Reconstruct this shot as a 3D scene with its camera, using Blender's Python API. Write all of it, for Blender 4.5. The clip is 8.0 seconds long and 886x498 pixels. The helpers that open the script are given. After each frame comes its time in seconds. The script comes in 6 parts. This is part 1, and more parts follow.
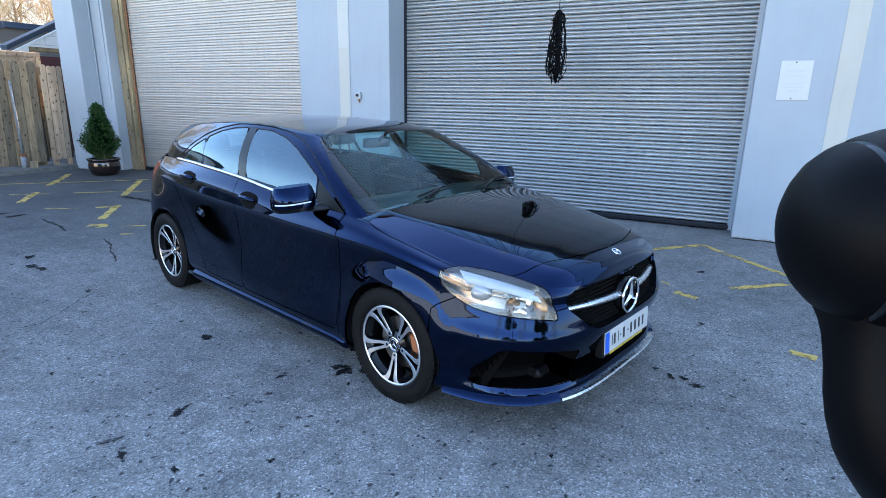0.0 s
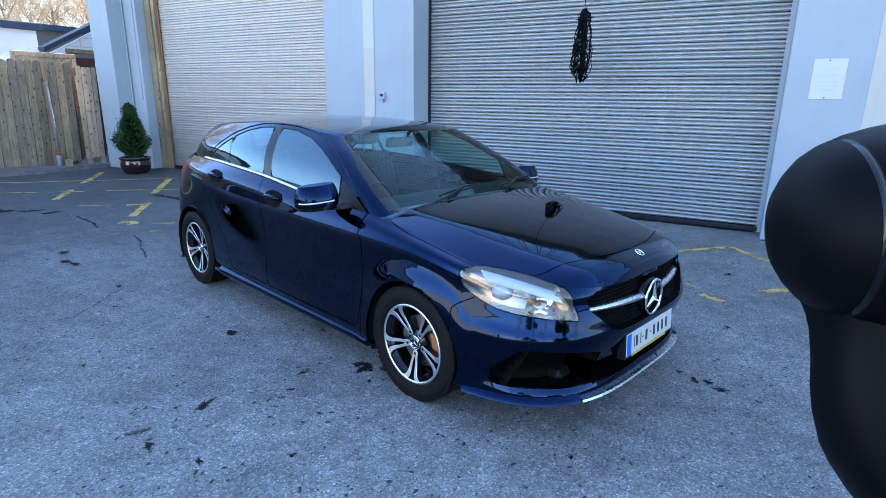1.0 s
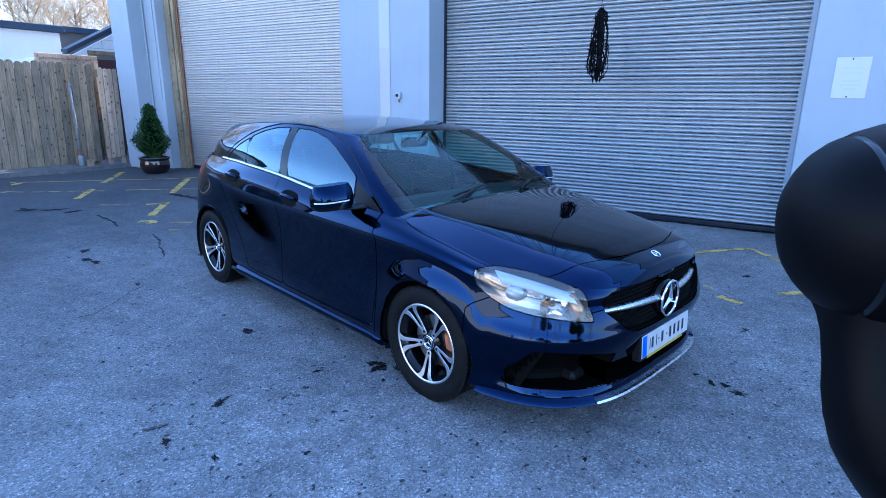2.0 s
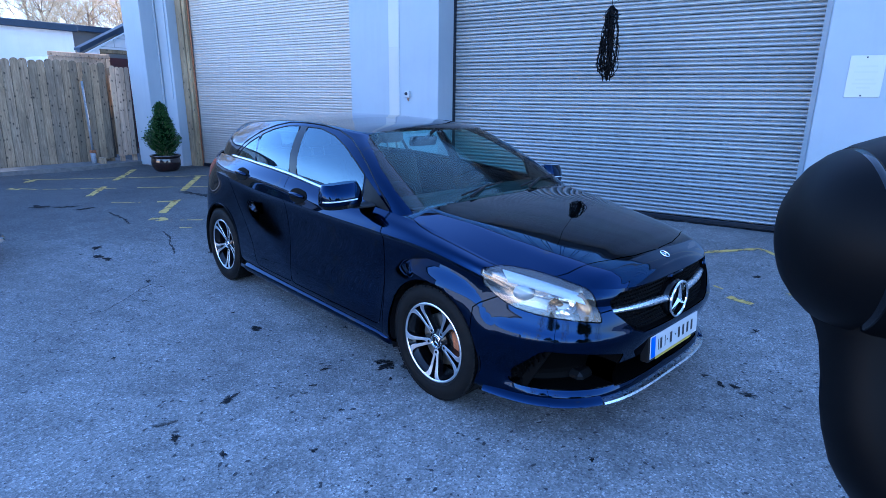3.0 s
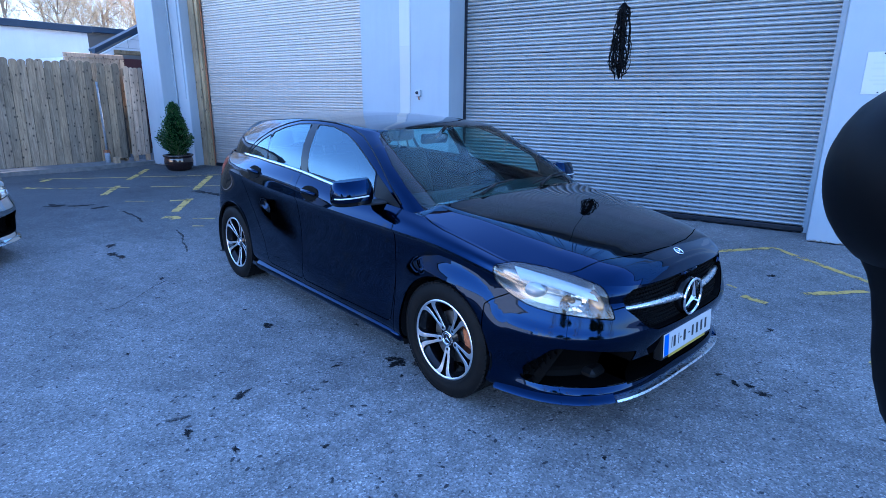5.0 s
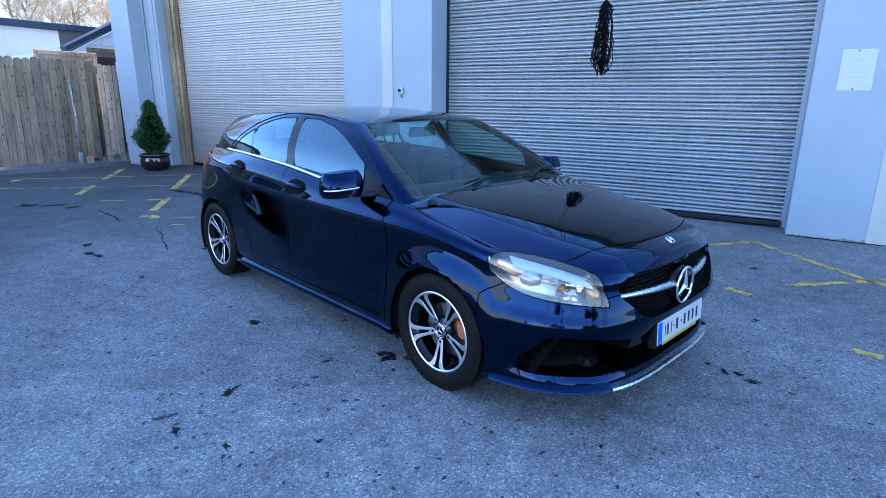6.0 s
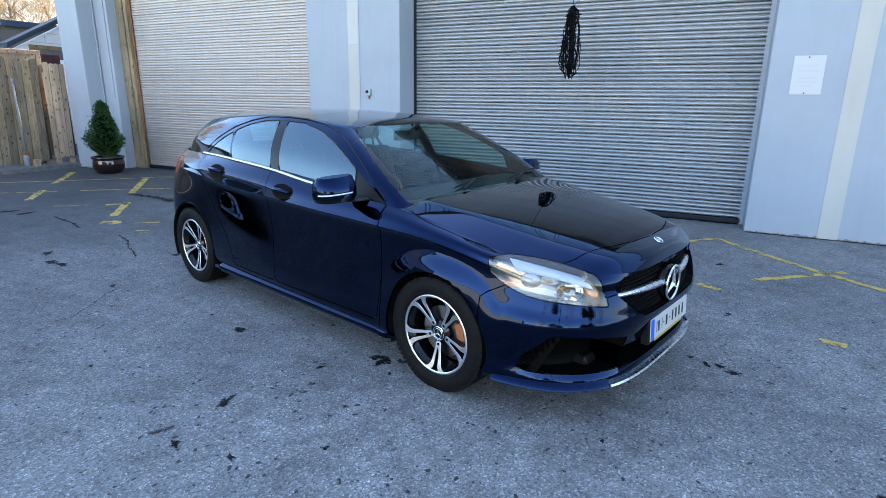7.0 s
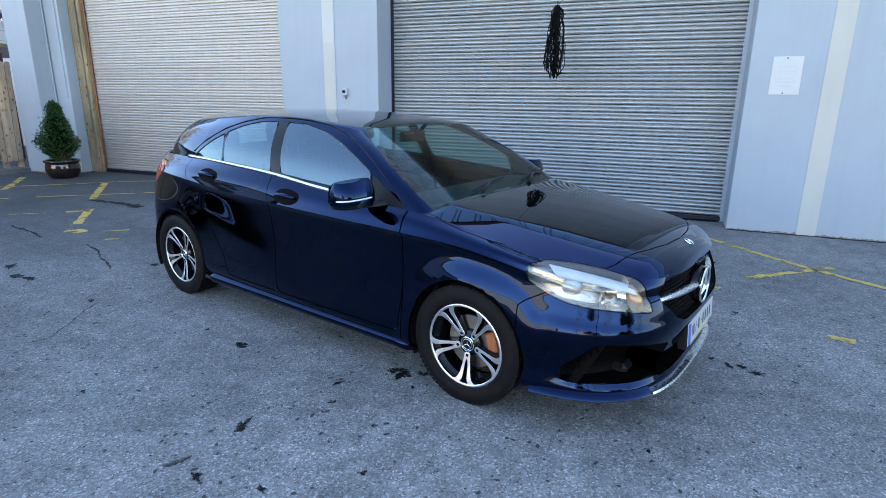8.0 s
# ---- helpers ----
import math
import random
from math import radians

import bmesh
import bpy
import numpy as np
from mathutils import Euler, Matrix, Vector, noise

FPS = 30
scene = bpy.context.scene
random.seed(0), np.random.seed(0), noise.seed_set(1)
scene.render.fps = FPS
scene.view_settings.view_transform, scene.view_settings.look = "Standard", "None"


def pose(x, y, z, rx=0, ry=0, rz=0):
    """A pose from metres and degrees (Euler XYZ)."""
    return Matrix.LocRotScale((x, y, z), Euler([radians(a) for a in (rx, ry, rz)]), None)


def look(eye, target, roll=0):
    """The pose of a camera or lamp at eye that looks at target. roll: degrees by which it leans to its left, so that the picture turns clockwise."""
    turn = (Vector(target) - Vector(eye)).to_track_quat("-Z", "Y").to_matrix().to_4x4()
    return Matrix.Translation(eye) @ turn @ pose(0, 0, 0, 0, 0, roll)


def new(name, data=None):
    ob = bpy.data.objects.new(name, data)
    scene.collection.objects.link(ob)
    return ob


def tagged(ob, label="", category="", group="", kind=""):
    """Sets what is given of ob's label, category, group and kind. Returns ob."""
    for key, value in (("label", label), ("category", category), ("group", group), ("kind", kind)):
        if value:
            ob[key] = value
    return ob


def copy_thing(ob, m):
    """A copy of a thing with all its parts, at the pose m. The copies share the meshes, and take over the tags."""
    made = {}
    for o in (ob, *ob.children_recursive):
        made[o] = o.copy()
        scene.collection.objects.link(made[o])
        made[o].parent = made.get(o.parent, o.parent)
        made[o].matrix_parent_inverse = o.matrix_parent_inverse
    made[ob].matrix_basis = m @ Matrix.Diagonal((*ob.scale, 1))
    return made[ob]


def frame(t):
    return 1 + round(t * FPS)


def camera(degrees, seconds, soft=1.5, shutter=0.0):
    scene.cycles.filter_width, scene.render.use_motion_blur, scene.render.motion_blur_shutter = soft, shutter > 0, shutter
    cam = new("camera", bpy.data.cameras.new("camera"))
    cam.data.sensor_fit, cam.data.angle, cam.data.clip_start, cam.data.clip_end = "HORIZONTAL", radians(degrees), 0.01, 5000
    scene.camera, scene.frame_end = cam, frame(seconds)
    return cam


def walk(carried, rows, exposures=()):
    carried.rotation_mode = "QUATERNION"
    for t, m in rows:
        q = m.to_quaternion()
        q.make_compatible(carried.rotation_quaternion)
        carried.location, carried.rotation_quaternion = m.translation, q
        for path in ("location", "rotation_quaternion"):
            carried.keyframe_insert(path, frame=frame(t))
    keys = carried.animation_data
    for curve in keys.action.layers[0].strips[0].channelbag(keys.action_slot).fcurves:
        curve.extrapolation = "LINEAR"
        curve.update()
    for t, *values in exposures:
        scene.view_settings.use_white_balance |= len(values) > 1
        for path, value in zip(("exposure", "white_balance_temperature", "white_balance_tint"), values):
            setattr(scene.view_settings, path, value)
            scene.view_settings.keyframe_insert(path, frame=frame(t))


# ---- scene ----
# ---------------------------------------------------------------- camera
cam = camera(77.2, 8.0, soft=0.55)
PATH = [
    (0, (1.436, -2.303, 1.576), (0.577, -0.574, 1.052), 0.8),
    (0.5, (1.44, -2.304, 1.575), (0.566, -0.583, 1.051), 0.8),
    (1, (1.448, -2.306, 1.576), (0.516, -0.616, 1.05), 0.7),
    (1.5, (1.45, -2.306, 1.575), (0.489, -0.633, 1.049), 0.6),
    (3, (1.454, -2.302, 1.579), (0.45, -0.656, 1.047), 0.6),
    (3.5, (1.455, -2.302, 1.582), (0.444, -0.663, 1.044), 0.6),
    (4, (1.456, -2.303, 1.582), (0.436, -0.668, 1.046), 0.5),
    (4.5, (1.458, -2.304, 1.582), (0.421, -0.679, 1.049), 0.4),
    (6, (1.384, -2.328, 1.501), (0.411, -0.662, 0.975), 0.5),
    (6.5, (1.331, -2.399, 1.506), (0.438, -0.688, 0.981), 0.6),
    (7, (1.211, -2.449, 1.525), (0.374, -0.71, 1.0), 0.7),
    (7.5, (1.029, -2.449, 1.52), (0.224, -0.694, 0.998), 0.8),
    (8, (0.83, -2.459, 1.516), (0.128, -0.661, 0.994), 0.7),
]
EXPOSURES = [(0.0, 2.62, 6438, 12), (1.0, 2.56, 5820, 12), (1.5, 2.5, 5304, 15), (3.5, 2.4, 4790, 17), (4.5, 2.4, 4790, 17), (6.0, 2.47, 5150, 14), (6.5, 2.53, 6283, 12), (8.0, 2.57, 6746, 12)]
walk(cam, [(t, look(eye, target, roll)) for t, eye, target, roll in PATH], EXPOSURES)

# ---------------------------------------------------------------- daylight
SUN_AZ, SUN_EL = radians(0.5), radians(33)      # clockwise from +y, above the horizon
world = bpy.data.worlds.new("world")
scene.world = world
world.use_nodes = True
wn = world.node_tree
sky = wn.nodes.new("ShaderNodeTexSky")
sky.sky_type, sky.sun_disc = "NISHITA", False
sky.sun_elevation, sky.sun_rotation = SUN_EL, SUN_AZ
sky.air_density, sky.dust_density, sky.ozone_density = 1.0, 0.25, 0.9
wn.links.new(sky.outputs[0], wn.nodes["Background"].inputs[0])
wn.nodes["Background"].inputs[1].default_value = 0.15
sun = new("sun", bpy.data.lights.new("sun", "SUN"))
sun.data.energy, sun.data.angle, sun.data.color = 5.0, radians(0.5), (1.0, 0.86, 0.68)
sun_way = Vector((math.sin(SUN_AZ) * math.cos(SUN_EL), math.cos(SUN_AZ) * math.cos(SUN_EL), math.sin(SUN_EL)))
sun.matrix_world = look(sun_way * 60, (0, 0, 0))

# ---------------------------------------------------------------- building blocks


def part(name, bm, mat, parent=None, label="", smooth=False):
    """One mesh object of a bmesh, under a thing or a part."""
    me = bpy.data.meshes.new(name)
    bm.to_mesh(me)
    bm.free()
    if smooth:
        me.shade_smooth()
    for m in mat if isinstance(mat, (list, tuple)) else (mat,):
        me.materials.append(m)
    ob = new(name, me)
    ob.parent = parent
    if label:
        ob["label"] = label
    return ob


def empty(name, m=None):
    ob = new(name)
    ob.empty_display_size = 0.1
    if m is not None:
        ob.matrix_basis = m
    return ob


def add_box(bm, x0, x1, y0, y1, z0, z1, bevel=0.0, seg=1):
    vs = [bm.verts.new((x, y, z)) for z in (z0, z1) for x, y in ((x0, y0), (x1, y0), (x1, y1), (x0, y1))]
    fs = [bm.faces.new([vs[i] for i in f]) for f in ((3, 2, 1, 0), (4, 5, 6, 7), (0, 1, 5, 4), (1, 2, 6, 5), (2, 3, 7, 6), (3, 0, 4, 7))]
    if bevel:
        es = list({e for f in fs for e in f.edges})
        bmesh.ops.bevel(bm, geom=es, offset=bevel, segments=seg, affect="EDGES", profile=0.5)
    return vs


def box(x0, x1, y0, y1, z0, z1, bevel=0.0, seg=1):
    bm = bmesh.new()
    add_box(bm, x0, x1, y0, y1, z0, z1, bevel, seg)
    return bm


def add_tube(bm, pts, r, n=8, cap=True):
    """A round tube through points; r is one radius or one for each point."""
    pts = [Vector(p) for p in pts]
    rs = r if isinstance(r, (list, tuple)) else [r] * len(pts)
    rings, side = [], None
    for i, p in enumerate(pts):
        d = (pts[min(i + 1, len(pts) - 1)] - pts[max(i - 1, 0)]).normalized()
        if side is None:
            side = d.orthogonal().normalized()
        side = (side - d * side.dot(d))
        side = side.normalized() if side.length > 1e-6 else d.orthogonal().normalized()
        up = d.cross(side)
        rings.append([bm.verts.new(p + rs[i] * (side * math.cos(a) + up * math.sin(a))) for a in (2 * math.pi * k / n for k in range(n))])
    for a, b in zip(rings, rings[1:]):
        for k in range(n):
            bm.faces.new((a[k], a[(k + 1) % n], b[(k + 1) % n], b[k]))
    if cap and n > 2:
        bm.faces.new(rings[0][::-1])
        bm.faces.new(rings[-1])


def tube(pts, r, n=8):
    bm = bmesh.new()
    add_tube(bm, pts, r, n)
    return bm


def add_lathe(bm, prof, n=48, m=None, close=False):
    """Turns a profile of (radius, height) round z."""
    m = m or Matrix()
    rings = []
    for r, z in prof:
        rings.append([bm.verts.new(m @ Vector((r * math.cos(2 * math.pi * k / n), r * math.sin(2 * math.pi * k / n), z))) for k in range(n)] if r > 1e-6 else [bm.verts.new(m @ Vector((0, 0, z)))])
    pairs = list(zip(rings, rings[1:])) + ([(rings[-1], rings[0])] if close else [])
    for a, b in pairs:
        for k in range(n):
            k2 = (k + 1) % n
            if len(a) == 1 and len(b) == 1:
                continue
            if len(a) == 1:
                bm.faces.new((a[0], b[k2], b[k]))
            elif len(b) == 1:
                bm.faces.new((a[k], a[k2], b[0]))
            else:
                bm.faces.new((a[k], a[k2], b[k2], b[k]))


def add_prism(bm, poly, to3, depth):
    """A flat polygon, thickened: to3(u, v, w) gives the place, w from 0 to depth."""
    a = [bm.verts.new(to3(u, v, 0.0)) for u, v in poly]
    b = [bm.verts.new(to3(u, v, depth)) for u, v in poly]
    bm.faces.new(a)
    bm.faces.new(b[::-1])
    for i in range(len(poly)):
        j = (i + 1) % len(poly)
        bm.faces.new((a[j], a[i], b[i], b[j]))


def tidy(bm):
    bmesh.ops.recalc_face_normals(bm, faces=bm.faces[:])
    return bm


def sharp(ob, degrees=35):
    """Smooth shading, with edges sharper than that kept."""
    me = ob.data
    me.shade_smooth()
    me.set_sharp_from_angle(angle=radians(degrees))
    return ob



def spline(keys):
    """A smooth curve y(x) through keys (x, y); flat beyond the ends."""
    keys = sorted(keys)
    kx = np.array([k[0] for k in keys], float)
    ky = np.array([k[1] for k in keys], float)
    sl = np.gradient(ky, kx) if len(kx) > 2 else np.array([(ky[-1] - ky[0]) / (kx[-1] - kx[0])] * len(kx))
    d = np.diff(ky) / np.diff(kx)
    for i in range(1, len(kx) - 1):                      # no overshoot
        sl[i] = 0 if d[i - 1] * d[i] <= 0 else math.copysign(min(abs(sl[i]), 3 * min(abs(d[i - 1]), abs(d[i]))), sl[i])

    def f(x):
        x = np.clip(np.asarray(x, float), kx[0], kx[-1])
        i = np.clip(np.searchsorted(kx, x) - 1, 0, len(kx) - 2)
        h = kx[i + 1] - kx[i]
        t = (x - kx[i]) / h
        return (2 * t**3 - 3 * t**2 + 1) * ky[i] + (t**3 - 2 * t**2 + t) * h * sl[i] + (3 * t**2 - 2 * t**3) * ky[i + 1] + (t**3 - t**2) * h * sl[i + 1]
    return f

# ---------------------------------------------------------------- materials


class Mat:
    """A node material with one principled surface."""

    def __init__(self, name, color, rough=0.5, metal=0.0, coat=0.0, spec=0.5):
        self.m = bpy.data.materials.new(name)
        self.m.use_nodes = True
        self.t = self.m.node_tree
        self.b = self.t.nodes["Principled BSDF"]
        self.set("Base Color", (*color, 1))
        self.set("Roughness", rough)
        self.set("Metallic", metal)
        self.set("Coat Weight", coat)
        self.set("Coat Roughness", 0.02)
        self.set("Specular IOR Level", spec)
        self.co = None

    def set(self, key, v):
        self.b.inputs[key].default_value = v

    def node(self, kind, **kw):
        n = self.t.nodes.new("ShaderNode" + kind)
        for k, v in kw.items():
            n.inputs[k.replace("_", " ")].default_value = v
        return n

    def link(self, a, b):
        self.t.links.new(a, b)

    def coords(self, scale=(1, 1, 1), world=True):
        if world:
            src = self.node("NewGeometry").outputs["Position"]
        else:
            src = self.node("TexCoord").outputs["Object"]
        mp = self.node("Mapping")
        mp.inputs["Scale"].default_value = scale
        self.link(src, mp.inputs["Vector"])
        return mp.outputs["Vector"]

    def noise(self, scale, detail=4.0, rough=0.6, stretch=(1, 1, 1), world=True):
        n = self.node("TexNoise", Scale=scale, Detail=detail, Roughness=rough)
        self.link(self.coords(stretch, world), n.inputs["Vector"])
        return n.outputs["Fac"]

    def ramp(self, fac, stops):
        r = self.node("ValToRGB")
        e = r.color_ramp.elements
        while len(e) < len(stops):
            e.new(0.5)
        for el, (p, c) in zip(e, stops):
            el.position = p
            el.color = (*c, 1) if isinstance(c, (list, tuple)) else (c, c, c, 1)
        self.link(fac, r.inputs["Fac"])
        return r.outputs["Color"]

    def mix(self, fac, a, b, blend="MIX"):
        n = self.t.nodes.new("ShaderNodeMix")
        n.data_type, n.blend_type = "RGBA", blend
        for s, v in ((n.inputs[0], fac), (n.inputs[6], a), (n.inputs[7], b)):
            if isinstance(v, bpy.types.NodeSocket):
                self.link(v, s)
            elif isinstance(v, (tuple, list)):
                s.default_value = (*v, 1)
            else:
                s.default_value = v
        return n.outputs[2]

    def color(self, c):
        self.link(c, self.b.inputs["Base Color"])
        return self

    def rough(self, fac, lo, hi):
        r = self.node("MapRange")
        r.inputs["To Min"].default_value, r.inputs["To Max"].default_value = lo, hi
        self.link(fac, r.inputs["Value"])
        self.link(r.outputs[0], self.b.inputs["Roughness"])
        return self

    def bump(self, fac, strength, distance=0.01):
        n = self.node("Bump", Strength=strength, Distance=distance)
        self.link(fac, n.inputs["Height"])
        if self.b.inputs["Normal"].is_linked:
            self.link(self.b.inputs["Normal"].links[0].from_socket, n.inputs["Normal"])
        self.link(n.outputs[0], self.b.inputs["Normal"])
        return self


def plain(name, color, rough=0.5, metal=0.0, coat=0.0, spec=0.5, grain=0.0, scale=40.0):
    """A plain surface with a little unevenness."""
    m = Mat(name, color, rough, metal, coat, spec)
    if grain:
        n = m.noise(scale, 5.0, 0.65, world=False)
        m.color(m.ramp(n, [(0.25, tuple(c * (1 - grain) for c in color)), (0.75, tuple(min(1, c * (1 + grain)) for c in color))]))
        m.rough(n, max(0.02, rough - 0.08), min(1, rough + 0.08))
    return m.m


def asphalt_material():
    m = Mat("asphalt", (0.1, 0.1, 0.1), 0.9)
    stones = m.node("TexVoronoi", Scale=120.0)
    m.link(m.coords(), stones.inputs["Vector"])
    fine = m.noise(420.0, 3.0, 0.7)
    mid = m.noise(9.0, 6.0, 0.65)
    big = m.noise(0.55, 5.0, 0.6)
    c = m.ramp(stones.outputs["Color"], [(0.0, (0.040, 0.039, 0.038)), (0.22, (0.115, 0.112, 0.108)), (0.72, (0.190, 0.186, 0.178)), (0.93, (0.34, 0.33, 0.318)), (1.0, (0.44, 0.43, 0.41))])
    c = m.mix(0.5, c, m.ramp(fine, [(0.3, 0.6), (0.7, 1.4)]), "MULTIPLY")
    c = m.mix(0.75, c, m.ramp(mid, [(0.28, 0.66), (0.72, 1.26)]), "MULTIPLY")
    c = m.mix(0.6, c, m.ramp(m.noise(38.0, 5.0, 0.75, (1.0, 1.6, 1.0)), [(0.30, 0.38), (0.46, 0.95), (0.58, 1.08), (0.75, 1.5)]), "MULTIPLY")
    c = m.mix(0.8, c, m.ramp(big, [(0.28, 0.58), (0.5, 1.0), (0.72, 1.34)]), "MULTIPLY")
    c = m.mix(0.7, c, m.ramp(m.noise(2.4, 6.0, 0.65), [(0.32, 0.70), (0.52, 1.02), (0.70, 1.22)]), "MULTIPLY")
    # darker asphalt towards the far side, part of it the sky's gradient painted in
    sep = m.node("SeparateXYZ")
    m.link(m.coords(), sep.inputs[0])
    wob = m.node("MapRange")
    wob.inputs["To Min"].default_value, wob.inputs["To Max"].default_value = -2.2, 2.2
    m.link(m.noise(0.45, 5.0, 0.6), wob.inputs["Value"])
    add = m.t.nodes.new("ShaderNodeMath")
    m.link(sep.outputs["X"], add.inputs[0])
    m.link(wob.outputs[0], add.inputs[1])
    edge = m.node("MapRange")
    edge.inputs["From Min"].default_value, edge.inputs["From Max"].default_value = -7.5, -2.5
    m.link(add.outputs[0], edge.inputs["Value"])
    c = m.mix(1.0, c, m.ramp(edge.outputs[0], [(0.0, 0.38), (1.0, 1.05)]), "MULTIPLY")
    m.color(c)
    m.rough(mid, 0.72, 0.98)
    m.bump(stones.outputs["Distance"], 0.55, 0.006)
    m.bump(fine, 0.35, 0.003)
    return m.m


def render_material(name, color):
    """Painted, slightly stained render."""
    m = Mat(name, color, 0.75)
    big = m.noise(0.9, 6.0, 0.6)
    streak = m.noise(2.6, 5.0, 0.6, (3.0, 3.0, 0.25))
    fine = m.noise(60.0, 4.0, 0.6)
    c = m.mix(0.7, color, m.ramp(big, [(0.3, 0.88), (0.7, 1.06)]), "MULTIPLY")
    c = m.mix(0.35, c, m.ramp(streak, [(0.25, 0.86), (0.5, 1.0), (1.0, 1.03)]), "MULTIPLY")
    m.color(c)
    m.rough(big, 0.6, 0.85)
    m.bump(fine, 0.15, 0.003)
    m.bump(big, 0.12, 0.03)
    return m.m


def slat_material(name, color):
    """Coated steel slats, dull with dirt in the folds."""
    m = Mat(name, color, 0.36, 0.35)
    big = m.noise(1.3, 5.0, 0.6)
    streak = m.noise(3.0, 5.0, 0.65, (6.0, 1.0, 0.5))
    info = m.node("ObjectInfo")
    c = m.mix(0.35, color, m.ramp(streak, [(0.3, 0.78), (0.6, 1.02)]), "MULTIPLY")
    c = m.mix(0.5, c, m.ramp(info.outputs["Random"], [(0.0, 0.86), (1.0, 1.06)]), "MULTIPLY")
    m.color(c)
    m.rough(big, 0.28, 0.45)
    return m.m


def wood_material(name, a, b, scale=1.0):
    """Weathered softwood, the grain running up."""
    m = Mat(name, a, 0.8)
    info = m.node("ObjectInfo")
    grain = m.noise(14.0 * scale, 6.0, 0.7, (3.0, 3.0, 0.22))
    knots = m.node("TexVoronoi", Scale=3.2)
    warp = m.noise(3.0, 3.0, 0.6)
    vec = m.node("VectorMath")
    m.link(m.coords((3.4, 3.4, 2.3)), vec.inputs[0])
    m.link(m.mix(0.16, (0, 0, 0), warp), vec.inputs[1])
    m.link(vec.outputs[0], knots.inputs["Vector"])
    c = m.ramp(grain, [(0.28, a), (0.72, b)])
    c = m.mix(0.9, c, m.ramp(knots.outputs["Distance"], [(0.0, 0.05), (0.10, 0.15), (0.16, 0.6), (0.26, 1.0)]), "MULTIPLY")
    c = m.mix(0.8, c, m.ramp(m.noise(2.3, 4.0, 0.65, (1, 1, 0.5)), [(0.35, 0.62), (0.6, 1.05)]), "MULTIPLY")
    tone = m.ramp(info.outputs["Random"], [(0.0, (0.58, 0.60, 0.62)), (0.35, (1.15, 1.05, 0.92)), (0.6, (0.82, 0.82, 0.84)), (1.0, (1.32, 1.18, 1.02))])
    c = m.mix(1.0, c, tone, "MULTIPLY")
    m.color(c)
    m.bump(grain, 0.3, 0.006)
    return m.m


def paint_line_material():
    """Worn yellow road paint: the asphalt shows through where it has gone."""
    m = Mat("yellow_paint", (0.55, 0.36, 0.05), 0.8)
    n = m.noise(26.0, 6.0, 0.7)
    m.color(m.ramp(n, [(0.3, (0.38, 0.25, 0.055)), (0.7, (0.60, 0.41, 0.10))]))
    wear = m.noise(7.0, 7.0, 0.72)
    clear = m.node("BsdfTransparent")
    mixer = m.node("MixShader")
    fac = m.ramp(wear, [(0.40, 0.0), (0.49, 1.0)])
    m.link(fac, mixer.inputs[0])
    m.link(clear.outputs[0], mixer.inputs[1])
    m.link(m.b.outputs[0], mixer.inputs[2])
    m.link(mixer.outputs[0], m.t.nodes["Material Output"].inputs["Surface"])
    return m.m


def stain_material(name, fade, full):
    """Soaked-in oil or tar, worn through in places."""
    m = Mat(name, (0.007, 0.007, 0.008), 0.7, spec=0.12)
    n = m.noise(30.0, 6.0, 0.7)
    clear = m.node("BsdfTransparent")
    mixer = m.node("MixShader")
    m.link(m.ramp(n, [(0.34, fade), (0.54, full)]), mixer.inputs[0])
    m.link(clear.outputs[0], mixer.inputs[1])
    m.link(m.b.outputs[0], mixer.inputs[2])
    m.link(mixer.outputs[0], m.t.nodes["Material Output"].inputs["Surface"])
    return m.m


ASPHALT = asphalt_material()
WALL_BLUE = render_material("wall_blue", (0.315, 0.350, 0.385))
WALL_CREAM = render_material("cream_band", (0.44, 0.43, 0.385))
WALL_PALE = render_material("pale_band", (0.46, 0.46, 0.43))
WALL_WHITE = render_material("white_render", (0.74, 0.72, 0.70))
WALL_SUN = render_material("ochre_render", (0.88, 0.64, 0.40))
WALL_GREY = render_material("grey_cement", (0.12, 0.108, 0.09))
SLAT_CREAM = slat_material("slat_cream", (0.405, 0.358, 0.312))
SLAT_GREY = slat_material("slat_grey", (0.315, 0.325, 0.330))
FENCE_WOOD = wood_material("fence_wood", (0.165, 0.118, 0.072), (0.43, 0.335, 0.225))
FRESH_WOOD = wood_material("raw_wood", (0.36, 0.25, 0.165), (0.62, 0.46, 0.33))
JAMB_WOOD = wood_material("jamb_wood", (0.16, 0.115, 0.06), (0.37, 0.30, 0.185))
YELLOW = paint_line_material()
OIL = stain_material("oil_stain", 0.2, 1.0)
TAR = stain_material("broken_tar", 0.0, 0.75)
DARK_STEEL = plain("dark_steel", (0.017, 0.021, 0.030), 0.5, 0.6, grain=0.3)
SLATE_BLUE = plain("slate_blue", (0.020, 0.036, 0.060), 0.6, grain=0.2)
RUST = plain("rust", (0.22, 0.09, 0.04), 0.9, grain=0.5, scale=25)
GALV = plain("galvanised", (0.42, 0.44, 0.47), 0.45, 0.7, grain=0.2)
PROP_GREY = plain("weathered_grey_steel", (0.20, 0.205, 0.215), 0.85, 0.0, grain=0.35, scale=20)
PLASTIC_GREY = plain("grey_plastic", (0.35, 0.37, 0.39), 0.5, grain=0.1)
BLACK_CABLE = plain("black_cable", (0.003, 0.003, 0.0035), 0.6, spec=0.08)
GLAZE = plain("brown_glaze", (0.012, 0.006, 0.0055), 0.12, coat=0.6, grain=0.4, scale=6)
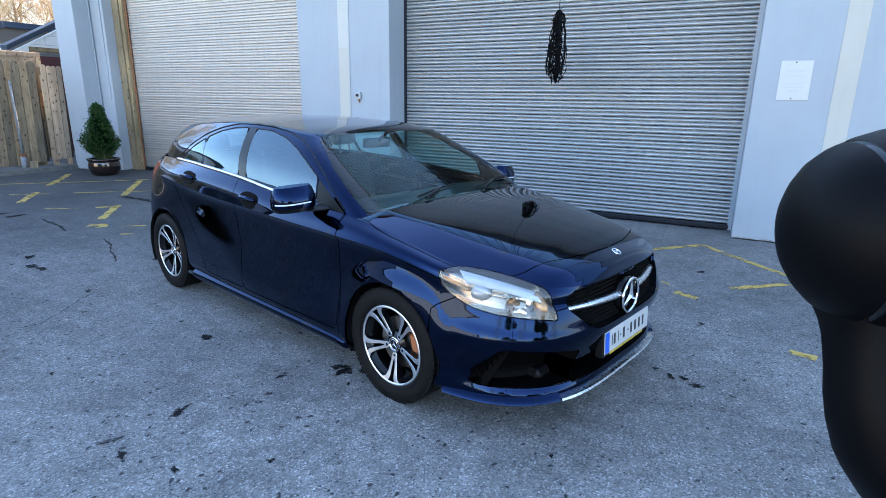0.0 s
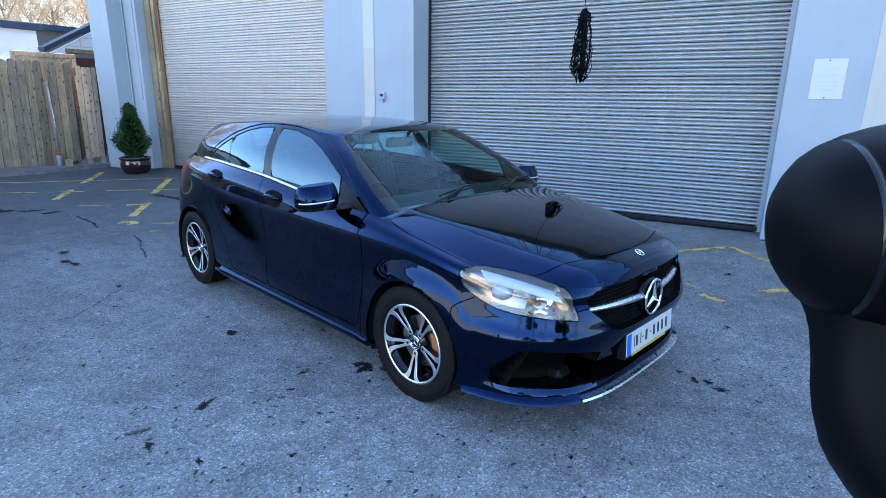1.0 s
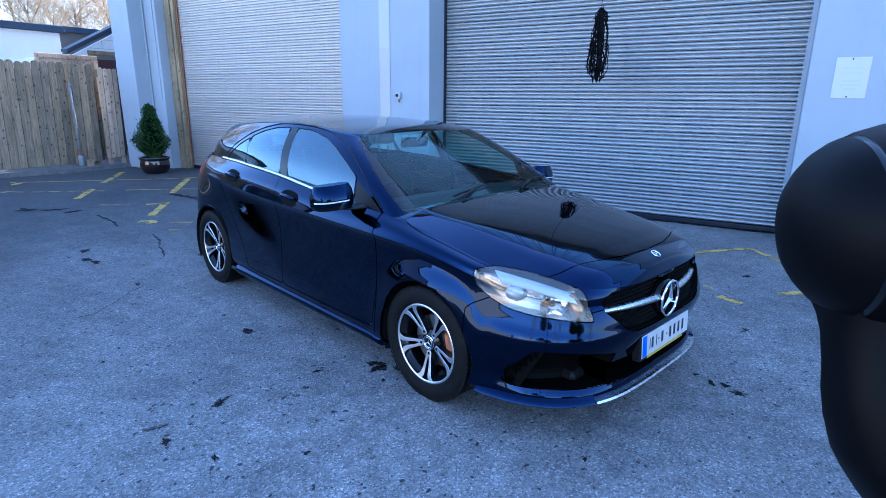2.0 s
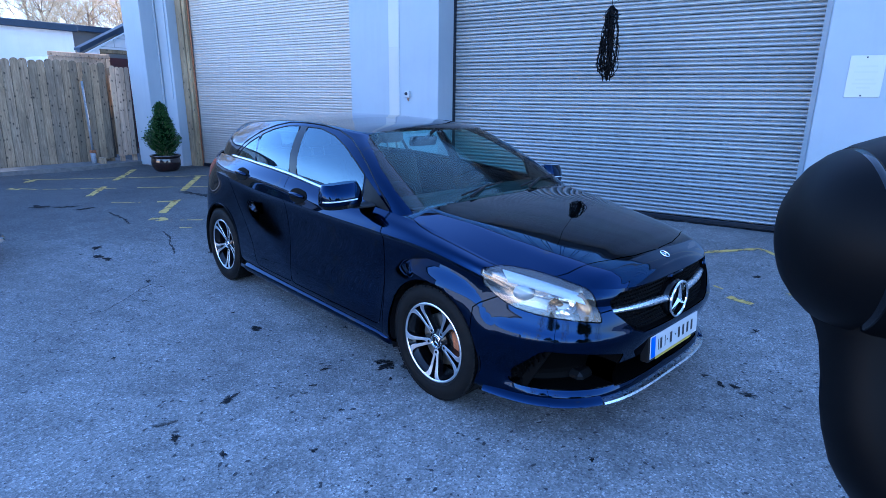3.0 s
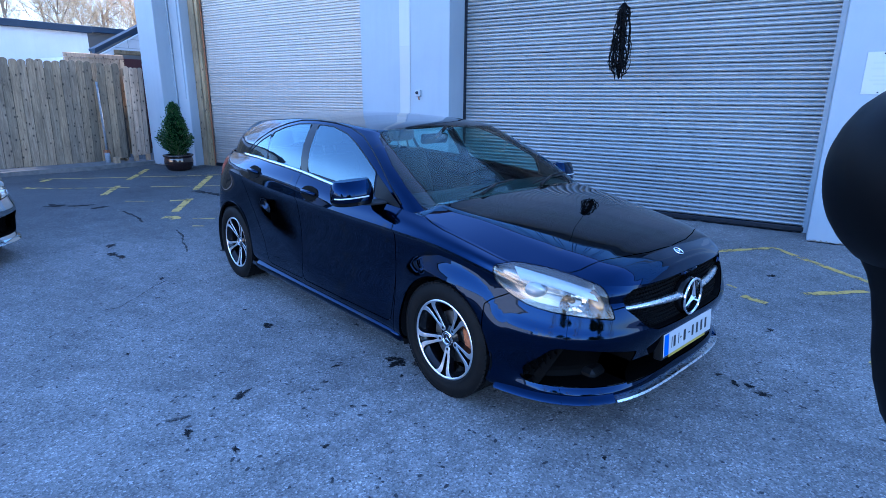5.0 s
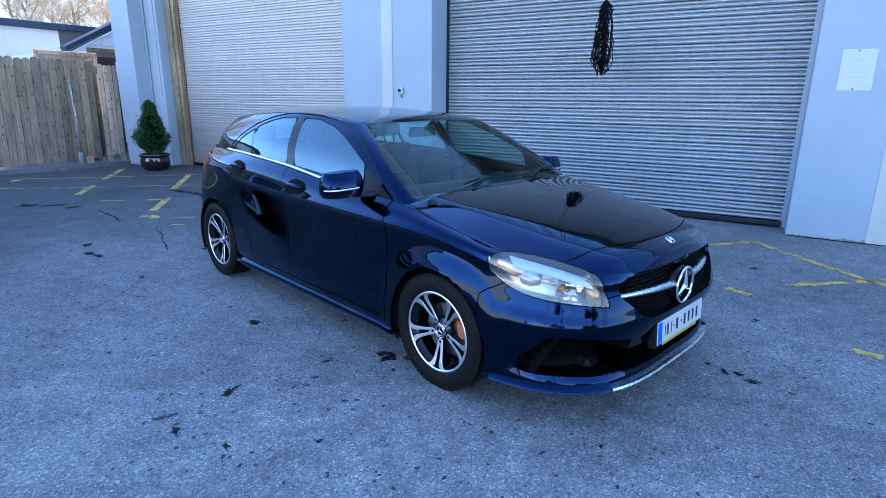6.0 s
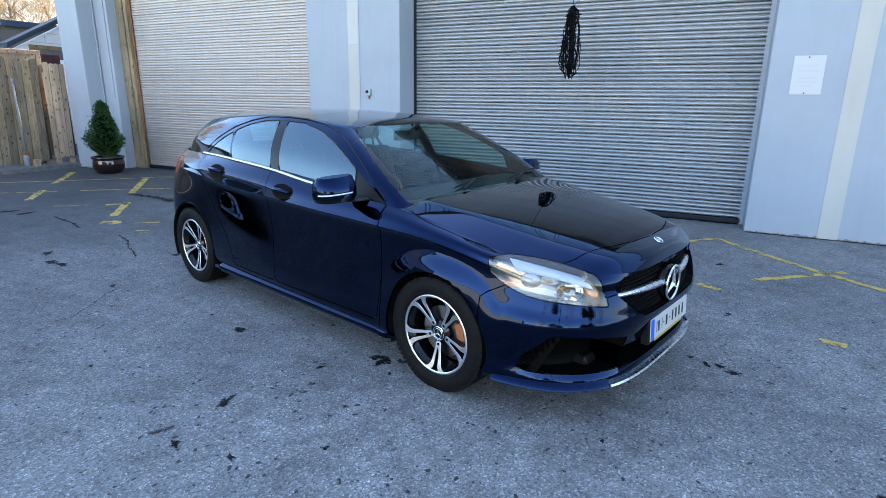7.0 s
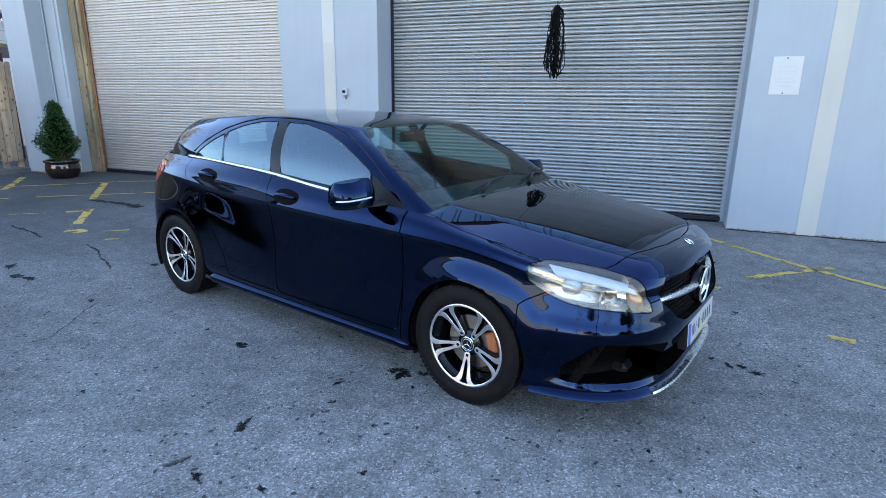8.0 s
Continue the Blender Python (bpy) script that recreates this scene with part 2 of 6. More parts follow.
SOIL = plain("soil", (0.05, 0.035, 0.025), 0.95, grain=0.4)
RED_DARK = plain("dark_red_paint", (0.05, 0.006, 0.006), 0.5, grain=0.2)

# ---------------------------------------------------------------- ground
WALL_Y = 5.09


def ground():
    bm = bmesh.new()
    xs = [-400, -60, -30, -18] + [-16 + 0.5 * i for i in range(45)] + [8, 12, 30, 60, 400]
    ys = [-400, -60, -25, -12] + [-8 + 0.5 * i for i in range(29)] + [8, 12, 30, 60, 400]
    grid = [[bm.verts.new((x, y, 0.0)) for x in xs] for y in ys]
    for r0, r1 in zip(grid, grid[1:]):
        for i in range(len(xs) - 1):
            bm.faces.new((r0[i], r0[i + 1], r1[i + 1], r1[i]))
    return tagged(part("ground", bm, ASPHALT), "worn grey asphalt yard with loose chippings", "ground", kind="structure")


ground()


def strip(name, pts, width, mat, label, z=0.004, wobble=0.25):
    """A flat line on the ground with ragged sides."""
    rnd = random.Random(len(pts) + int(pts[0][0] * 100))
    bm = bmesh.new()
    fine = []
    for (x0, y0), (x1, y1) in zip(pts, pts[1:]):
        n = max(2, int(math.hypot(x1 - x0, y1 - y0) / 0.06))
        fine += [(x0 + (x1 - x0) * i / n, y0 + (y1 - y0) * i / n) for i in range(n)]
    fine.append(pts[-1])
    rows = []
    for i, (x, y) in enumerate(fine):
        a, b = fine[max(i - 1, 0)], fine[min(i + 1, len(fine) - 1)]
        d = Vector((b[0] - a[0], b[1] - a[1])).normalized()
        l, r = (width / 2 * (1 + rnd.uniform(-wobble, wobble)) for _ in range(2))
        rows.append((bm.verts.new((x - d.y * l, y + d.x * l, z)), bm.verts.new((x + d.y * r, y - d.x * r, z))))
    for a, b in zip(rows, rows[1:]):
        bm.faces.new((a[0], a[1], b[1], b[0]))
    return tagged(part(name, tidy(bm), mat), label, "road marking", "yellow markings", "structure")


LINES = (
    (0.12, ((-8.34, 4.48), (-7.54, 3.73), (-7.08, 3.30))),
    (0.12, ((-6.41, 2.74), (-5.95, 2.30), (-5.67, 2.02))),
    (0.10, ((-6.48, 2.46), (-6.33, 2.69))),
    (0.16, ((-5.46, 1.73), (-5.36, 1.80), (-5.22, 1.76))),
    (0.12, ((-10.31, 4.34), (-9.82, 3.92), (-9.12, 3.28))),
    (0.12, ((-8.54, 2.79), (-8.26, 2.55), (-7.78, 2.15))),
    (0.07, ((-10.55, 2.35), (-10.06, 2.79), (-9.54, 3.34), (-8.91, 3.98), (-8.23, 4.76), (-7.4, 5.3))),
    (0.13, ((-10.11, 2.24), (-10.32, 2.47))),
    (0.05, ((-8.20, 2.80), (-8.67, 2.40), (-9.14, 2.00), (-9.43, 1.87))),
    (0.12, ((-9.58, 1.77), (-9.36, 1.85))),
    (0.06, ((-7.98, 3.04), (-7.68, 3.32), (-7.07, 3.83), (-6.3, 4.5))),
    (0.04, ((-6.99, 2.06), (-6.63, 2.31))),
    (0.05, ((-5.08, 1.90), (-4.85, 2.06))),
    (0.05, ((-4.70, 1.63), (-4.58, 1.72))),
    (0.085, ((0.45, 3.60), (0.85, 3.98), (1.08, 4.22), (1.36, 4.50), (1.83, 3.95), (2.25, 3.50), (3.3, 2.6))),
    (0.085, ((1.63, 2.93), (2.15, 3.38), (2.45, 3.62))),
    (0.09, ((1.22, 2.62), (1.40, 2.53))),
    (0.035, ((1.08, 2.86), (1.16, 2.80))),
    (0.10, ((1.99, 1.715), (2.14, 1.675))),
)
for w, pts in LINES:
    strip("yellow_marking", pts, 0.85 * w, YELLOW, "worn and broken yellow parking line on the asphalt")


def stain(x, y, r, seed, flat=0.6, turn=0.0):
    rnd = random.Random(seed)
    bm = bmesh.new()
    n = 36 if r > 0.03 else 16
    rim = []
    for i in range(n):
        a = 2 * math.pi * i / n
        way = Vector((math.cos(a), math.sin(a), seed * 3.1))
        rr = r * max(0.18, 0.66 + 0.62 * noise.noise(way * 1.5) + 0.42 * noise.noise(way * 3.9 + Vector((7, 0, 0))) + rnd.uniform(-0.08, 0.08))
        u, v = rr * math.cos(a), rr * flat * math.sin(a)
        rim.append(bm.verts.new((x + u * math.cos(turn) - v * math.sin(turn), y + u * math.sin(turn) + v * math.cos(turn), 0.003)))
    bm.faces.new(rim)
    return tagged(part("oil_stain", bm, OIL), "small dark oil stain soaked into the asphalt", "stain", "oil stains", "structure")


# ---------------------------------------------------------------- the workshop building
TOP, LINTEL = 7.4, 4.5
CLADDING = plain("grey_blue_cladding", (0.46, 0.70, 0.92), 0.45, 0.0, grain=0.10, scale=3)
D1, D2, DEPTH = (-9.725, -4.88), (-3.17, 1.645), 5.55


def wall_piece(name, x0, x1, y0, y1, z0, z1, label, mat=None):
    return tagged(part(name, box(x0, x1, y0, y1, z0, z1, 0.012, 2), mat or WALL_BLUE), label, "wall", kind="structure")


wall_piece("wall_outer_pier", -11.05, -10.40, 4.95, 6.4, 0, TOP, "pale blue painted outer pier of the workshop")
wall_piece("wall_inner_pier", -10.397, -10.003, 5.30, 6.4, 0, TOP, "pale blue painted pier stepping back to the shutter")
wall_piece("wall_middle_pier", D1[1], D2[0], WALL_Y, 6.4, 0, TOP, "pale blue painted pier between the two roller shutters")
wall_piece("wall_end", D2[1], 16.0, WALL_Y, 6.4, 0, TOP, "pale blue painted wall beside the roller shutter")
wall_piece("wall_over_door_1", -10.0, D1[1] - 0.003, WALL_Y, 6.4, LINTEL, TOP, "pale blue painted wall above the roller shutter")
wall_piece("wall_over_door_2", D2[0] + 0.003, D2[1] - 0.003, WALL_Y, 6.4, LINTEL, TOP, "pale blue painted wall above the roller shutter")
# unseen; runs on left past the workshop, added to shade passage and fence
wall_piece("wall_back_sunblock", -22.0, 16.0, 14.0, 14.2, 0, TOP - 0.1, "plain unseen wall behind the workshop, lengthened to keep the sun off")
wall_piece("wall_gable_left", -11.05, -10.85, 6.403, 13.997, 0, TOP - 0.1, "plain side wall of the workshop")
wall_piece("wall_gable_right", 15.8, 16.0, 6.403, 13.997, 0, TOP - 0.1, "plain side wall of the workshop")
tagged(part("roof", box(-11.2, 16.1, 6.41, 14.25, TOP - 0.097, TOP + 0.05), SLATE_BLUE), "flat dark workshop roof", "roof", kind="structure")


def cladding(x0, x1, z0, z1):
    """Ribbed steel sheet over the doors: pairs of narrow upright grooves."""
    prof, x = [(x0, 0.0)], x0 + 0.13
    while x < x1 - 0.2:
        for g in (0.0, 0.095):
            prof += [(x + g, 0.0), (x + g + 0.004, 0.075), (x + g + 0.026, 0.075), (x + g + 0.030, 0.0)]
        x += 0.40
    prof.append((x1, 0.0))
    bm = bmesh.new()
    rows = [[bm.verts.new((px, WALL_Y - 0.095 + d, z)) for px, d in prof] for z in (z0, z1)]
    for i in range(len(prof) - 1):
        bm.faces.new((rows[0][i], rows[0][i + 1], rows[1][i + 1], rows[1][i]))
    add_box(bm, x0, x1, WALL_Y - 0.009, WALL_Y - 0.003, z0, z1)
    add_box(bm, x0, x1, WALL_Y - 0.10, WALL_Y - 0.003, z0 - 0.02, z0 - 0.001)
    return tagged(part("wall_cladding", tidy(bm), CLADDING), "ribbed grey-blue steel cladding above the shutters", "cladding", kind="structure")


tagged(part("roof_edge", box(-11.1, 16.05, WALL_Y - 0.13, WALL_Y + 0.10, TOP + 0.004, TOP + 0.16, 0.012, 2), plain("rusty_edge", (0.10, 0.030, 0.018), 0.7, grain=0.5, scale=6)), "rusty red steel flashing along the roof edge", "flashing", kind="structure")
cladding(-10.38, -4.10, LINTEL + 0.05, TOP)
cladding(-3.86, 2.38, LINTEL + 0.05, TOP)
cladding(2.62, 15.9, LINTEL + 0.05, TOP)

# cream bands and the fine joint beside one of them
tagged(part("cream_band", box(-4.085, -3.90, WALL_Y - 0.006, WALL_Y + 0.01, 2.303, TOP), WALL_PALE), "flat off-white painted upper part of the band", "trim", kind="structure")
tagged(part("cream_band", box(-4.085, -3.90, WALL_Y - 0.006, WALL_Y + 0.01, 0.0, 2.30), WALL_CREAM), "flat cream painted vertical band on the pier", "trim", kind="structure")
tagged(part("cream_band", box(2.40, 2.60, WALL_Y - 0.006, WALL_Y + 0.01, 0.0, TOP), WALL_CREAM), "flat cream painted vertical band on the wall", "trim", kind="structure")
tagged(part("joint_strip", box(-3.897, -3.878, WALL_Y - 0.012, WALL_Y + 0.01, 0.0, TOP), PLASTIC_GREY), "thin grey joint strip beside the cream band", "trim", kind="structure")


def shutter(name, x0, x1, y, mat, label, pitch=0.1, bulge=0.013):
    """A roller shutter: one curved slat above another, a bottom rail and two guides."""
    thing = tagged(empty(name, pose((x0 + x1) / 2, y, 0)), label, "roller shutter", "roller shutters", "structure")
    half = (x1 - x0) / 2 - 0.03
    prof = []
    for base, deep, tall in ((0.0, 1.0, 0.55), (0.56, 0.72, 0.43)):       # two rounded ridges to a slat
        for k, d in ((0.0, -1.0), (0.05, -0.5), (0.10, 0.35), (0.24, 0.78), (0.38, 0.97), (0.50, 1.0), (0.62, 0.92), (0.76, 0.68), (0.88, 0.32), (0.96, -0.5)):
            prof.append((-bulge * deep * d, pitch * (base + tall * k)))
    prof.append((1.0 * bulge, pitch * 1.002))
    bm = bmesh.new()
    rows = [[bm.verts.new((sx * half, d, z)) for d, z in prof] for sx in (-1, 1)]
    for i in range(len(prof) - 1):
        bm.faces.new((rows[0][i], rows[1][i], rows[1][i + 1], rows[0][i + 1]))
    me = bpy.data.meshes.new("slat")
    bm.to_mesh(me)
    bm.free()
    me.shade_smooth()
    me.materials.append(mat)
    z = 0.07
    while z < LINTEL + 0.1:
        ob = new("slat", me)
        ob.parent = thing
        ob.location = (0, 0.0015 * math.sin(z * 37), z)
        z += pitch
    part("bottom_rail", box(-half, half, -0.03, 0.02, 0.005, 0.068, 0.008, 2), DARK_STEEL, thing, "dark steel bottom rail")
    part("backing", box(-half, half, 0.045, 0.06, 0.07, LINTEL + 0.1), DARK_STEEL, thing)
    for s in (-1, 1):
        part("guide_rail", box(s * (half + 0.015) - 0.035, s * (half + 0.015) + 0.035, -0.028, -0.024, 0.0, LINTEL, 0.001), RUST if s < 0 and mat is SLAT_CREAM else (DARK_STEEL if s < 0 else WALL_BLUE), thing, "narrow steel guide rail")
    return thing


shutter("roller_shutter", D1[0], D1[1], 5.62, SLAT_CREAM, "closed cream steel roller shutter with a rusty edge", 0.096, 0.0042)
shutter("roller_shutter", D2[0], D2[1], DEPTH, SLAT_GREY, "closed grey steel roller shutter in the workshop wall", 0.1, 0.024)

jamb = tagged(empty("door_jamb", pose(-9.85, 5.5, 0)), "weathered yellow-brown timber jamb beside the shutter", "door frame", kind="structure")
part("post", box(-0.150, 0.035, 0.0, 0.10, 0, LINTEL, 0.01, 2), JAMB_WOOD, jamb)
part("batten", box(0.038, 0.125, 0.03, 0.10, 0.0, LINTEL, 0.008, 2), JAMB_WOOD, jamb)
pipe = tagged(empty("conduit", pose(-10.39, 5.27, 0)), "thin grey conduit running up the pier", "pipe")
part("tube", tube([(0, 0, 0.9), (0, 0, TOP - 0.3)], 0.016, 10), WALL_BLUE, pipe)
for z in (1.2, 2.4, 3.6):
    part("clip", box(-0.028, 0.028, -0.019, 0.03, z, z + 0.02, 0.003), PLASTIC_GREY, pipe)
tagged(part("trunking", box(-10.13, -10.07, 5.28, 5.30, 1.45, LINTEL, 0.004), WALL_BLUE), "pale blue painted cable trunking on the pier", "trunking")


def wall_box():
    thing = tagged(empty("switch_box", pose(-3.72, WALL_Y, 1.60)), "small grey outdoor switch box on the pier", "switch box")
    part("case", box(-0.046, 0.046, -0.05, 0.0, -0.050, 0.050, 0.008, 2), PLASTIC_GREY, thing)
    bm = bmesh.new()
    add_lathe(bm, [(0.0, 0.02), (0.02, 0.02), (0.024, 0.0)], 20, pose(-0.005, -0.05, 0.005, 90, 0, 0))
    part("knob", tidy(bm), DARK_STEEL, thing, "dark round knob", True)
    part("gland", tube([(0.01, -0.025, -0.055), (0.01, -0.025, -0.085), (0.02, -0.02, -0.10)], 0.011, 10), RUST, thing, "rusty cable gland")
    return thing


wall_box()


def sign():
    thing = tagged(empty("notice_board", pose(2.03, WALL_Y - 0.001, 1.815)), "blank faded white notice plate screwed to the wall", "sign")
    part("plate", box(-0.152, 0.152, -0.006, 0.0, -0.208, 0.208, 0.003, 2), plain("sign_white", (0.45, 0.455, 0.455), 0.35, grain=0.04, scale=4), thing)
    faint = plain("faded_print", (0.425, 0.435, 0.44), 0.5)
    for i, (z, w) in enumerate(((0.10, 0.09), (0.045, 0.10), (-0.03, 0.08), (-0.07, 0.10), (-0.11, 0.06))):
        part("faded_line", box(-w, w, -0.0075, -0.006, z - 0.009, z + 0.009), faint, thing, "faded unreadable line of print")
    for x, z in ((-0.01, 0.19), (-0.01, -0.19)):
        bm = bmesh.new()
        add_lathe(bm, [(0.0, 0.004), (0.006, 0.003), (0.008, 0.0)], 12, pose(x, -0.006, z, 90, 0, 0))
        part("screw", tidy(bm), DARK_STEEL, thing)
    return thing


sign()

# ---------------------------------------------------------------- beside the workshop: fence, shed, far building


def board(name, mat, parent, x0, y0, x1, y1, z0, z1, thick=0.022, lean=0.0):
    """An upright board from one place of the plan to another, with a rounded head."""
    d = Vector((x1 - x0, y1 - y0, 0))
    w = d.length
    d.normalize()
    n = Vector((d.y, -d.x, 0))
    bm = bmesh.new()
    r = w * 0.5
    poly = [(0, z0), (w, z0), (w, z1 - r * 0.8)] + [(w / 2 + r * math.cos(a), z1 - r * 0.8 + r * 0.8 * math.sin(a)) for a in (math.pi * k / 8 for k in range(1, 8))] + [(0, z1 - r * 0.8)]
    add_prism(bm, poly, lambda u, v, t: Vector((x0, y0, 0)) + d * (u + 0.03 * (v - z1)) + n * (t + lean * (v - z0)) + Vector((0, 0, v)), thick)
    return part(name, tidy(bm), mat, parent)


def fence_run(name, a, b, z0, z1, mat, label, width=0.19, seed=1, group="timber fence"):
    thing = tagged(empty(name, pose(a[0], a[1], 0)), label, "fence", group)
    rnd = random.Random(seed)
    L = math.hypot(b[0] - a[0], b[1] - a[1])
    n = max(1, round(L / width))
    ux, uy = (b[0] - a[0]) / L, (b[1] - a[1]) / L
    for i in range(n):
        s, e = i * L / n + 0.004, (i + 1) * L / n - 0.004
        off = 0.012 * (i % 2) + rnd.uniform(0, 0.005)
        board("board", mat, thing, ux * s + uy * off, uy * s - ux * off, ux * e + uy * off, uy * e - ux * off, z0 + rnd.uniform(-0.01, 0.015), z1 + rnd.uniform(-0.02, 0.02), 0.02, rnd.uniform(-0.002, 0.002))
    # added dark sheet behind the boards, for the shade in their gaps
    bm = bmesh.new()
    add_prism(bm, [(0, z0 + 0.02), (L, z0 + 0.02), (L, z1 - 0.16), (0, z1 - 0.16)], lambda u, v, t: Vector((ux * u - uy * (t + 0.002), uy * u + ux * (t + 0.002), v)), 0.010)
    part("gap_shade_sheet", tidy(bm), GAP_SHADE, thing)
    for k in range(int(L / 1.8) + 2):
        u = min(L - 0.1, 0.02 + 1.8 * k)
        bm = bmesh.new()
        add_prism(bm, [(u, 0.0), (u + 0.08, 0.0), (u + 0.08, z1 - 0.2), (u, z1 - 0.2)], lambda a, v, t: Vector((ux * a - uy * (t + 0.056), uy * a + ux * (t + 0.056), v)), 0.08)
        part("fence_upright", tidy(bm), mat, thing)
    for z in (z0 + 0.3, (z0 + z1) / 2, z1 - 0.3):
        bm = bmesh.new()
        add_prism(bm, [(0, z - 0.04), (L, z - 0.04), (L, z + 0.04), (0, z + 0.04)], lambda u, v, t: Vector((ux * u - uy * (t + 0.014), uy * u + ux * (t + 0.014), v)), 0.04)
        part("rail", tidy(bm), mat, thing)
    return thing


# shade between the fence boards, put into a dark brown
GAP_SHADE = plain("gap_shade", (0.05, 0.04, 0.03), 0.9, grain=0.3)


def slab():
    bm = bmesh.new()
    vs = [(-16.0, -9.0), (-11.75, -9.0), (-11.35, 2.3), (-11.0, 3.6), (-11.0, 4.94), (-16.0, 4.94)]
    add_prism(bm, vs, lambda u, v, t: Vector((u, v, t)), 0.085)
    return tagged(part("concrete_apron", tidy(bm), plain("old_concrete", (0.14, 0.13, 0.118), 0.9, grain=0.35, scale=9)), "low weathered concrete strip along the fence", "ground", kind="structure")


slab()
fence_run("timber_fence", (-12.55, -3.0), (-11.80, 4.40), 0.06, 2.22, FENCE_WOOD, "weathered grey-brown close-boarded fence with rounded tops", 0.148, seed=3)
fence_run("timber_fence", (-11.47, 4.19), (-11.43, 4.63), 0.15, 2.18, FENCE_WOOD, "short wide weathered panel hung before the fence", 0.147, 5)
fence_run("timber_fence", (-11.60, 4.50), (-11.58, 4.95), 0.22, 2.12, FENCE_WOOD, "dark narrow boards set back in the fence", 0.11, 9)
fence_run("timber_fence", (-11.22, 4.62), (-11.18, 5.0), 0.22, 2.13, FRESH_WOOD, "narrow paler boards closing the gap beside the pier", 0.095, 7)
post = tagged(empty("fence_post", pose(-11.36, 4.13, 0)), "stout timber fence post with a leaning metal prop", "post")
part("post_block", box(-0.16, -0.05, -0.02, 0.09, 0, 0.30, 0.008), FENCE_WOOD, post)
part("post_block", box(0.12, 0.24, 0.0, 0.10, 0, 0.22, 0.008), FENCE_WOOD, post)
part("prop", tube([(-0.12, 0.02, 1.80), (-0.07, 0.0, 1.2), (-0.01, -0.03, 0.35)], 0.024, 10), PROP_GREY, post, "grey leaning prop", True)
part("prop_sleeve", tube([(0.0, -0.04, 0.0), (0.0, -0.04, 0.31)], 0.052, 12), PROP_GREY, post, "grey sleeve at the foot", True)
part("prop_clamp", box(-0.07, 0.04, -0.08, 0.02, 0.29, 0.37, 0.01), RUST, post, "rusty clamp")


def shed():
    """A small white block shed whose gable looks over the fence."""
    thing = tagged(empty("garden_shed", pose(-14.0, 5.46, 0)), "white painted block shed with dark blue bargeboards", "shed")
    top = spline([(0.0, 2.56), (2.4, 3.86)])
    bm = bmesh.new()
    add_prism(bm, [(0.0, 0.0), (0.56, 0.0), (0.56, 2.62), (1.7, 2.62), (1.7, 0.0), (4.8, 0.0), (4.8, 2.44), (2.4, 3.72), (0.0, 2.42)], lambda u, v, t: Vector((-t, u, v)), 0.2)
    part("gable_wall", tidy(bm), WALL_WHITE, thing)
    joint = plain("block_joint", (0.42, 0.42, 0.40), 0.9, grain=0.2)
    for z in np.arange(2.72, 3.6, 0.225):                # courses of blocks
        half = max(0.0, (3.70 - z) / 0.533)
        part("block_joint", box(0.0, 0.004, max(0.05, 2.4 - half), min(4.75, 2.4 + half), z - 0.006, z + 0.006), joint, thing)
    for k, (y, z) in enumerate(((0.9, 2.74), (1.35, 2.74), (1.3, 2.965), (1.75, 2.965), (1.9, 3.19), (2.3, 3.19))):
        part("block_joint", box(0.0, 0.004, y - 0.005, y + 0.005, z - 0.02, z + 0.195), joint, thing)
    for a, b in (((-0.03, 2.40), (2.4, 3.70)), ((2.4, 3.70), (4.85, 2.40))):
        bm = bmesh.new()
        add_prism(bm, [(a[0], a[1] + 0.13), (b[0], b[1] + 0.13), (b[0], b[1] + 0.20), (a[0], a[1] + 0.20)], lambda u, v, t: Vector((0.10 - t, u, v)), 0.14)
        part("bargeboard", tidy(bm), SLATE_BLUE, thing, "dark blue bargeboard")
        bm = bmesh.new()
        add_prism(bm, [(a[0], a[1] + 0.19), (b[0], b[1] + 0.19), (b[0], b[1] + 0.25), (a[0], a[1] + 0.25)], lambda u, v, t: Vector((0.12 - t, u, v)), 0.3)
        part("roof_sheet", tidy(bm), SLATE_BLUE, thing)
    part("lintel", box(-0.16, 0.03, 0.50, 1.75, 2.56, 2.66, 0.01), JAMB_WOOD, thing, "brown timber lintel")
    part("frame_post", box(-0.16, 0.03, 0.50, 0.64, 0.0, 2.56, 0.01), JAMB_WOOD, thing, "brown door frame")
    part("red_door", box(-0.9, -0.86, 0.9, 1.7, 0.0, 2.5), RED_DARK, thing, "dark red boarding inside")
    part("rear_wall", box(-3.2, -3.0, 0.0, 4.8, 0.0, 2.5), WALL_WHITE, thing)
    part("side_wall", box(-3.0, -0.2, 0.0, 0.2, 0.0, 2.5), WALL_WHITE, thing)
    part("side_wall", box(-3.0, -0.2, 4.6, 4.8, 0.0, 2.5), WALL_WHITE, thing)
    return thing


shed()
gate = tagged(empty("timber_gate", pose(-13.6, 4.55, 0)), "raw pine gate frame standing behind the fence", "gate")
part("top_rail", box(-0.03, 0.03, 0.0, 1.40, 2.40, 2.50, 0.006), FRESH_WOOD, gate)
part("panel", box(-0.015, 0.0, 0.083, 1.297, 0.3, 2.397, 0.004), FRESH_WOOD, gate)
part("stile", box(-0.03, 0.03, 0.0, 0.08, 0.0, 2.395, 0.006), FRESH_WOOD, gate)
part("stile", box(-0.03, 0.03, 1.30, 1.40, 0.0, 2.395, 0.006), FRESH_WOOD, gate)
bm = bmesh.new()
add_prism(bm, [(0.60, 2.0), (0.72, 2.0), (1.28, 2.34), (1.28, 2.42)], lambda u, v, t: Vector((0.004 + t, u, v)), 0.03)
part("brace", tidy(bm), FRESH_WOOD, gate)


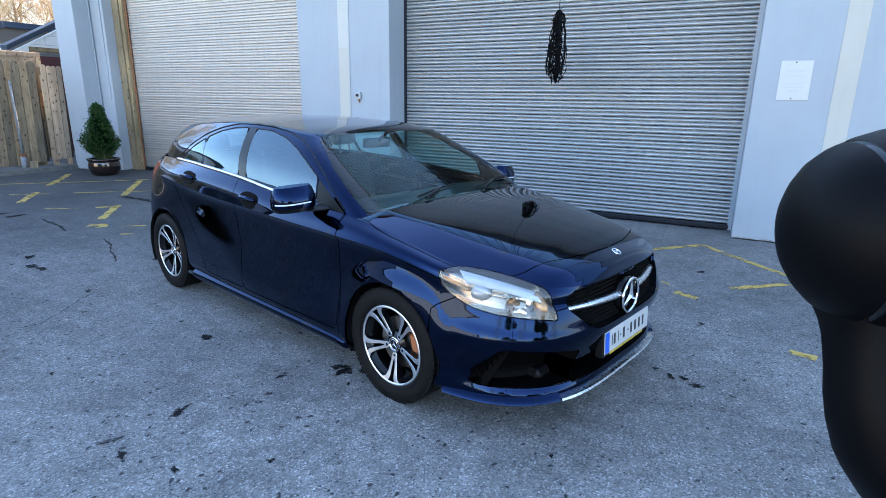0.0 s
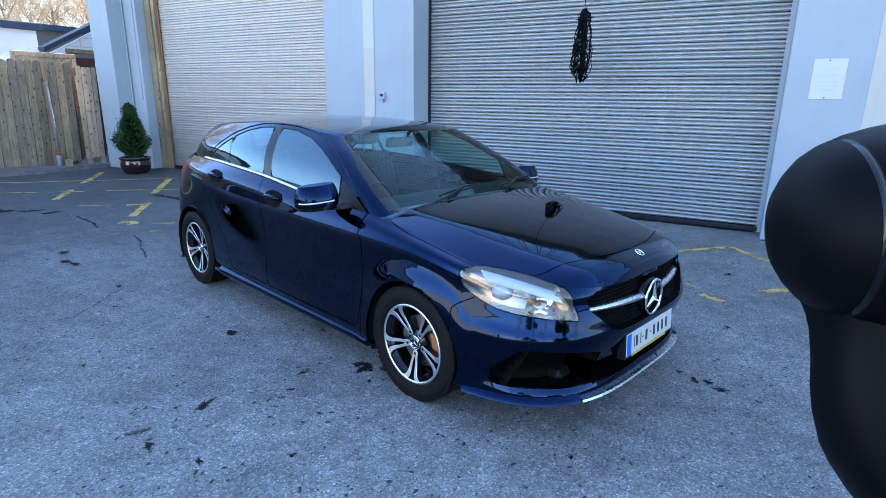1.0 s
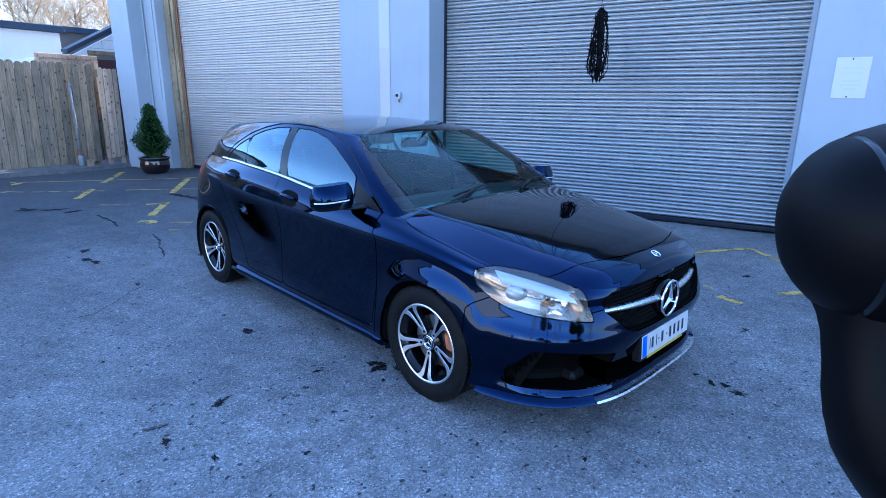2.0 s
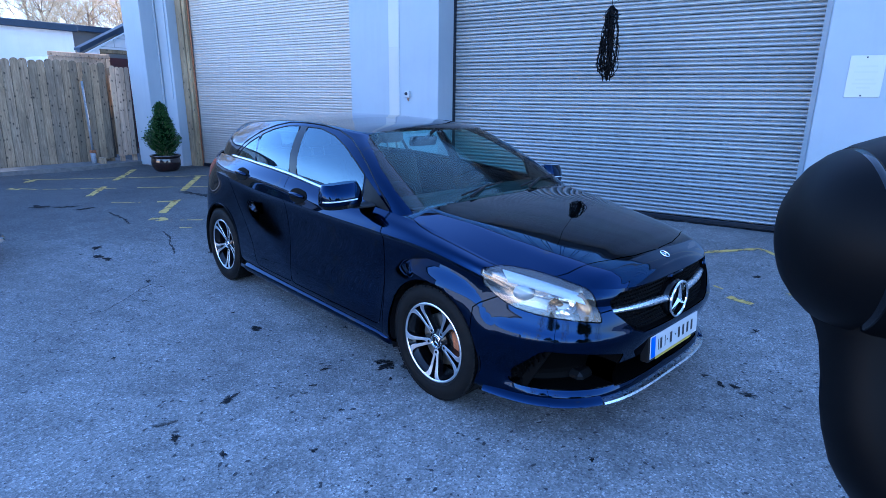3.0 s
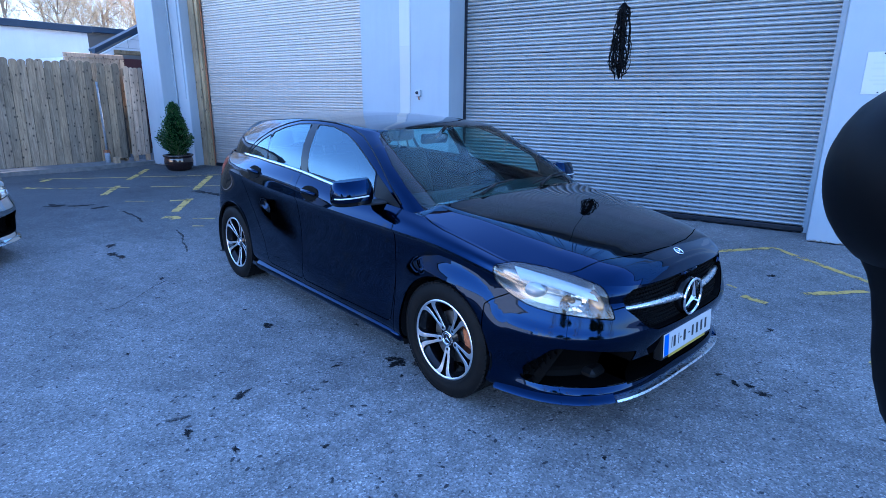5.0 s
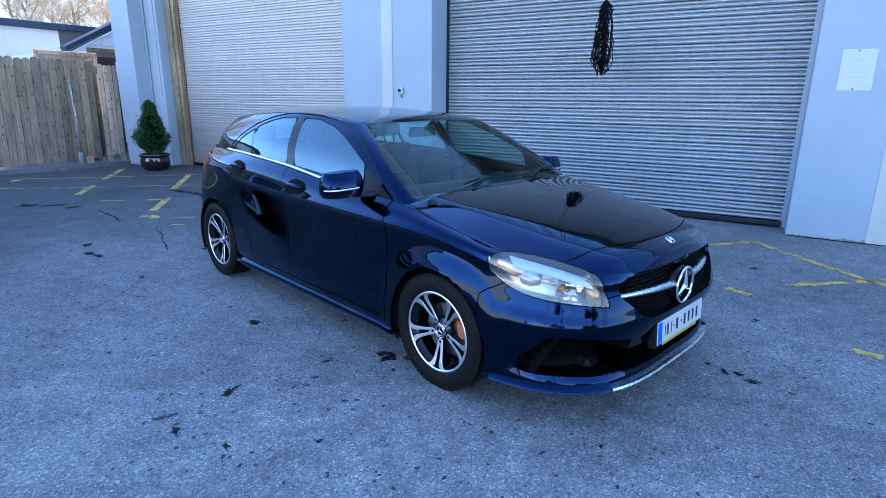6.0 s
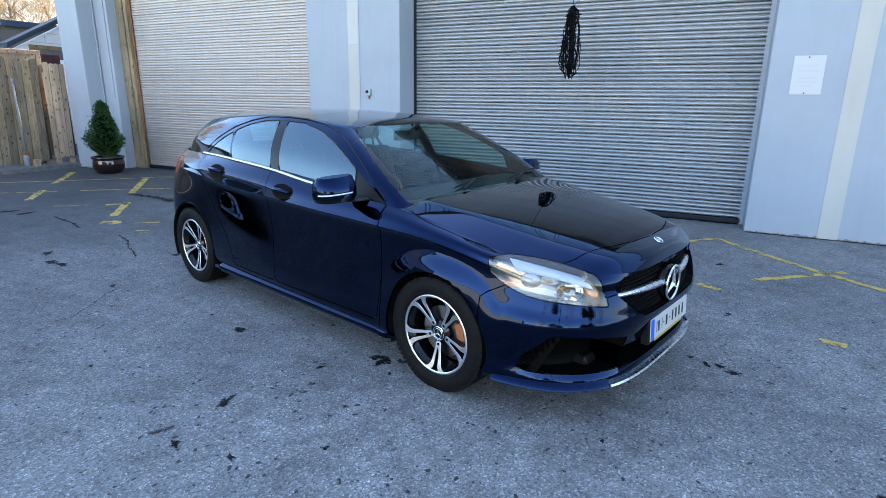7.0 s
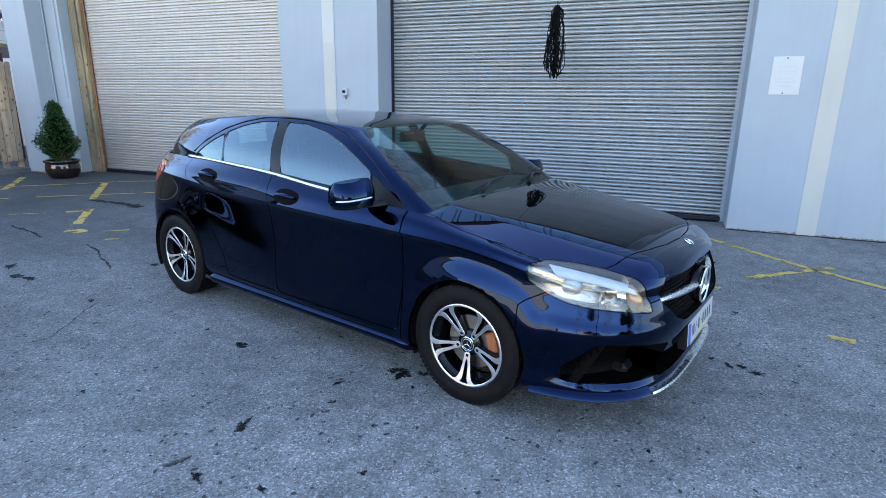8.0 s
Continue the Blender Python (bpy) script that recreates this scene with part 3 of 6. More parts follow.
def far_building():
    thing = tagged(empty("white_outbuilding", pose(-18, 0, 0)), "long white rendered outbuilding with a dark flat fascia", "building")
    part("wall", box(-6.0, 0.0, -14.0, 7.35, 0.0, 3.38), WALL_WHITE, thing)
    part("fascia", box(-6.2, 0.14, -14.2, 7.45, 3.38, 3.58, 0.01), SLATE_BLUE, thing, "dark blue-grey fascia")
    part("rear_wall", box(-6.0, -1.4, 7.38, 12.0, 0.0, 3.55), WALL_GREY, thing, "bare grey cement wall")
    part("rear_fascia", box(-6.2, -1.28, 7.47, 12.1, 3.55, 3.74, 0.01), SLATE_BLUE, thing, "dark blue-grey fascia")
    return thing


far_building()

# ---------------------------------------------------------------- trees
BARK = plain("bark", (0.26, 0.185, 0.12), 0.9, grain=0.35, scale=14)
TWIG = plain("twig", (0.52, 0.39, 0.22), 0.85, grain=0.3, scale=8)


def bare_tree(x, y, height, seed, low=0.25, twigs=4):
    """A leafless tree: tapered trunk and limbs, and a crown of fine twigs."""
    rnd = random.Random(seed)
    thing = tagged(empty("tree", pose(x, y, 0)), "leafless tree with a dense crown of fine twigs", "tree", "bare trees")
    wood, fine = bmesh.new(), bmesh.new()

    def limb(p, d, length, r, depth):
        n = 4 if depth < 2 else 3
        pts, rs = [p], [r]
        dd = d.copy()
        for i in range(n):
            dd = (dd + Vector((rnd.uniform(-1, 1), rnd.uniform(-1, 1), rnd.uniform(-0.4, 0.9))) * 0.16 * (1 + depth * 0.4)).normalized()
            pts.append(pts[-1] + dd * length / n)
            rs.append(r * (1 - 0.55 * (i + 1) / n))
        add_tube(wood if depth < 3 else fine, pts, rs, 7 if depth < 2 else (4 if depth < 3 else 3), cap=False)
        if depth >= twigs:
            return
        count = (9, 7, 6, 4, 3)[depth]
        for k in range(count):
            t = rnd.uniform(low if depth == 0 else 0.25, 1.0)
            i = min(int(t * n), n - 1)
            q = pts[i].lerp(pts[i + 1], t * n - i)
            a = rnd.uniform(0, 2 * math.pi)
            side = dd.orthogonal().normalized()
            side = Matrix.Rotation(a, 3, dd) @ side
            nd = (dd * rnd.uniform(0.35, 0.9) + side * rnd.uniform(0.6, 1.0) + Vector((0, 0, 0.15))).normalized()
            limb(q, nd, length * rnd.uniform(0.42, 0.62), max(0.006, rs[i] * rnd.uniform(0.35, 0.55)), depth + 1)
    limb(Vector((0, 0, 0)), Vector((rnd.uniform(-0.08, 0.08), rnd.uniform(-0.08, 0.08), 1)).normalized(), height * 0.72, height * 0.0105, 0)
    part("trunk", wood, BARK, thing, "brown trunk and limbs", True)
    part("crown", fine, TWIG, thing, "fine pale brown twigs")
    return thing


for i, (x, y, h) in enumerate(((-25.5, 8.0, 8.5), (-27.0, 10.6, 9.0), (-25.0, 13.0, 8.0), (-29.5, 13.2, 9.5), (-28.5, 7.0, 9.0), (-24.2, 10.0, 7.0), (-26.0, 11.8, 7.5), (-26.5, 14.8, 7.5))):
    bare_tree(x, y, h, 11 + i, 0.3, 5)

# ---------------------------------------------------------------- the other side of the yard, seen in the paint
far = tagged(empty("opposite_house", pose(-6, -29, 0)), "long low sunlit ochre house across the yard", "house")
part("wall", box(-22.0, 0.0, -6.0, 0.0, 0.0, 4.3), WALL_SUN, far)
part("roof", box(-22.2, 0.2, -6.2, 0.15, 4.303, 4.42, 0.02), plain("old_roofing", (0.50, 0.40, 0.30), 0.85, grain=0.15, scale=9), far, "pale flat roof with a thin edge")
for x in (-19.5, -1.6):
    part("window", box(x - 0.6, x + 0.6, -0.05, 0.03, 1.0, 2.3, 0.01), GALV, far, "dull window")
tagged(part("boundary_wall", box(-60, 60, -60.3, -60, 0, 2.0, 0.02), WALL_SUN), "long low sunlit boundary wall", "wall", kind="structure")
for k, (x, y, h) in enumerate(((3.5, -27.0, 7.5), (13.0, -17.0, 6.0), (22.0, -6.0, 6.0))):
    bare_tree(x, y, h, 41 + k, 0.12, 4)


def evergreen(x, y, height, wide, seed):
    """A dark evergreen: a trunk with limbs, and a ragged crown of leaf clumps with gaps."""
    rnd = random.Random(seed)
    thing = tagged(empty("tree", pose(x, y, 0)), "dark broad evergreen tree with a ragged crown", "tree", "evergreen trees")
    wood, leaves = bmesh.new(), bmesh.new()
    add_tube(wood, [(0, 0, 0), (0.05, 0.02, height * 0.4), (0.0, 0.05, height * 0.9)], [0.16, 0.11, 0.03], 8, cap=False)
    for k in range(70):
        t = rnd.random()
        z = height * (0.05 + 0.93 * t)
        a = rnd.uniform(0, 6.28)
        r = wide * (1.0 - 0.75 * t ** 1.6) * rnd.uniform(0.35, 1.0)
        c = Vector((r * math.cos(a), r * math.sin(a), z))
        add_tube(wood, [(0, 0, z - 0.25 * r), c], [0.03, 0.01], 4, cap=False)
        size = wide * rnd.uniform(0.16, 0.30)
        for j in range(90):
            p = c + Vector((rnd.gauss(0, size), rnd.gauss(0, size), rnd.gauss(0, size * 0.7)))
            u = Vector((rnd.gauss(0, 1), rnd.gauss(0, 1), rnd.gauss(0, 0.6))).normalized()
            w = u.orthogonal().normalized() * 0.05
            leaves.faces.new([leaves.verts.new(p + q) for q in (Vector(), u * 0.09 + w, u * 0.2, u * 0.09 - w)])
    part("trunk", wood, BARK, thing, "brown trunk and limbs", True)
    part("crown", leaves, EVERGREEN, thing, "dark green foliage")["kind"] = "stuff"
    return thing


EVERGREEN = plain("evergreen_leaf", (0.030, 0.038, 0.016), 0.7, spec=0.1)
for k, (x, y, h, w) in enumerate(((7.6, -23.0, 5.4, 2.6), (11.5, -25.0, 4.2, 2.2), (15.5, -11.5, 3.4, 1.9), (18.5, -10.0, 4.2, 2.2), (21.0, -14.0, 3.4, 2.0))):
    evergreen(x, y, h, w, 61 + k)


# ---------------------------------------------------------------- potted shrub
def leaf_material():
    m = Mat("shrub_leaf", (0.02, 0.06, 0.018), 0.6, spec=0.15)
    g = m.node("NewGeometry")
    m.color(m.ramp(g.outputs["Random Per Island"], [(0.0, (0.005, 0.018, 0.006)), (0.6, (0.018, 0.052, 0.013)), (1.0, (0.060, 0.120, 0.025))]))
    return m.m


def shrub():
    thing = tagged(empty("potted_shrub", pose(-9.63, 4.66, 0)), "clipped dark green evergreen shrub in a brown glazed pot", "potted plant")
    bm = bmesh.new()
    add_lathe(bm, [(0.0, 0.0), (0.19, 0.0), (0.235, 0.03), (0.276, 0.11), (0.284, 0.19), (0.272, 0.26), (0.268, 0.28), (0.295, 0.30), (0.300, 0.325), (0.288, 0.335), (0.268, 0.325), (0.258, 0.29), (0.258, 0.26)], 48)
    pot = part("pot", tidy(bm), GLAZE, thing, "brown glazed round pot", True)
    bm = bmesh.new()
    add_lathe(bm, [(0.0, 0.285), (0.262, 0.27)], 32)
    part("soil", tidy(bm), SOIL, thing, "dark soil")
    rnd = random.Random(5)
    wood, leaves = bmesh.new(), bmesh.new()
    add_tube(wood, [(0, 0, 0.27), (0.01, 0.0, 0.6), (0, 0.01, 1.25)], [0.03, 0.022, 0.006], 8)
    shape = spline([(0.36, 0.13), (0.46, 0.26), (0.58, 0.37), (0.72, 0.335), (0.84, 0.29), (0.98, 0.24), (1.06, 0.21), (1.15, 0.125), (1.26, 0.13), (1.36, 0.02)])
    for k in range(900):
        z = 0.36 + 1.02 * rnd.random() ** 1.15
        a = rnd.uniform(0, 2 * math.pi)
        lump = 0.84 + 0.30 * noise.noise(Vector((2.1 * math.cos(a), 2.1 * math.sin(a), z * 3.4)))
        r = float(shape(z)) * lump * rnd.uniform(0.80, 1.07)
        tip = Vector((r * math.cos(a), r * math.sin(a), z))
        root = Vector((tip.x * 0.45, tip.y * 0.45, z - 0.10))
        if k % 4 == 0:
            add_tube(wood, [root, tip], [0.004, 0.002], 3, cap=False)
        d = (tip - root).normalized()
        for j in range(9):
            c = root.lerp(tip, 0.45 + 0.6 * j / 8) + Vector((rnd.gauss(0, 0.016), rnd.gauss(0, 0.016), rnd.gauss(0, 0.016)))
            u = (d + Vector((rnd.gauss(0, 0.5), rnd.gauss(0, 0.5), rnd.gauss(0.2, 0.5)))).normalized()
            w = u.orthogonal().normalized()
            w = Matrix.Rotation(rnd.uniform(0, 6.28), 3, u) @ w
            l, h = rnd.uniform(0.030, 0.050), rnd.uniform(0.007, 0.012)
            vs = [leaves.verts.new(q) for q in (c, c + u * l * 0.5 + w * h, c + u * l, c + u * l * 0.5 - w * h)]
            leaves.faces.new(vs)
    # added solid core, coloured like the shrub's shaded inside, closes the gaps
    bm = bmesh.new()
    add_lathe(bm, [(0.0, 0.38)] + [(0.60 * float(shape(z)), z) for z in (0.45, 0.6, 0.75, 0.9, 1.05, 1.2)] + [(0.0, 1.28)], 20)
    for v in bm.verts:
        v.co += Vector((v.co.x, v.co.y, 0)) * 0.35 * noise.noise(v.co * 6.0)
    part("dark_core", tidy(bm), plain("core_shade", (0.003, 0.008, 0.003), 0.9, spec=0.0), thing, "dark solid core closing the gaps in the foliage")
    part("stem", wood, BARK, thing, "thin woody stems")
    ob = part("foliage", leaves, leaf_material(), thing, "dense dark green needles")
    ob["kind"] = "stuff"
    return thing


shrub()


# ---------------------------------------------------------------- bundle of string lights on its cord
def light_bundle():
    x, y = -0.53, 4.68
    thing = tagged(empty("string_lights", pose(x, y, 0)), "tangled bundle of black string lights hanging on a cord", "string lights")
    rnd = random.Random(17)
    shape = spline([(1.74, 0.04), (1.84, 0.088), (2.0, 0.118), (2.2, 0.104), (2.4, 0.080), (2.55, 0.055), (2.61, 0.015)])
    for k in range(30):
        a = rnd.uniform(0, 6.28)
        bot = 1.76 + abs(rnd.gauss(0, 0.12))
        pts = []
        n = 26
        ph, fr = rnd.uniform(0, 6.28), rnd.uniform(5, 11)
        sx, sy = math.cos(a), 0.7 * math.sin(a)
        for i in range(n + 1):
            t = i / n
            down = 1 - abs(2 * t - 1)                     # down one side and up the other
            z = 2.60 - (2.60 - bot) * down
            r = float(shape(z)) * (0.55 + 0.5 * math.sin(k * 1.7 + t * 3))
            b = a + (0.9 if t > 0.5 else 0.0)
            pts.append(Vector((r * math.cos(b) + 0.012 * math.sin(fr * t * 6 + ph), 0.7 * r * math.sin(b) + 0.012 * math.cos(fr * t * 5 + ph), z + 0.012 * math.sin(fr * 4 * t + ph))))
        bm = tube(pts, 0.0054, 5)
        st = part("strand", bm, BLACK_CABLE, thing, smooth=True)
        bm = bmesh.new()
        for i in range(2, n - 1, 3):
            d = Vector((rnd.uniform(-1, 1), rnd.uniform(-1, 1), rnd.uniform(-0.6, 0.6))).normalized()
            add_tube(bm, [pts[i], pts[i] + d * 0.022, pts[i] + d * 0.030], [0.0062, 0.0062, 0.003], 6)
        ob = part("bulb_chain", bm, BLACK_CABLE, st, "tiny dark bulbs")
        ob["kind"] = "stuff"
    part("cord", tube([(0, 0, 2.58), (0.0, 0, 3.6), (0, 0, 4.76)], 0.004, 6), BLACK_CABLE, thing, "thin black cord")
    part("loose_end", tube([(0.0, 0, 2.60), (0.05, 0, 2.655), (0.11, 0.01, 2.685), (0.17, 0.02, 2.68)], 0.0025, 5), BLACK_CABLE, thing, "thin loose wire")
    part("bracket", tube([(0, 0.42, 4.76), (0, -0.02, 4.76), (0, -0.03, 4.79)], 0.009, 8), GALV, thing, "steel hook in the wall")
    return thing


light_bundle()

# ---------------------------------------------------------------- the camera stabiliser standing close by
RIG = look((1.456, -2.303, 1.582), (0.436, -0.668, 1.046), 0.5)


def stabiliser():
    """Motor and arm of a camera stabiliser on its pole."""
    thing = tagged(empty("camera_stabiliser"), "black camera stabiliser arm with a rounded motor on a pole", "camera gimbal")
    mat = plain("rig_black", (0.0010, 0.0011, 0.0016), 0.50, spec=0.09, grain=0.2, scale=60)
    groove = plain("rig_groove", (0.0012, 0.0014, 0.0030), 0.15, spec=0.5)
    q = RIG @ Matrix.Translation((0.1045, 0.0005, -0.172)) @ Matrix.Rotation(radians(90 - 12), 4, "Y") @ Matrix.Scale(0.95, 4)
    bm = bmesh.new()                                  # a lying barrel with a domed end
    add_lathe(bm, [(0.0, 0.0), (0.0060, 0.0003), (0.0110, 0.0014), (0.0160, 0.0033), (0.0205, 0.0062), (0.0245, 0.0098), (0.0275, 0.0142), (0.0285, 0.0165)], 72, q)
    part("motor_cap", tidy(bm), mat, thing, "domed black motor cap", True)
    bm = bmesh.new()
    add_lathe(bm, [(0.0284, 0.0163), (0.0274, 0.0168), (0.0274, 0.0178), (0.0292, 0.0184)], 72, q)
    part("motor_groove", tidy(bm), groove, thing, "glossy groove round the motor", True)
    bm = bmesh.new()
    add_lathe(bm, [(0.0290, 0.0182), (0.0302, 0.0205), (0.0320, 0.0270), (0.0334, 0.0350), (0.0342, 0.0450), (0.0344, 0.0620), (0.0330, 0.0680), (0.0, 0.0690)], 72, q)
    sharp(part("motor", tidy(bm), mat, thing, "black barrel-shaped motor housing"), 50)
    bm = bmesh.new()
    rings = []
    for left, cy in ((0.1120, 0.006), (0.1085, -0.008), (0.1085, -0.016), (0.1100, -0.0215), (0.1122, -0.0265), (0.1134, -0.0320), (0.1138, -0.0418), (0.1134, -0.0502), (0.1140, -0.0586), (0.1162, -0.0687), (0.1190, -0.0745), (0.1245, -0.083), (0.1330, -0.094), (0.1430, -0.106)):
        hw = 0.0205
        rings.append([bm.verts.new(RIG @ Vector((left + 0.0045 + hw + hw * math.copysign(abs(math.cos(a)) ** 0.7, math.cos(a)), cy, -0.170 + 0.014 * math.copysign(abs(math.sin(a)) ** 0.8, math.sin(a))))) for a in (2 * math.pi * k / 32 for k in range(32))])
    for a, b in zip(rings, rings[1:]):
        for i in range(32):
            bm.faces.new((a[i], a[(i + 1) % 32], b[(i + 1) % 32], b[i]))
    bm.faces.new(rings[0])
    bm.faces.new(rings[-1])
    part("arm", tidy(bm), mat, thing, "curved black arm", True)
    low = RIG @ Vector((0.1600, -0.100, -0.170))
    part("grip", tube([low, low + Vector((0.0, 0.0, -0.05)), low + Vector((0.01, 0.0, -0.22))], [0.017, 0.019, 0.018], 20), mat, thing, "black grip", True)
    part("pole", tube([low + Vector((0.01, 0, -0.21)), Vector((low.x + 0.01, low.y, 0.02))], 0.011, 14), mat, thing, "thin pole", True)
    for k in range(3):
        a = 2.1 * k + 0.4
        part("foot", tube([Vector((low.x + 0.01, low.y, 0.14)), Vector((low.x + 0.01 + 0.13 * math.cos(a), low.y + 0.13 * math.sin(a), 0.008))], 0.008, 8), mat, thing, "", True)
    return thing


stabiliser()


# ---------------------------------------------------------------- flaking paint at the foot of the walls
FLAKED = plain("flaked_foot", (0.19, 0.175, 0.155), 0.95, grain=0.5, scale=25)


def flaked_foot(x0, x1, y, seed, high=0.05):
    """Paint gone from the lowest hand's width of a wall, with a ragged upper edge."""
    rnd = random.Random(seed)
    bm = bmesh.new()
    n = int((x1 - x0) / 0.018)
    tops = [max(0.004, high * (0.35 + 0.9 * noise.noise(Vector((k * 0.11, seed, 0)))) + rnd.uniform(-0.008, 0.012)) for k in range(n + 1)]
    row = [[bm.verts.new((x0 + (x1 - x0) * k / n, yy, z)) for yy, z in ((y, 0.0), (y - 0.0035, 0.0), (y - 0.0035, h), (y, h))] for k, h in enumerate(tops)]
    for a, b in zip(row, row[1:]):
        for i in (0, 1, 2):
            bm.faces.new((a[i], b[i], b[i + 1], a[i + 1]))
    return tagged(part("flaked_paint", tidy(bm), FLAKED), "ragged strip of flaked paint at the wall foot", "wall stain", kind="structure")


flaked_foot(1.66, 5.0, WALL_Y, 3, 0.032)
flaked_foot(-4.86, -3.19, WALL_Y, 5, 0.035)
flaked_foot(-11.03, -10.42, 4.95, 9, 0.06)

# ---------------------------------------------------------------- oil on the asphalt
SPOTS = ((-1.53, 0.07, 0.085), (-0.47, 0.15, 0.075), (-0.41, 0.12, 0.08), (-0.31, 0.17, 0.045), (-4.58, 0.60, 0.10), (-4.24, 0.44, 0.11), (-4.05, 0.42, 0.09), (-7.45, 1.31, 0.22), (-7.16, 1.52, 0.20), (-6.81, 1.61, 0.15), (-0.90, -0.63, 0.07),
         (-0.82, -1.0, 0.05), (-0.52, -0.96, 0.04), (-0.32, -0.39, 0.028), (-0.62, -0.28, 0.03), (-0.70, -0.11, 0.035), (0.91, -0.10, 0.025), (1.33, 0.97, 0.045), (1.40, 0.99, 0.04), (1.47, 0.93, 0.055), (1.24, 1.04, 0.04), (1.39, 3.36, 0.06), (1.46, 1.95, 0.04), (-3.44, 1.15, 0.06), (-3.10, 0.26, 0.05), (-1.01, 0.43, 0.03))
LONG = (((-6.99, 3.23), (-6.53, 3.22), (-6.25, 3.22), (-5.9, 3.1)), ((-6.28, 1.64), (-5.77, 1.55), (-5.4, 1.42)), ((-4.69, 1.41), (-4.35, 1.28), (-4.10, 1.11), (-3.88, 1.02), (-3.70, 0.90)), ((-2.76, -0.42), (-2.72, -0.30), (-2.82, -0.12), (-2.96, 0.11), (-3.02, 0.26)), ((-0.94, -0.90), (-0.96, -0.95), (-1.0, -1.0)))
for k, pts in enumerate(LONG):
    strip("asphalt_crack", pts, (0.13, 0.035, 0.02, 0.010, 0.022)[k], TAR, "dark crack or tar smear in the asphalt", 0.0035, 0.8)
for k, (x0, x1, y) in enumerate(((1.66, 4.2, 5.055), (-4.85, -3.2, 5.06), (-11.0, -10.42, 4.92), (-3.1, 1.6, 5.49))):
    strip("wall_foot_dirt", ((x0, y), ((x0 + x1) / 2, y + 0.005), (x1, y)), 0.06, OIL, "line of dirt and grit at the foot of the wall", 0.0035, 0.7)
for i, (x, y, r) in enumerate(SPOTS):
    stain(x, y, r, i + 1, 0.55 + 0.05 * (i % 4), 0.5 * i)
rs = random.Random(23)
for i in range(60):
    x, y = rs.uniform(-5.5, 2.6), rs.uniform(-1.6, 3.6)
    stain(x, y, rs.uniform(0.008, 0.026), 60 + i, rs.uniform(0.4, 0.9), rs.uniform(0, 3))


def scatter(name, mat, label, count, seed, sizes, dense, dome):
    """Countless small flecks strewn over the asphalt, thicker in patches."""
    rnd = random.Random(seed)
    bm = bmesh.new()
    done = 0
    while done < count:
        x, y = rnd.uniform(-6.5, 3.2), rnd.uniform(-1.9, 4.6)
        if noise.noise(Vector((x * 0.8, y * 0.8, seed))) * 0.5 + 0.5 < rnd.random() * dense:
            continue
        done += 1
        r, n, a0 = rnd.uniform(*sizes), rnd.randint(5, 7), rnd.uniform(0, 6.28)
        long, turn = rnd.uniform(1.0, 2.2), rnd.uniform(0, 3.14)
        rim = []
        for k in range(n):
            a = a0 + 2 * math.pi * k / n
            q = r * rnd.uniform(0.6, 1.2)
            u, v = q * long * math.cos(a), q * math.sin(a)
            rim.append(bm.verts.new((x + u * math.cos(turn) - v * math.sin(turn), y + u * math.sin(turn) + v * math.cos(turn), 0.0022)))
        if dome:
            c = bm.verts.new((x, y, 0.002 + r * 0.55))
            for k in range(n):
                bm.faces.new((rim[k], rim[(k + 1) % n], c))
        else:
            bm.faces.new(rim)
    return tagged(part(name, bm, mat), label, "grit", kind="stuff")


scatter("tar_flecks", plain("tar_fleck", (0.022, 0.022, 0.023), 0.7, grain=0.4), "countless small dark tar flecks on the asphalt", 3200, 31, (0.003, 0.010), 1.15, False)
scatter("loose_grit", plain("pale_grit", (0.25, 0.242, 0.23), 0.9, grain=0.3, scale=200), "countless small pale stones loose on the asphalt", 2600, 37, (0.002, 0.0048), 0.9, True)
# ---------------------------------------------------------------- the hatchback
# car axes: x forward from the front axle, y to its left, z up from the ground


def paint_material(name, color, flake, tint):
    m = Mat(name, color, 0.022, 1.0, 0.38, 0.5)
    m.set("Specular Tint", (*tint, 1))
    n = m.noise(700.0, 2.0, 0.5, world=False)
    m.color(m.ramp(n, [(0.35, color), (0.75, flake)]))
    m.set("Coat IOR", 1.42)
    dust = m.noise(5.0, 6.0, 0.7, world=False)
    r = m.node("MapRange")
    r.inputs["To Min"].default_value, r.inputs["To Max"].default_value = 0.0, 0.006
    m.link(dust, r.inputs["Value"])
    m.link(r.outputs[0], m.b.inputs["Coat Roughness"])
    return m.m


def glass_material(name, tint, ior=1.5, sheen=(1.0, 1.0, 1.0)):
    """Thin sheet glass: tinted through, mirror-like by its Fresnel gloss."""
    m = Mat(name, (1, 1, 1))
    clear = m.node("BsdfTransparent", Color=(*tint, 1))
    gloss = m.node("BsdfGlossy", Roughness=0.0, Color=(*sheen, 1))
    f0 = ((ior - 1) / (ior + 1)) ** 2
    slant = m.node("LayerWeight", Blend=0.5)
    power = m.t.nodes.new("ShaderNodeMath")
    power.operation = "POWER"
    power.inputs[1].default_value = 5.0
    m.link(slant.outputs["Facing"], power.inputs[0])
    gain = m.t.nodes.new("ShaderNodeMath")
    gain.operation = "MULTIPLY_ADD"
    gain.inputs[1].default_value, gain.inputs[2].default_value = 1 - f0, f0
    m.link(power.outputs[0], gain.inputs[0])
    mixer = m.node("MixShader")
    m.link(gain.outputs[0], mixer.inputs[0])
    m.link(clear.outputs[0], mixer.inputs[1])
    m.link(gloss.outputs[0], mixer.inputs[2])
    m.link(mixer.outputs[0], m.t.nodes["Material Output"].inputs["Surface"])
    return m.m


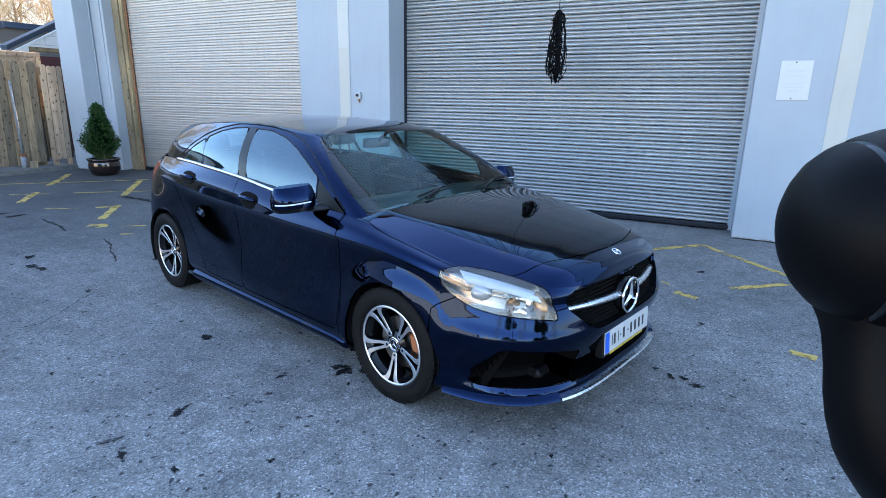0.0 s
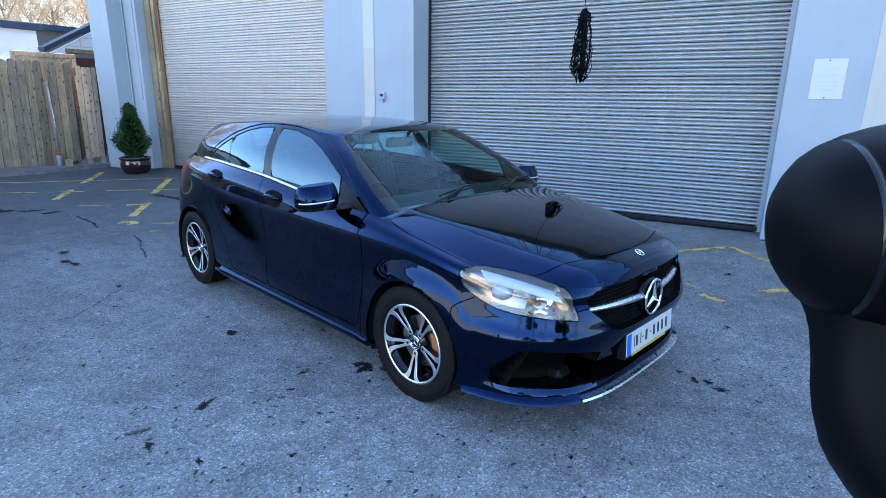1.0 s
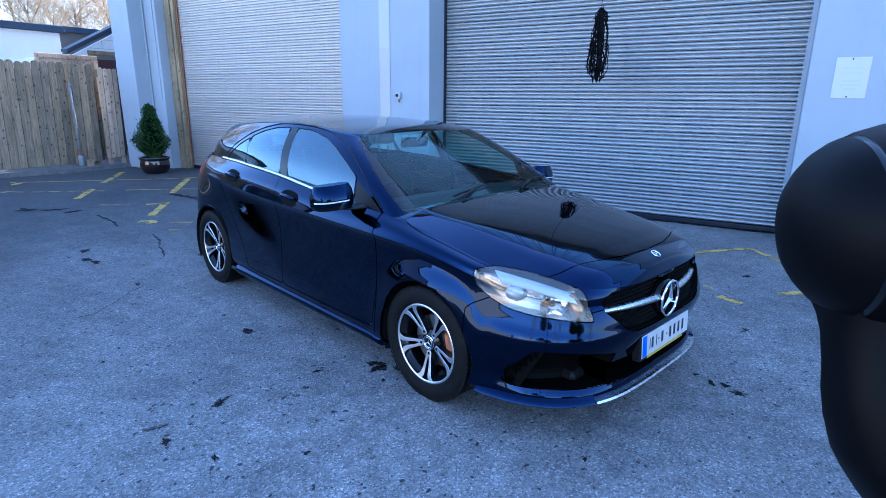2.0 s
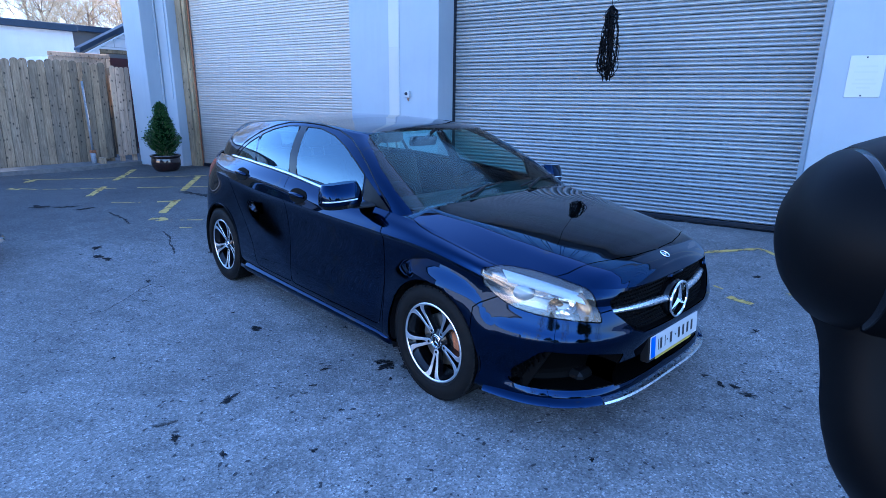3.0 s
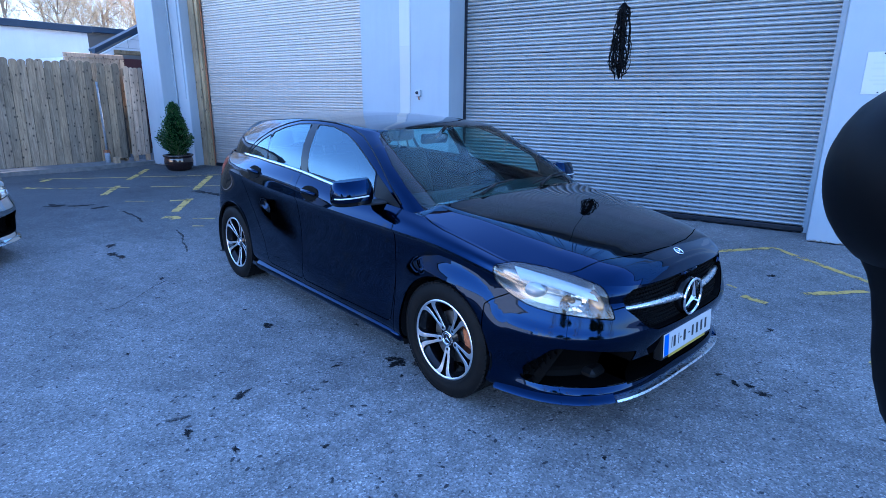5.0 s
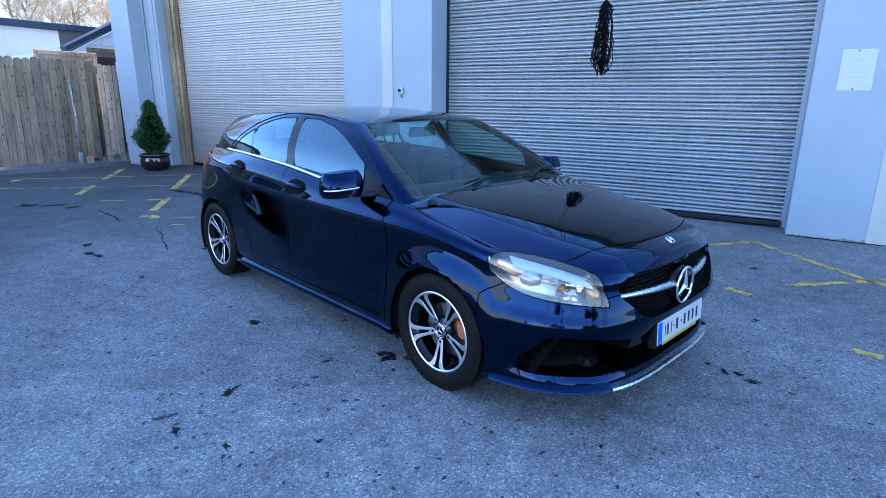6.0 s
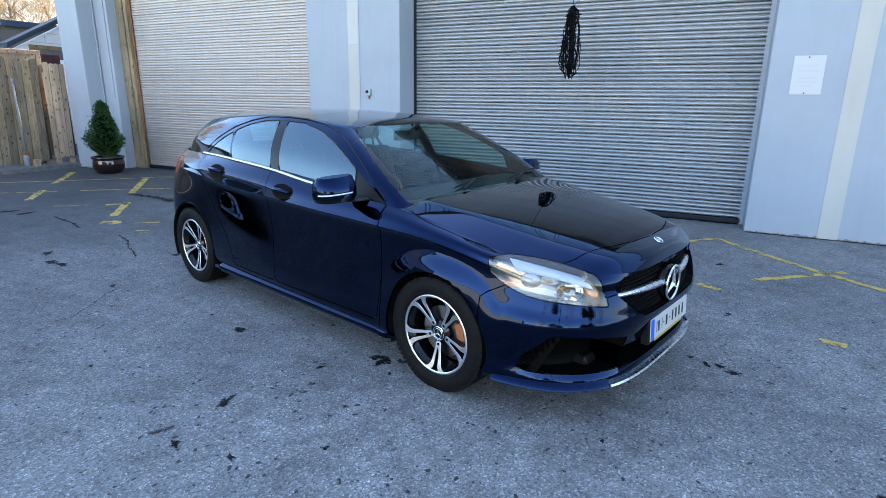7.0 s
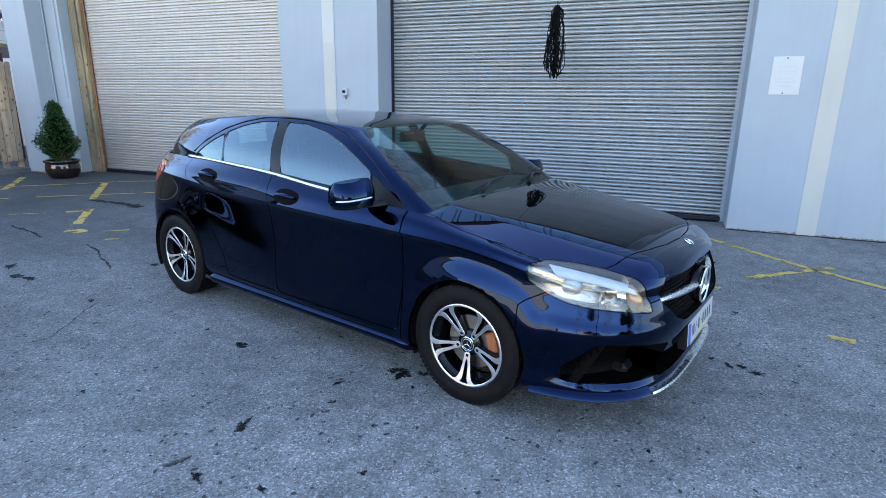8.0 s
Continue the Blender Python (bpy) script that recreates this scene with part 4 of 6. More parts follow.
def tyre_material():
    m = Mat("tyre_rubber", (0.014, 0.014, 0.015), 0.6, spec=0.10)
    n = m.noise(30.0, 5.0, 0.6, world=False)
    m.color(m.ramp(n, [(0.3, (0.0035, 0.0035, 0.0038)), (0.75, (0.010, 0.0098, 0.0094))]))
    m.rough(n, 0.5, 0.75)
    return m.m


NAVY = paint_material("navy_paint", (0.0009, 0.0068, 0.0265), (0.0012, 0.0084, 0.0330), (0.86, 0.92, 1.0))
SILVER_PAINT = paint_material("silver_paint", (0.42, 0.44, 0.46), (0.55, 0.57, 0.60), (0.9, 0.9, 0.9))
GLASS = glass_material("car_glass", (0.62, 0.88, 0.84), 1.40)
GLASS_DARK = glass_material("side_glass", (0.42, 0.58, 0.58), 2.3, (0.68, 0.88, 1.0))
LENS = glass_material("lamp_lens", (0.86, 0.87, 0.86), 1.7)
RED_LENS = plain("red_lens", (0.35, 0.02, 0.015), 0.08, coat=1.0)
CHROME = plain("chrome", (0.80, 0.81, 0.83), 0.07, 1.0)
SATIN = plain("satin_silver", (0.58, 0.59, 0.61), 0.28, 1.0, grain=0.05)
MACHINED = plain("machined_alloy", (0.74, 0.75, 0.77), 0.32, 1.0, grain=0.05, scale=60)
WHEEL_BLACK = plain("gloss_black_alloy", (0.004, 0.004, 0.005), 0.2, 0.0, 0.0, 0.4)
TYRE = tyre_material()
TRIM_BLACK = plain("black_trim", (0.006, 0.006, 0.0065), 0.45, spec=0.2, grain=0.2)
GLOSS_BLACK = plain("gloss_black", (0.003, 0.003, 0.0035), 0.10, spec=0.22)
CABIN = plain("cabin_black", (0.006, 0.006, 0.0065), 0.7, spec=0.2, grain=0.25)
CABIN_GREY = plain("cabin_grey", (0.055, 0.055, 0.055), 0.75, grain=0.2)
BRAKE_STEEL = plain("brake_steel", (0.30, 0.29, 0.28), 0.35, 1.0, grain=0.2)
RUSTY = plain("rusty_caliper", (0.30, 0.10, 0.035), 0.7, grain=0.4)
LAMP_CHROME = plain("lamp_reflector", (0.80, 0.77, 0.73), 0.10, 1.0)
LAMP_GREY = plain("lamp_housing", (0.36, 0.335, 0.30), 0.22, 0.8)
RIB_CLEAR = plain("clear_ribs", (0.58, 0.62, 0.66), 0.35, 0.2)
FROSTED = plain("frosted_lamp", (0.40, 0.43, 0.45), 0.30, 0.3)
INTAKE_BLACK = plain("intake_black", (0.0012, 0.0012, 0.0013), 0.6, spec=0.05)
AMBER = plain("tan_reflector", (0.42, 0.25, 0.13), 0.25, 0.6)
PLATE_WHITE = plain("plate_white", (0.46, 0.46, 0.45), 0.35, grain=0.03)
PLATE_BLUE = plain("plate_blue", (0.01, 0.10, 0.55), 0.3)
PLATE_YELLOW = plain("plate_yellow", (0.42, 0.30, 0.03), 0.4)
PLATE_INK = plain("plate_ink", (0.02, 0.02, 0.022), 0.4)


def outline(nose, tail, wide, zs, nf, nr, xc=-0.15, xr=-2.75, count=(70, 60, 40), scale=None):
    """One long line round half the car at y > 0: from the nose over the side to the tail; superelliptic corners."""
    a = (np.arange(count[0]) / count[0]) * math.pi / 2
    xf = xc + (nose - xc) * np.cos(a) ** (2 / nf)
    yf = np.sin(a) ** (2 / nf)
    xm = xc + (xr - xc) * np.arange(count[1]) / count[1]
    ym = np.ones(count[1])
    b = np.arange(count[2] + 1) / count[2] * math.pi / 2
    xb = xr + (tail - xr) * np.sin(b) ** (2 / nr)
    yb = np.maximum(np.cos(b), 0) ** (2 / nr)
    x = np.concatenate([xf, xm, xb])
    y = np.concatenate([yf, ym, yb])
    return np.stack([x, y * spline(wide)(x), spline(zs)(x)], 1)


def across(lines, steps):
    """A smooth surface over a family of lines: Catmull-Rom from line to line."""
    L = [2 * lines[0] - lines[1]] + list(lines) + [2 * lines[-1] - lines[-2]]
    rows = []
    for i in range(len(lines) - 1):
        p0, p1, p2, p3 = L[i:i + 4]
        for k in range(steps):
            t = k / steps
            rows.append(0.5 * (2 * p1 + (p2 - p0) * t + (2 * p0 - 5 * p1 + 4 * p2 - p3) * t * t + (3 * p1 - p0 - 3 * p2 + p3) * t**3))
    rows.append(lines[-1])
    return np.array(rows)


WHEELS_X = (0.0, -2.699)
WHEEL_R = 0.316


def flare(P, amounts=(0.043, 0.0)):
    """Swells the side over the wheels."""
    P = P.copy()
    for wx, amount in zip(WHEELS_X, amounts):
        r = np.hypot(P[..., 0] - wx, P[..., 2] - 0.31)
        q = np.clip((0.48 - r) / 0.14, 0, 1)
        w = q ** 1.25 * (0.35 + 0.65 * np.clip((P[..., 2] - 0.45) / 0.25, 0, 1)) * np.clip((P[..., 1] - 0.6) / 0.15, 0, 1)
        P[..., 1] += amount * w
    return P


def door_crease(P, a=(-2.42, 0.815), b=(-1.22, 0.360), high=0.005, wide=0.105):
    """The crease that drops forward across the doors from the rear wheel arch, fading out at both ends."""
    P = P.copy()
    d = np.array((b[0] - a[0], b[1] - a[1]))
    length = np.hypot(*d)
    d = d / length
    u, v = P[..., 0] - a[0], P[..., 2] - a[1]
    along = (u * d[0] + v * d[1]) / length
    off = (-u * d[1] + v * d[0]) + 0.03 * np.sin(np.pi * np.clip(along, 0, 1))
    fade = np.clip(along / 0.2, 0, 1) * np.clip((1 - along) / 0.25, 0, 1)
    P[..., 1] += high * np.exp(-(off / wide) ** 2) * fade * (P[..., 1] > 0.6)
    return P


def body_patches():
    """The car's skin in three smooth patches at y >= 0: the side, the shoulder with the bonnet, and the cabin."""
    def line(nose, tail, wide, zs, nf=3.4, nr=3.4):
        return outline(nose, tail, wide, zs, nf, nr)
    l0 = line(0.83, -3.28, [(0.8, 0.80), (-3, 0.78)], [(0.9, 0.165), (0.4, 0.175), (-0.5, 0.19), (-2.3, 0.20), (-3.3, 0.27)])
    l1 = line(0.885, -3.35, [(0.8, 0.872), (-1.2, 0.868), (-3, 0.85)], [(0.9, 0.215), (0.4, 0.215), (-0.5, 0.235), (-2.2, 0.25), (-3.3, 0.34)], 3.6)
    l2 = line(0.865, -3.37, [(0.8, 0.868), (-1.2, 0.880), (-3, 0.86)], [(0.9, 0.31), (0.3, 0.32), (-0.6, 0.33), (-2.2, 0.36), (-3.3, 0.45)])
    l3 = line(0.916, -3.375, [(0.8, 0.908), (0.40, 0.897), (0.2, 0.868), (-0.3, 0.864), (-1.2, 0.868), (-2.3, 0.866), (-3, 0.86)], [(0.9, 0.480), (0.5, 0.485), (0.3, 0.475), (-1.2, 0.49), (-2.4, 0.53), (-3.3, 0.58)])
    l4 = line(0.908, -3.37, [(0.8, 0.887), (0.4, 0.870), (0.2, 0.862), (-0.1, 0.860), (-1.2, 0.863), (-2.6, 0.860), (-3, 0.845)], [(0.9, 0.56), (0.45, 0.60), (0.0, 0.65), (-1.2, 0.68), (-2.5, 0.70), (-3.3, 0.74)])
    l5 = line(0.886, -3.36, [(0.8, 0.868), (0.4, 0.848), (0.0, 0.858), (-0.6, 0.868), (-1.2, 0.870), (-2.5, 0.856), (-3, 0.815)], [(0.9, 0.635), (0.45, 0.70), (0.0, 0.785), (-0.4, 0.802), (-0.9, 0.812), (-1.5, 0.828), (-2.0, 0.845), (-2.6, 0.872), (-3.3, 0.89)])
    l6 = line(0.878, -3.35, [(0.8, 0.850), (0.35, 0.860), (0.0, 0.880), (-0.6, 0.886), (-1.4, 0.884), (-2.5, 0.862), (-3, 0.80)], [(0.9, 0.665), (0.6, 0.69), (0.4, 0.745), (0.0, 0.826), (-0.4, 0.846), (-0.9, 0.857), (-1.5, 0.874), (-2.0, 0.892), (-2.5, 0.925), (-3.3, 0.95)])
    l7 = line(0.876, -3.34, [(0.8, 0.842), (0.35, 0.845), (0.0, 0.850), (-0.6, 0.858), (-1.4, 0.858), (-2.4, 0.835), (-3, 0.76)], [(0.9, 0.70), (0.6, 0.73), (0.4, 0.782), (0.0, 0.866), (-0.4, 0.911), (-0.9, 0.928), (-1.5, 0.962), (-2.4, 1.00), (-3.3, 1.01)])
    l8 = line(0.875, -3.32, [(0.8, 0.80), (0.35, 0.785), (0.0, 0.785), (-0.4, 0.806), (-1.0, 0.812), (-2.0, 0.795), (-3, 0.70)], [(0.9, 0.732), (0.75, 0.752), (0.55, 0.782), (0.4, 0.804), (0.0, 0.890), (-0.2, 0.925), (-0.4, 0.951), (-0.7, 0.970), (-1.1, 0.997), (-1.54, 1.040), (-2.0, 1.064), (-3.3, 1.075)])
    side = door_crease(flare(across([l0, l1, l2, l3, l4, l5, l6], 6)))
    # bonnet: rows of constant x from the shoulder to the middle
    n = int(np.argmax(l8[:, 0] < -0.285))
    zc = spline([(0.875, 0.732), (0.867, 0.764), (0.842, 0.793), (0.785, 0.826), (0.65, 0.868), (0.4, 0.918), (0.1, 0.958), (-0.2, 0.984), (-0.3, 0.992)])
    # nearly flat up to a crease that runs from the windscreen's foot to the grille, then falling away to the wing
    crease = spline([(0.8, 0.405), (0.5, 0.468), (0.3, 0.505), (-0.1, 0.615), (-0.3, 0.640)])
    slope = spline([(0.8, 0.115), (0.3, 0.108), (0.0, 0.075), (-0.2, 0.045), (-0.3, 0.03)])
    rows = []
    full = l8
    ramp = spline([(0.8, 0.15), (0.3, 0.12), (0.0, 0.035), (-0.3, 0.02)])
    for w in np.concatenate([np.linspace(0.96, 0.5, 24), np.linspace(0.46, 0.0, 11)]):
        P = full.copy()
        ye = full[:, 1]
        P[:, 1] *= w
        x, y = P[:, 0], P[:, 1]
        top = np.where(x > -0.30, zc(x), full[:, 2])
        y0, si, drop, soft = crease(x), slope(x), top - full[:, 2], ramp(x)

        def past(u, soft=soft):
            return np.where(u < soft, np.clip(u, 0, None) ** 2 / (2 * soft), u - soft / 2)
        gentle = si * np.where(y < y0, y * y / (2 * y0), y - y0 / 2)
        extra = (drop - si * (ye - y0 / 2)) / np.maximum(past(ye - y0), 0.02)
        creased = gentle + extra * past(y - y0)
        k = np.clip((ye - y0 - 0.06) / 0.10, 0, 1)
        k = k * np.clip((x + 0.34) / 0.06, 0, 1)
        P[:, 2] = top - (k * creased + (1 - k) * drop * w ** 2.6)
        rows.append(P)
    shoulder = flare(across([l6, l7, l8], 6))
    hood = np.array([shoulder[-1]] + rows)
    hood = hood[:, :n + 1]
    # cabin
    def cab(nose, tail, wide, zs, nf, nr=4.0, xc=-1.05, xr=-2.5):
        return outline(nose, tail, wide, zs, nf, nr, xc, xr, (60, 50, 40))
    g0 = cab(-0.17, -3.31, [(-0.3, 0.800), (-1.0, 0.804), (-2.0, 0.787), (-3, 0.69)], [(-0.17, 0.890), (-0.30, 0.915), (-0.45, 0.938), (-0.7, 0.953), (-1.1, 0.982), (-1.54, 1.026), (-2.0, 1.050), (-3.3, 1.055)], 11.0)
    g3 = cab(-0.98, -3.12, [(-0.98, 0.585), (-1.7, 0.598), (-2.4, 0.56), (-3, 0.49)], [(-0.98, 1.342), (-1.3, 1.372), (-1.8, 1.390), (-2.4, 1.365), (-3.1, 1.315)], 10.0, 4.5, -1.5, -2.5)
    g1 = g0 * 0.62 + g3 * 0.38
    g2 = g0 * 0.28 + g3 * 0.72
    for g, k in ((g1, 0.028), (g2, 0.024)):
        nrm = np.stack([np.where(g[:, 0] > -1.3, 0.5, np.where(g[:, 0] < -2.9, -0.4, 0)), np.sign(g[:, 1]), np.full(len(g), 0.4)], 1)
        g += k * nrm
        g[:, 1] = np.where(g0[:, 1] < 1e-6, 0, g[:, 1])
    zr = spline([(-0.98, 1.342), (-1.02, 1.358), (-1.25, 1.396), (-1.6, 1.424), (-2.0, 1.431), (-2.6, 1.413), (-3.0, 1.366), (-3.12, 1.318)])
    lines = [g0, g1, g2, g3]
    cabin = across(lines, 7)
    rows = []
    for w in np.linspace(0.955, 0.0, 16):
        P = g3.copy()
        P[:, 1] *= w
        P[:, 2] = zr(P[:, 0]) - (zr(P[:, 0]) - g3[:, 2]) * w ** 2.4
        rows.append(P)
    roof = np.array([g3] + rows)
    cabin = np.concatenate([cabin, roof[1:]])
    return [side, shoulder, hood, cabin]


def smooth_normals(P, mirror):
    """Normals of a grid surface, outward."""
    du = np.gradient(P, axis=1)
    dv = np.gradient(P, axis=0)
    n = np.cross(du, dv)
    l = np.linalg.norm(n, axis=2, keepdims=True)
    n = n / np.maximum(l, 1e-9)
    bad = l[..., 0] < 1e-9
    if n[:, :, 1].mean() < 0:
        n = -n
    if bad.any():
        n[bad] = (1, 0, 0.3)
    return n


def skin(patches):
    """One bmesh of both halves of the car, with each patch's tree and normals for shading."""
    from mathutils.bvhtree import BVHTree
    bm = bmesh.new()
    lay = bm.faces.layers.int.new("patch")
    trees = []
    for k, P in enumerate(patches):
        for s in (1, -1):
            Q = P * np.array((1, s, 1))
            N = smooth_normals(P, s) * np.array((1, s, 1))
            rows, cols = Q.shape[:2]
            vs = [bm.verts.new(p) for p in Q.reshape(-1, 3).tolist()]
            polys = []
            for i in range(rows - 1):
                for j in range(cols - 1):
                    q = [i * cols + j, i * cols + j + 1, (i + 1) * cols + j + 1, (i + 1) * cols + j]
                    if s < 0:
                        q = q[::-1]
                    pts = [Q.reshape(-1, 3)[a] for a in q]
                    area = np.linalg.norm(np.cross(pts[2] - pts[0], pts[3] - pts[1]))
                    if area < 1e-9:
                        continue
                    f = bm.faces.new([vs[a] for a in q])
                    f[lay] = 2 * k + (s < 0)
                    polys.append(q)
            trees.append((BVHTree.FromPolygons(Q.reshape(-1, 3).tolist(), polys), Q.reshape(-1, 3), N.reshape(-1, 3), polys))
    bmesh.ops.remove_doubles(bm, verts=bm.verts[:], dist=0.0004)
    bm.normal_update()
    return bm, trees


def shade_normal(tree, co):
    bvh, Q, N, polys = tree
    p, _, i, _ = bvh.find_nearest(co)
    q = polys[i]
    w = np.array([1.0 / (1e-5 + float(np.sum((Q[a] - p) ** 2)) ** 1.0) for a in q])
    n = (w[:, None] * N[q]).sum(0)
    return Vector(n).normalized()


def inside(poly, u, v):
    hit = False
    j = len(poly) - 1
    for i in range(len(poly)):
        (xi, yi), (xj, yj) = poly[i], poly[j]
        if (yi > v) != (yj > v) and u < (xj - xi) * (v - yi) / (yj - yi) + xi:
            hit = not hit
        j = i
    return hit


def rounded(poly, r=0.03, n=4, closed=True):
    """A polygon with its corners cut round."""
    out = []
    m = len(poly)
    for i in range(m):
        p, a, b = Vector(poly[i]), Vector(poly[i - 1]), Vector(poly[(i + 1) % m])
        da, db = a - p, b - p
        k = min(r, da.length * 0.45, db.length * 0.45)
        s, e = p + da.normalized() * k, p + db.normalized() * k
        for t in (q / n for q in range(n + 1)):
            w = s * (1 - t) ** 2 + p * 2 * t * (1 - t) + e * t * t
            out.append((w.x, w.y))
    return out


class View:
    """A flat view of the car along a direction: gives u and v of a point."""

    def __init__(self, u, v, keep):
        self.u, self.v, self.keep = Vector(u), Vector(v), keep
        self.way = self.u.cross(self.v).normalized()

    def uv(self, p):
        return self.u.dot(p), self.v.dot(p)


def cut(bm, view, poly, part_id, only=None):
    """Cuts a polygon's outline into the skin, and marks the faces within it."""
    lay = bm.faces.layers.int["part"]
    pu = [p[0] for p in poly]
    pv = [p[1] for p in poly]
    for i in range(len(poly)):
        a, b = poly[i], poly[(i + 1) % len(poly)]
        if math.hypot(a[0] - b[0], a[1] - b[1]) < 1e-5:
            continue
        u0, u1, v0, v1 = min(a[0], b[0]) - 0.004, max(a[0], b[0]) + 0.004, min(a[1], b[1]) - 0.004, max(a[1], b[1]) + 0.004
        faces = []
        for f in bm.faces:
            if not view.keep(f):
                continue
            us = [view.uv(v.co) for v in f.verts]
            if max(x for x, _ in us) < u0 or min(x for x, _ in us) > u1 or max(y for _, y in us) < v0 or min(y for _, y in us) > v1:
                continue
            faces.append(f)
        if not faces:
            continue
        d = view.u * (b[0] - a[0]) + view.v * (b[1] - a[1])
        nrm = d.cross(view.way).normalized()
        origin = view.u * a[0] + view.v * a[1]
        geom = list({v for f in faces for v in f.verts}) + list({e for f in faces for e in f.edges}) + faces
        bmesh.ops.bisect_plane(bm, geom=geom, dist=1e-5, plane_co=origin, plane_no=nrm)
    for f in bm.faces:
        if view.keep(f) and (only is None or f[lay] in only):
            u, v = view.uv(f.calc_center_median())
            if inside(poly, u, v):
                f[lay] = part_id
    return part_id


def piece(bm, trees, ids, name, mat, parent, gap=0.0028, fold=0.014, label="", move=None):
    """Takes the marked faces out as a panel of its own, with a narrow gap and folded edges."""
    lay, pat = bm.faces.layers.int["part"], bm.faces.layers.int["patch"]
    out = bmesh.new()
    vmap, loops = {}, []
    faces = [f for f in bm.faces if f[lay] in ids]
    if not faces:
        return None
    for f in faces:
        vs = []
        for v in f.verts:
            if v not in vmap:
                vmap[v] = out.verts.new(v.co)
            vs.append(vmap[v])
        try:
            g = out.faces.new(vs)
        except ValueError:
            continue
        loops.append((g, f[pat], f.normal.copy()))
    out.normal_update()
    info = {}
    for g, k, fn in loops:
        for l in g.loops:
            n = shade_normal(trees[k], l.vert.co)
            if n.dot(g.normal) < 0.3:
                n = g.normal.copy()
            info[(g, l.vert)] = n
    edges = [e for e in out.edges if len(e.link_faces) == 1]
    if gap or fold:
        shift = {}
        for e in edges:
            f = e.link_faces[0]
            mid = (e.verts[0].co + e.verts[1].co) / 2
            d = e.verts[1].co - e.verts[0].co
            if d.length < 1e-7:
                continue
            inw = f.normal.cross(d).normalized()
            if inw.dot(f.calc_center_median() - mid) < 0:
                inw = -inw
            for v in e.verts:
                s, n = shift.setdefault(v, [Vector(), Vector()])
                s += inw
                n += f.normal
        for v, (s, n) in shift.items():
            if s.length > 1e-6 and abs(v.co.y) > 1e-4:
                v.co += s.normalized() * gap
        if fold:
            ring = {v: out.verts.new(v.co - n.normalized() * fold) for v, (s, n) in shift.items()}
            for e in edges:
                a, b = e.verts
                if a in ring and b in ring and not (abs(a.co.y) < 1e-4 and abs(b.co.y) < 1e-4):
                    try:
                        out.faces.new((a, b, ring[b], ring[a]))
                    except ValueError:
                        pass
    out.faces.ensure_lookup_table()
    out.normal_update()
    # folded strips turn the same way as the panel beside them
    for e in edges:
        if len(e.link_faces) == 2:
            f, g = (e.link_faces[0], e.link_faces[1])
            if (f, e.verts[0]) not in info:
                f, g = g, f
            fl = [l for l in f.loops if l.edge == e][0].vert
            gl = [l for l in g.loops if l.edge == e][0].vert
            if fl == gl:
                g.normal_flip()
    out.normal_update()
    normals = []
    for f in out.faces:
        for l in f.loops:
            normals.append(info.get((f, l.vert), f.normal)[:])
    ob = part(name, out, mat, parent, label)
    ob.data.shade_smooth()
    ob.data.normals_split_custom_set(normals)
    return ob


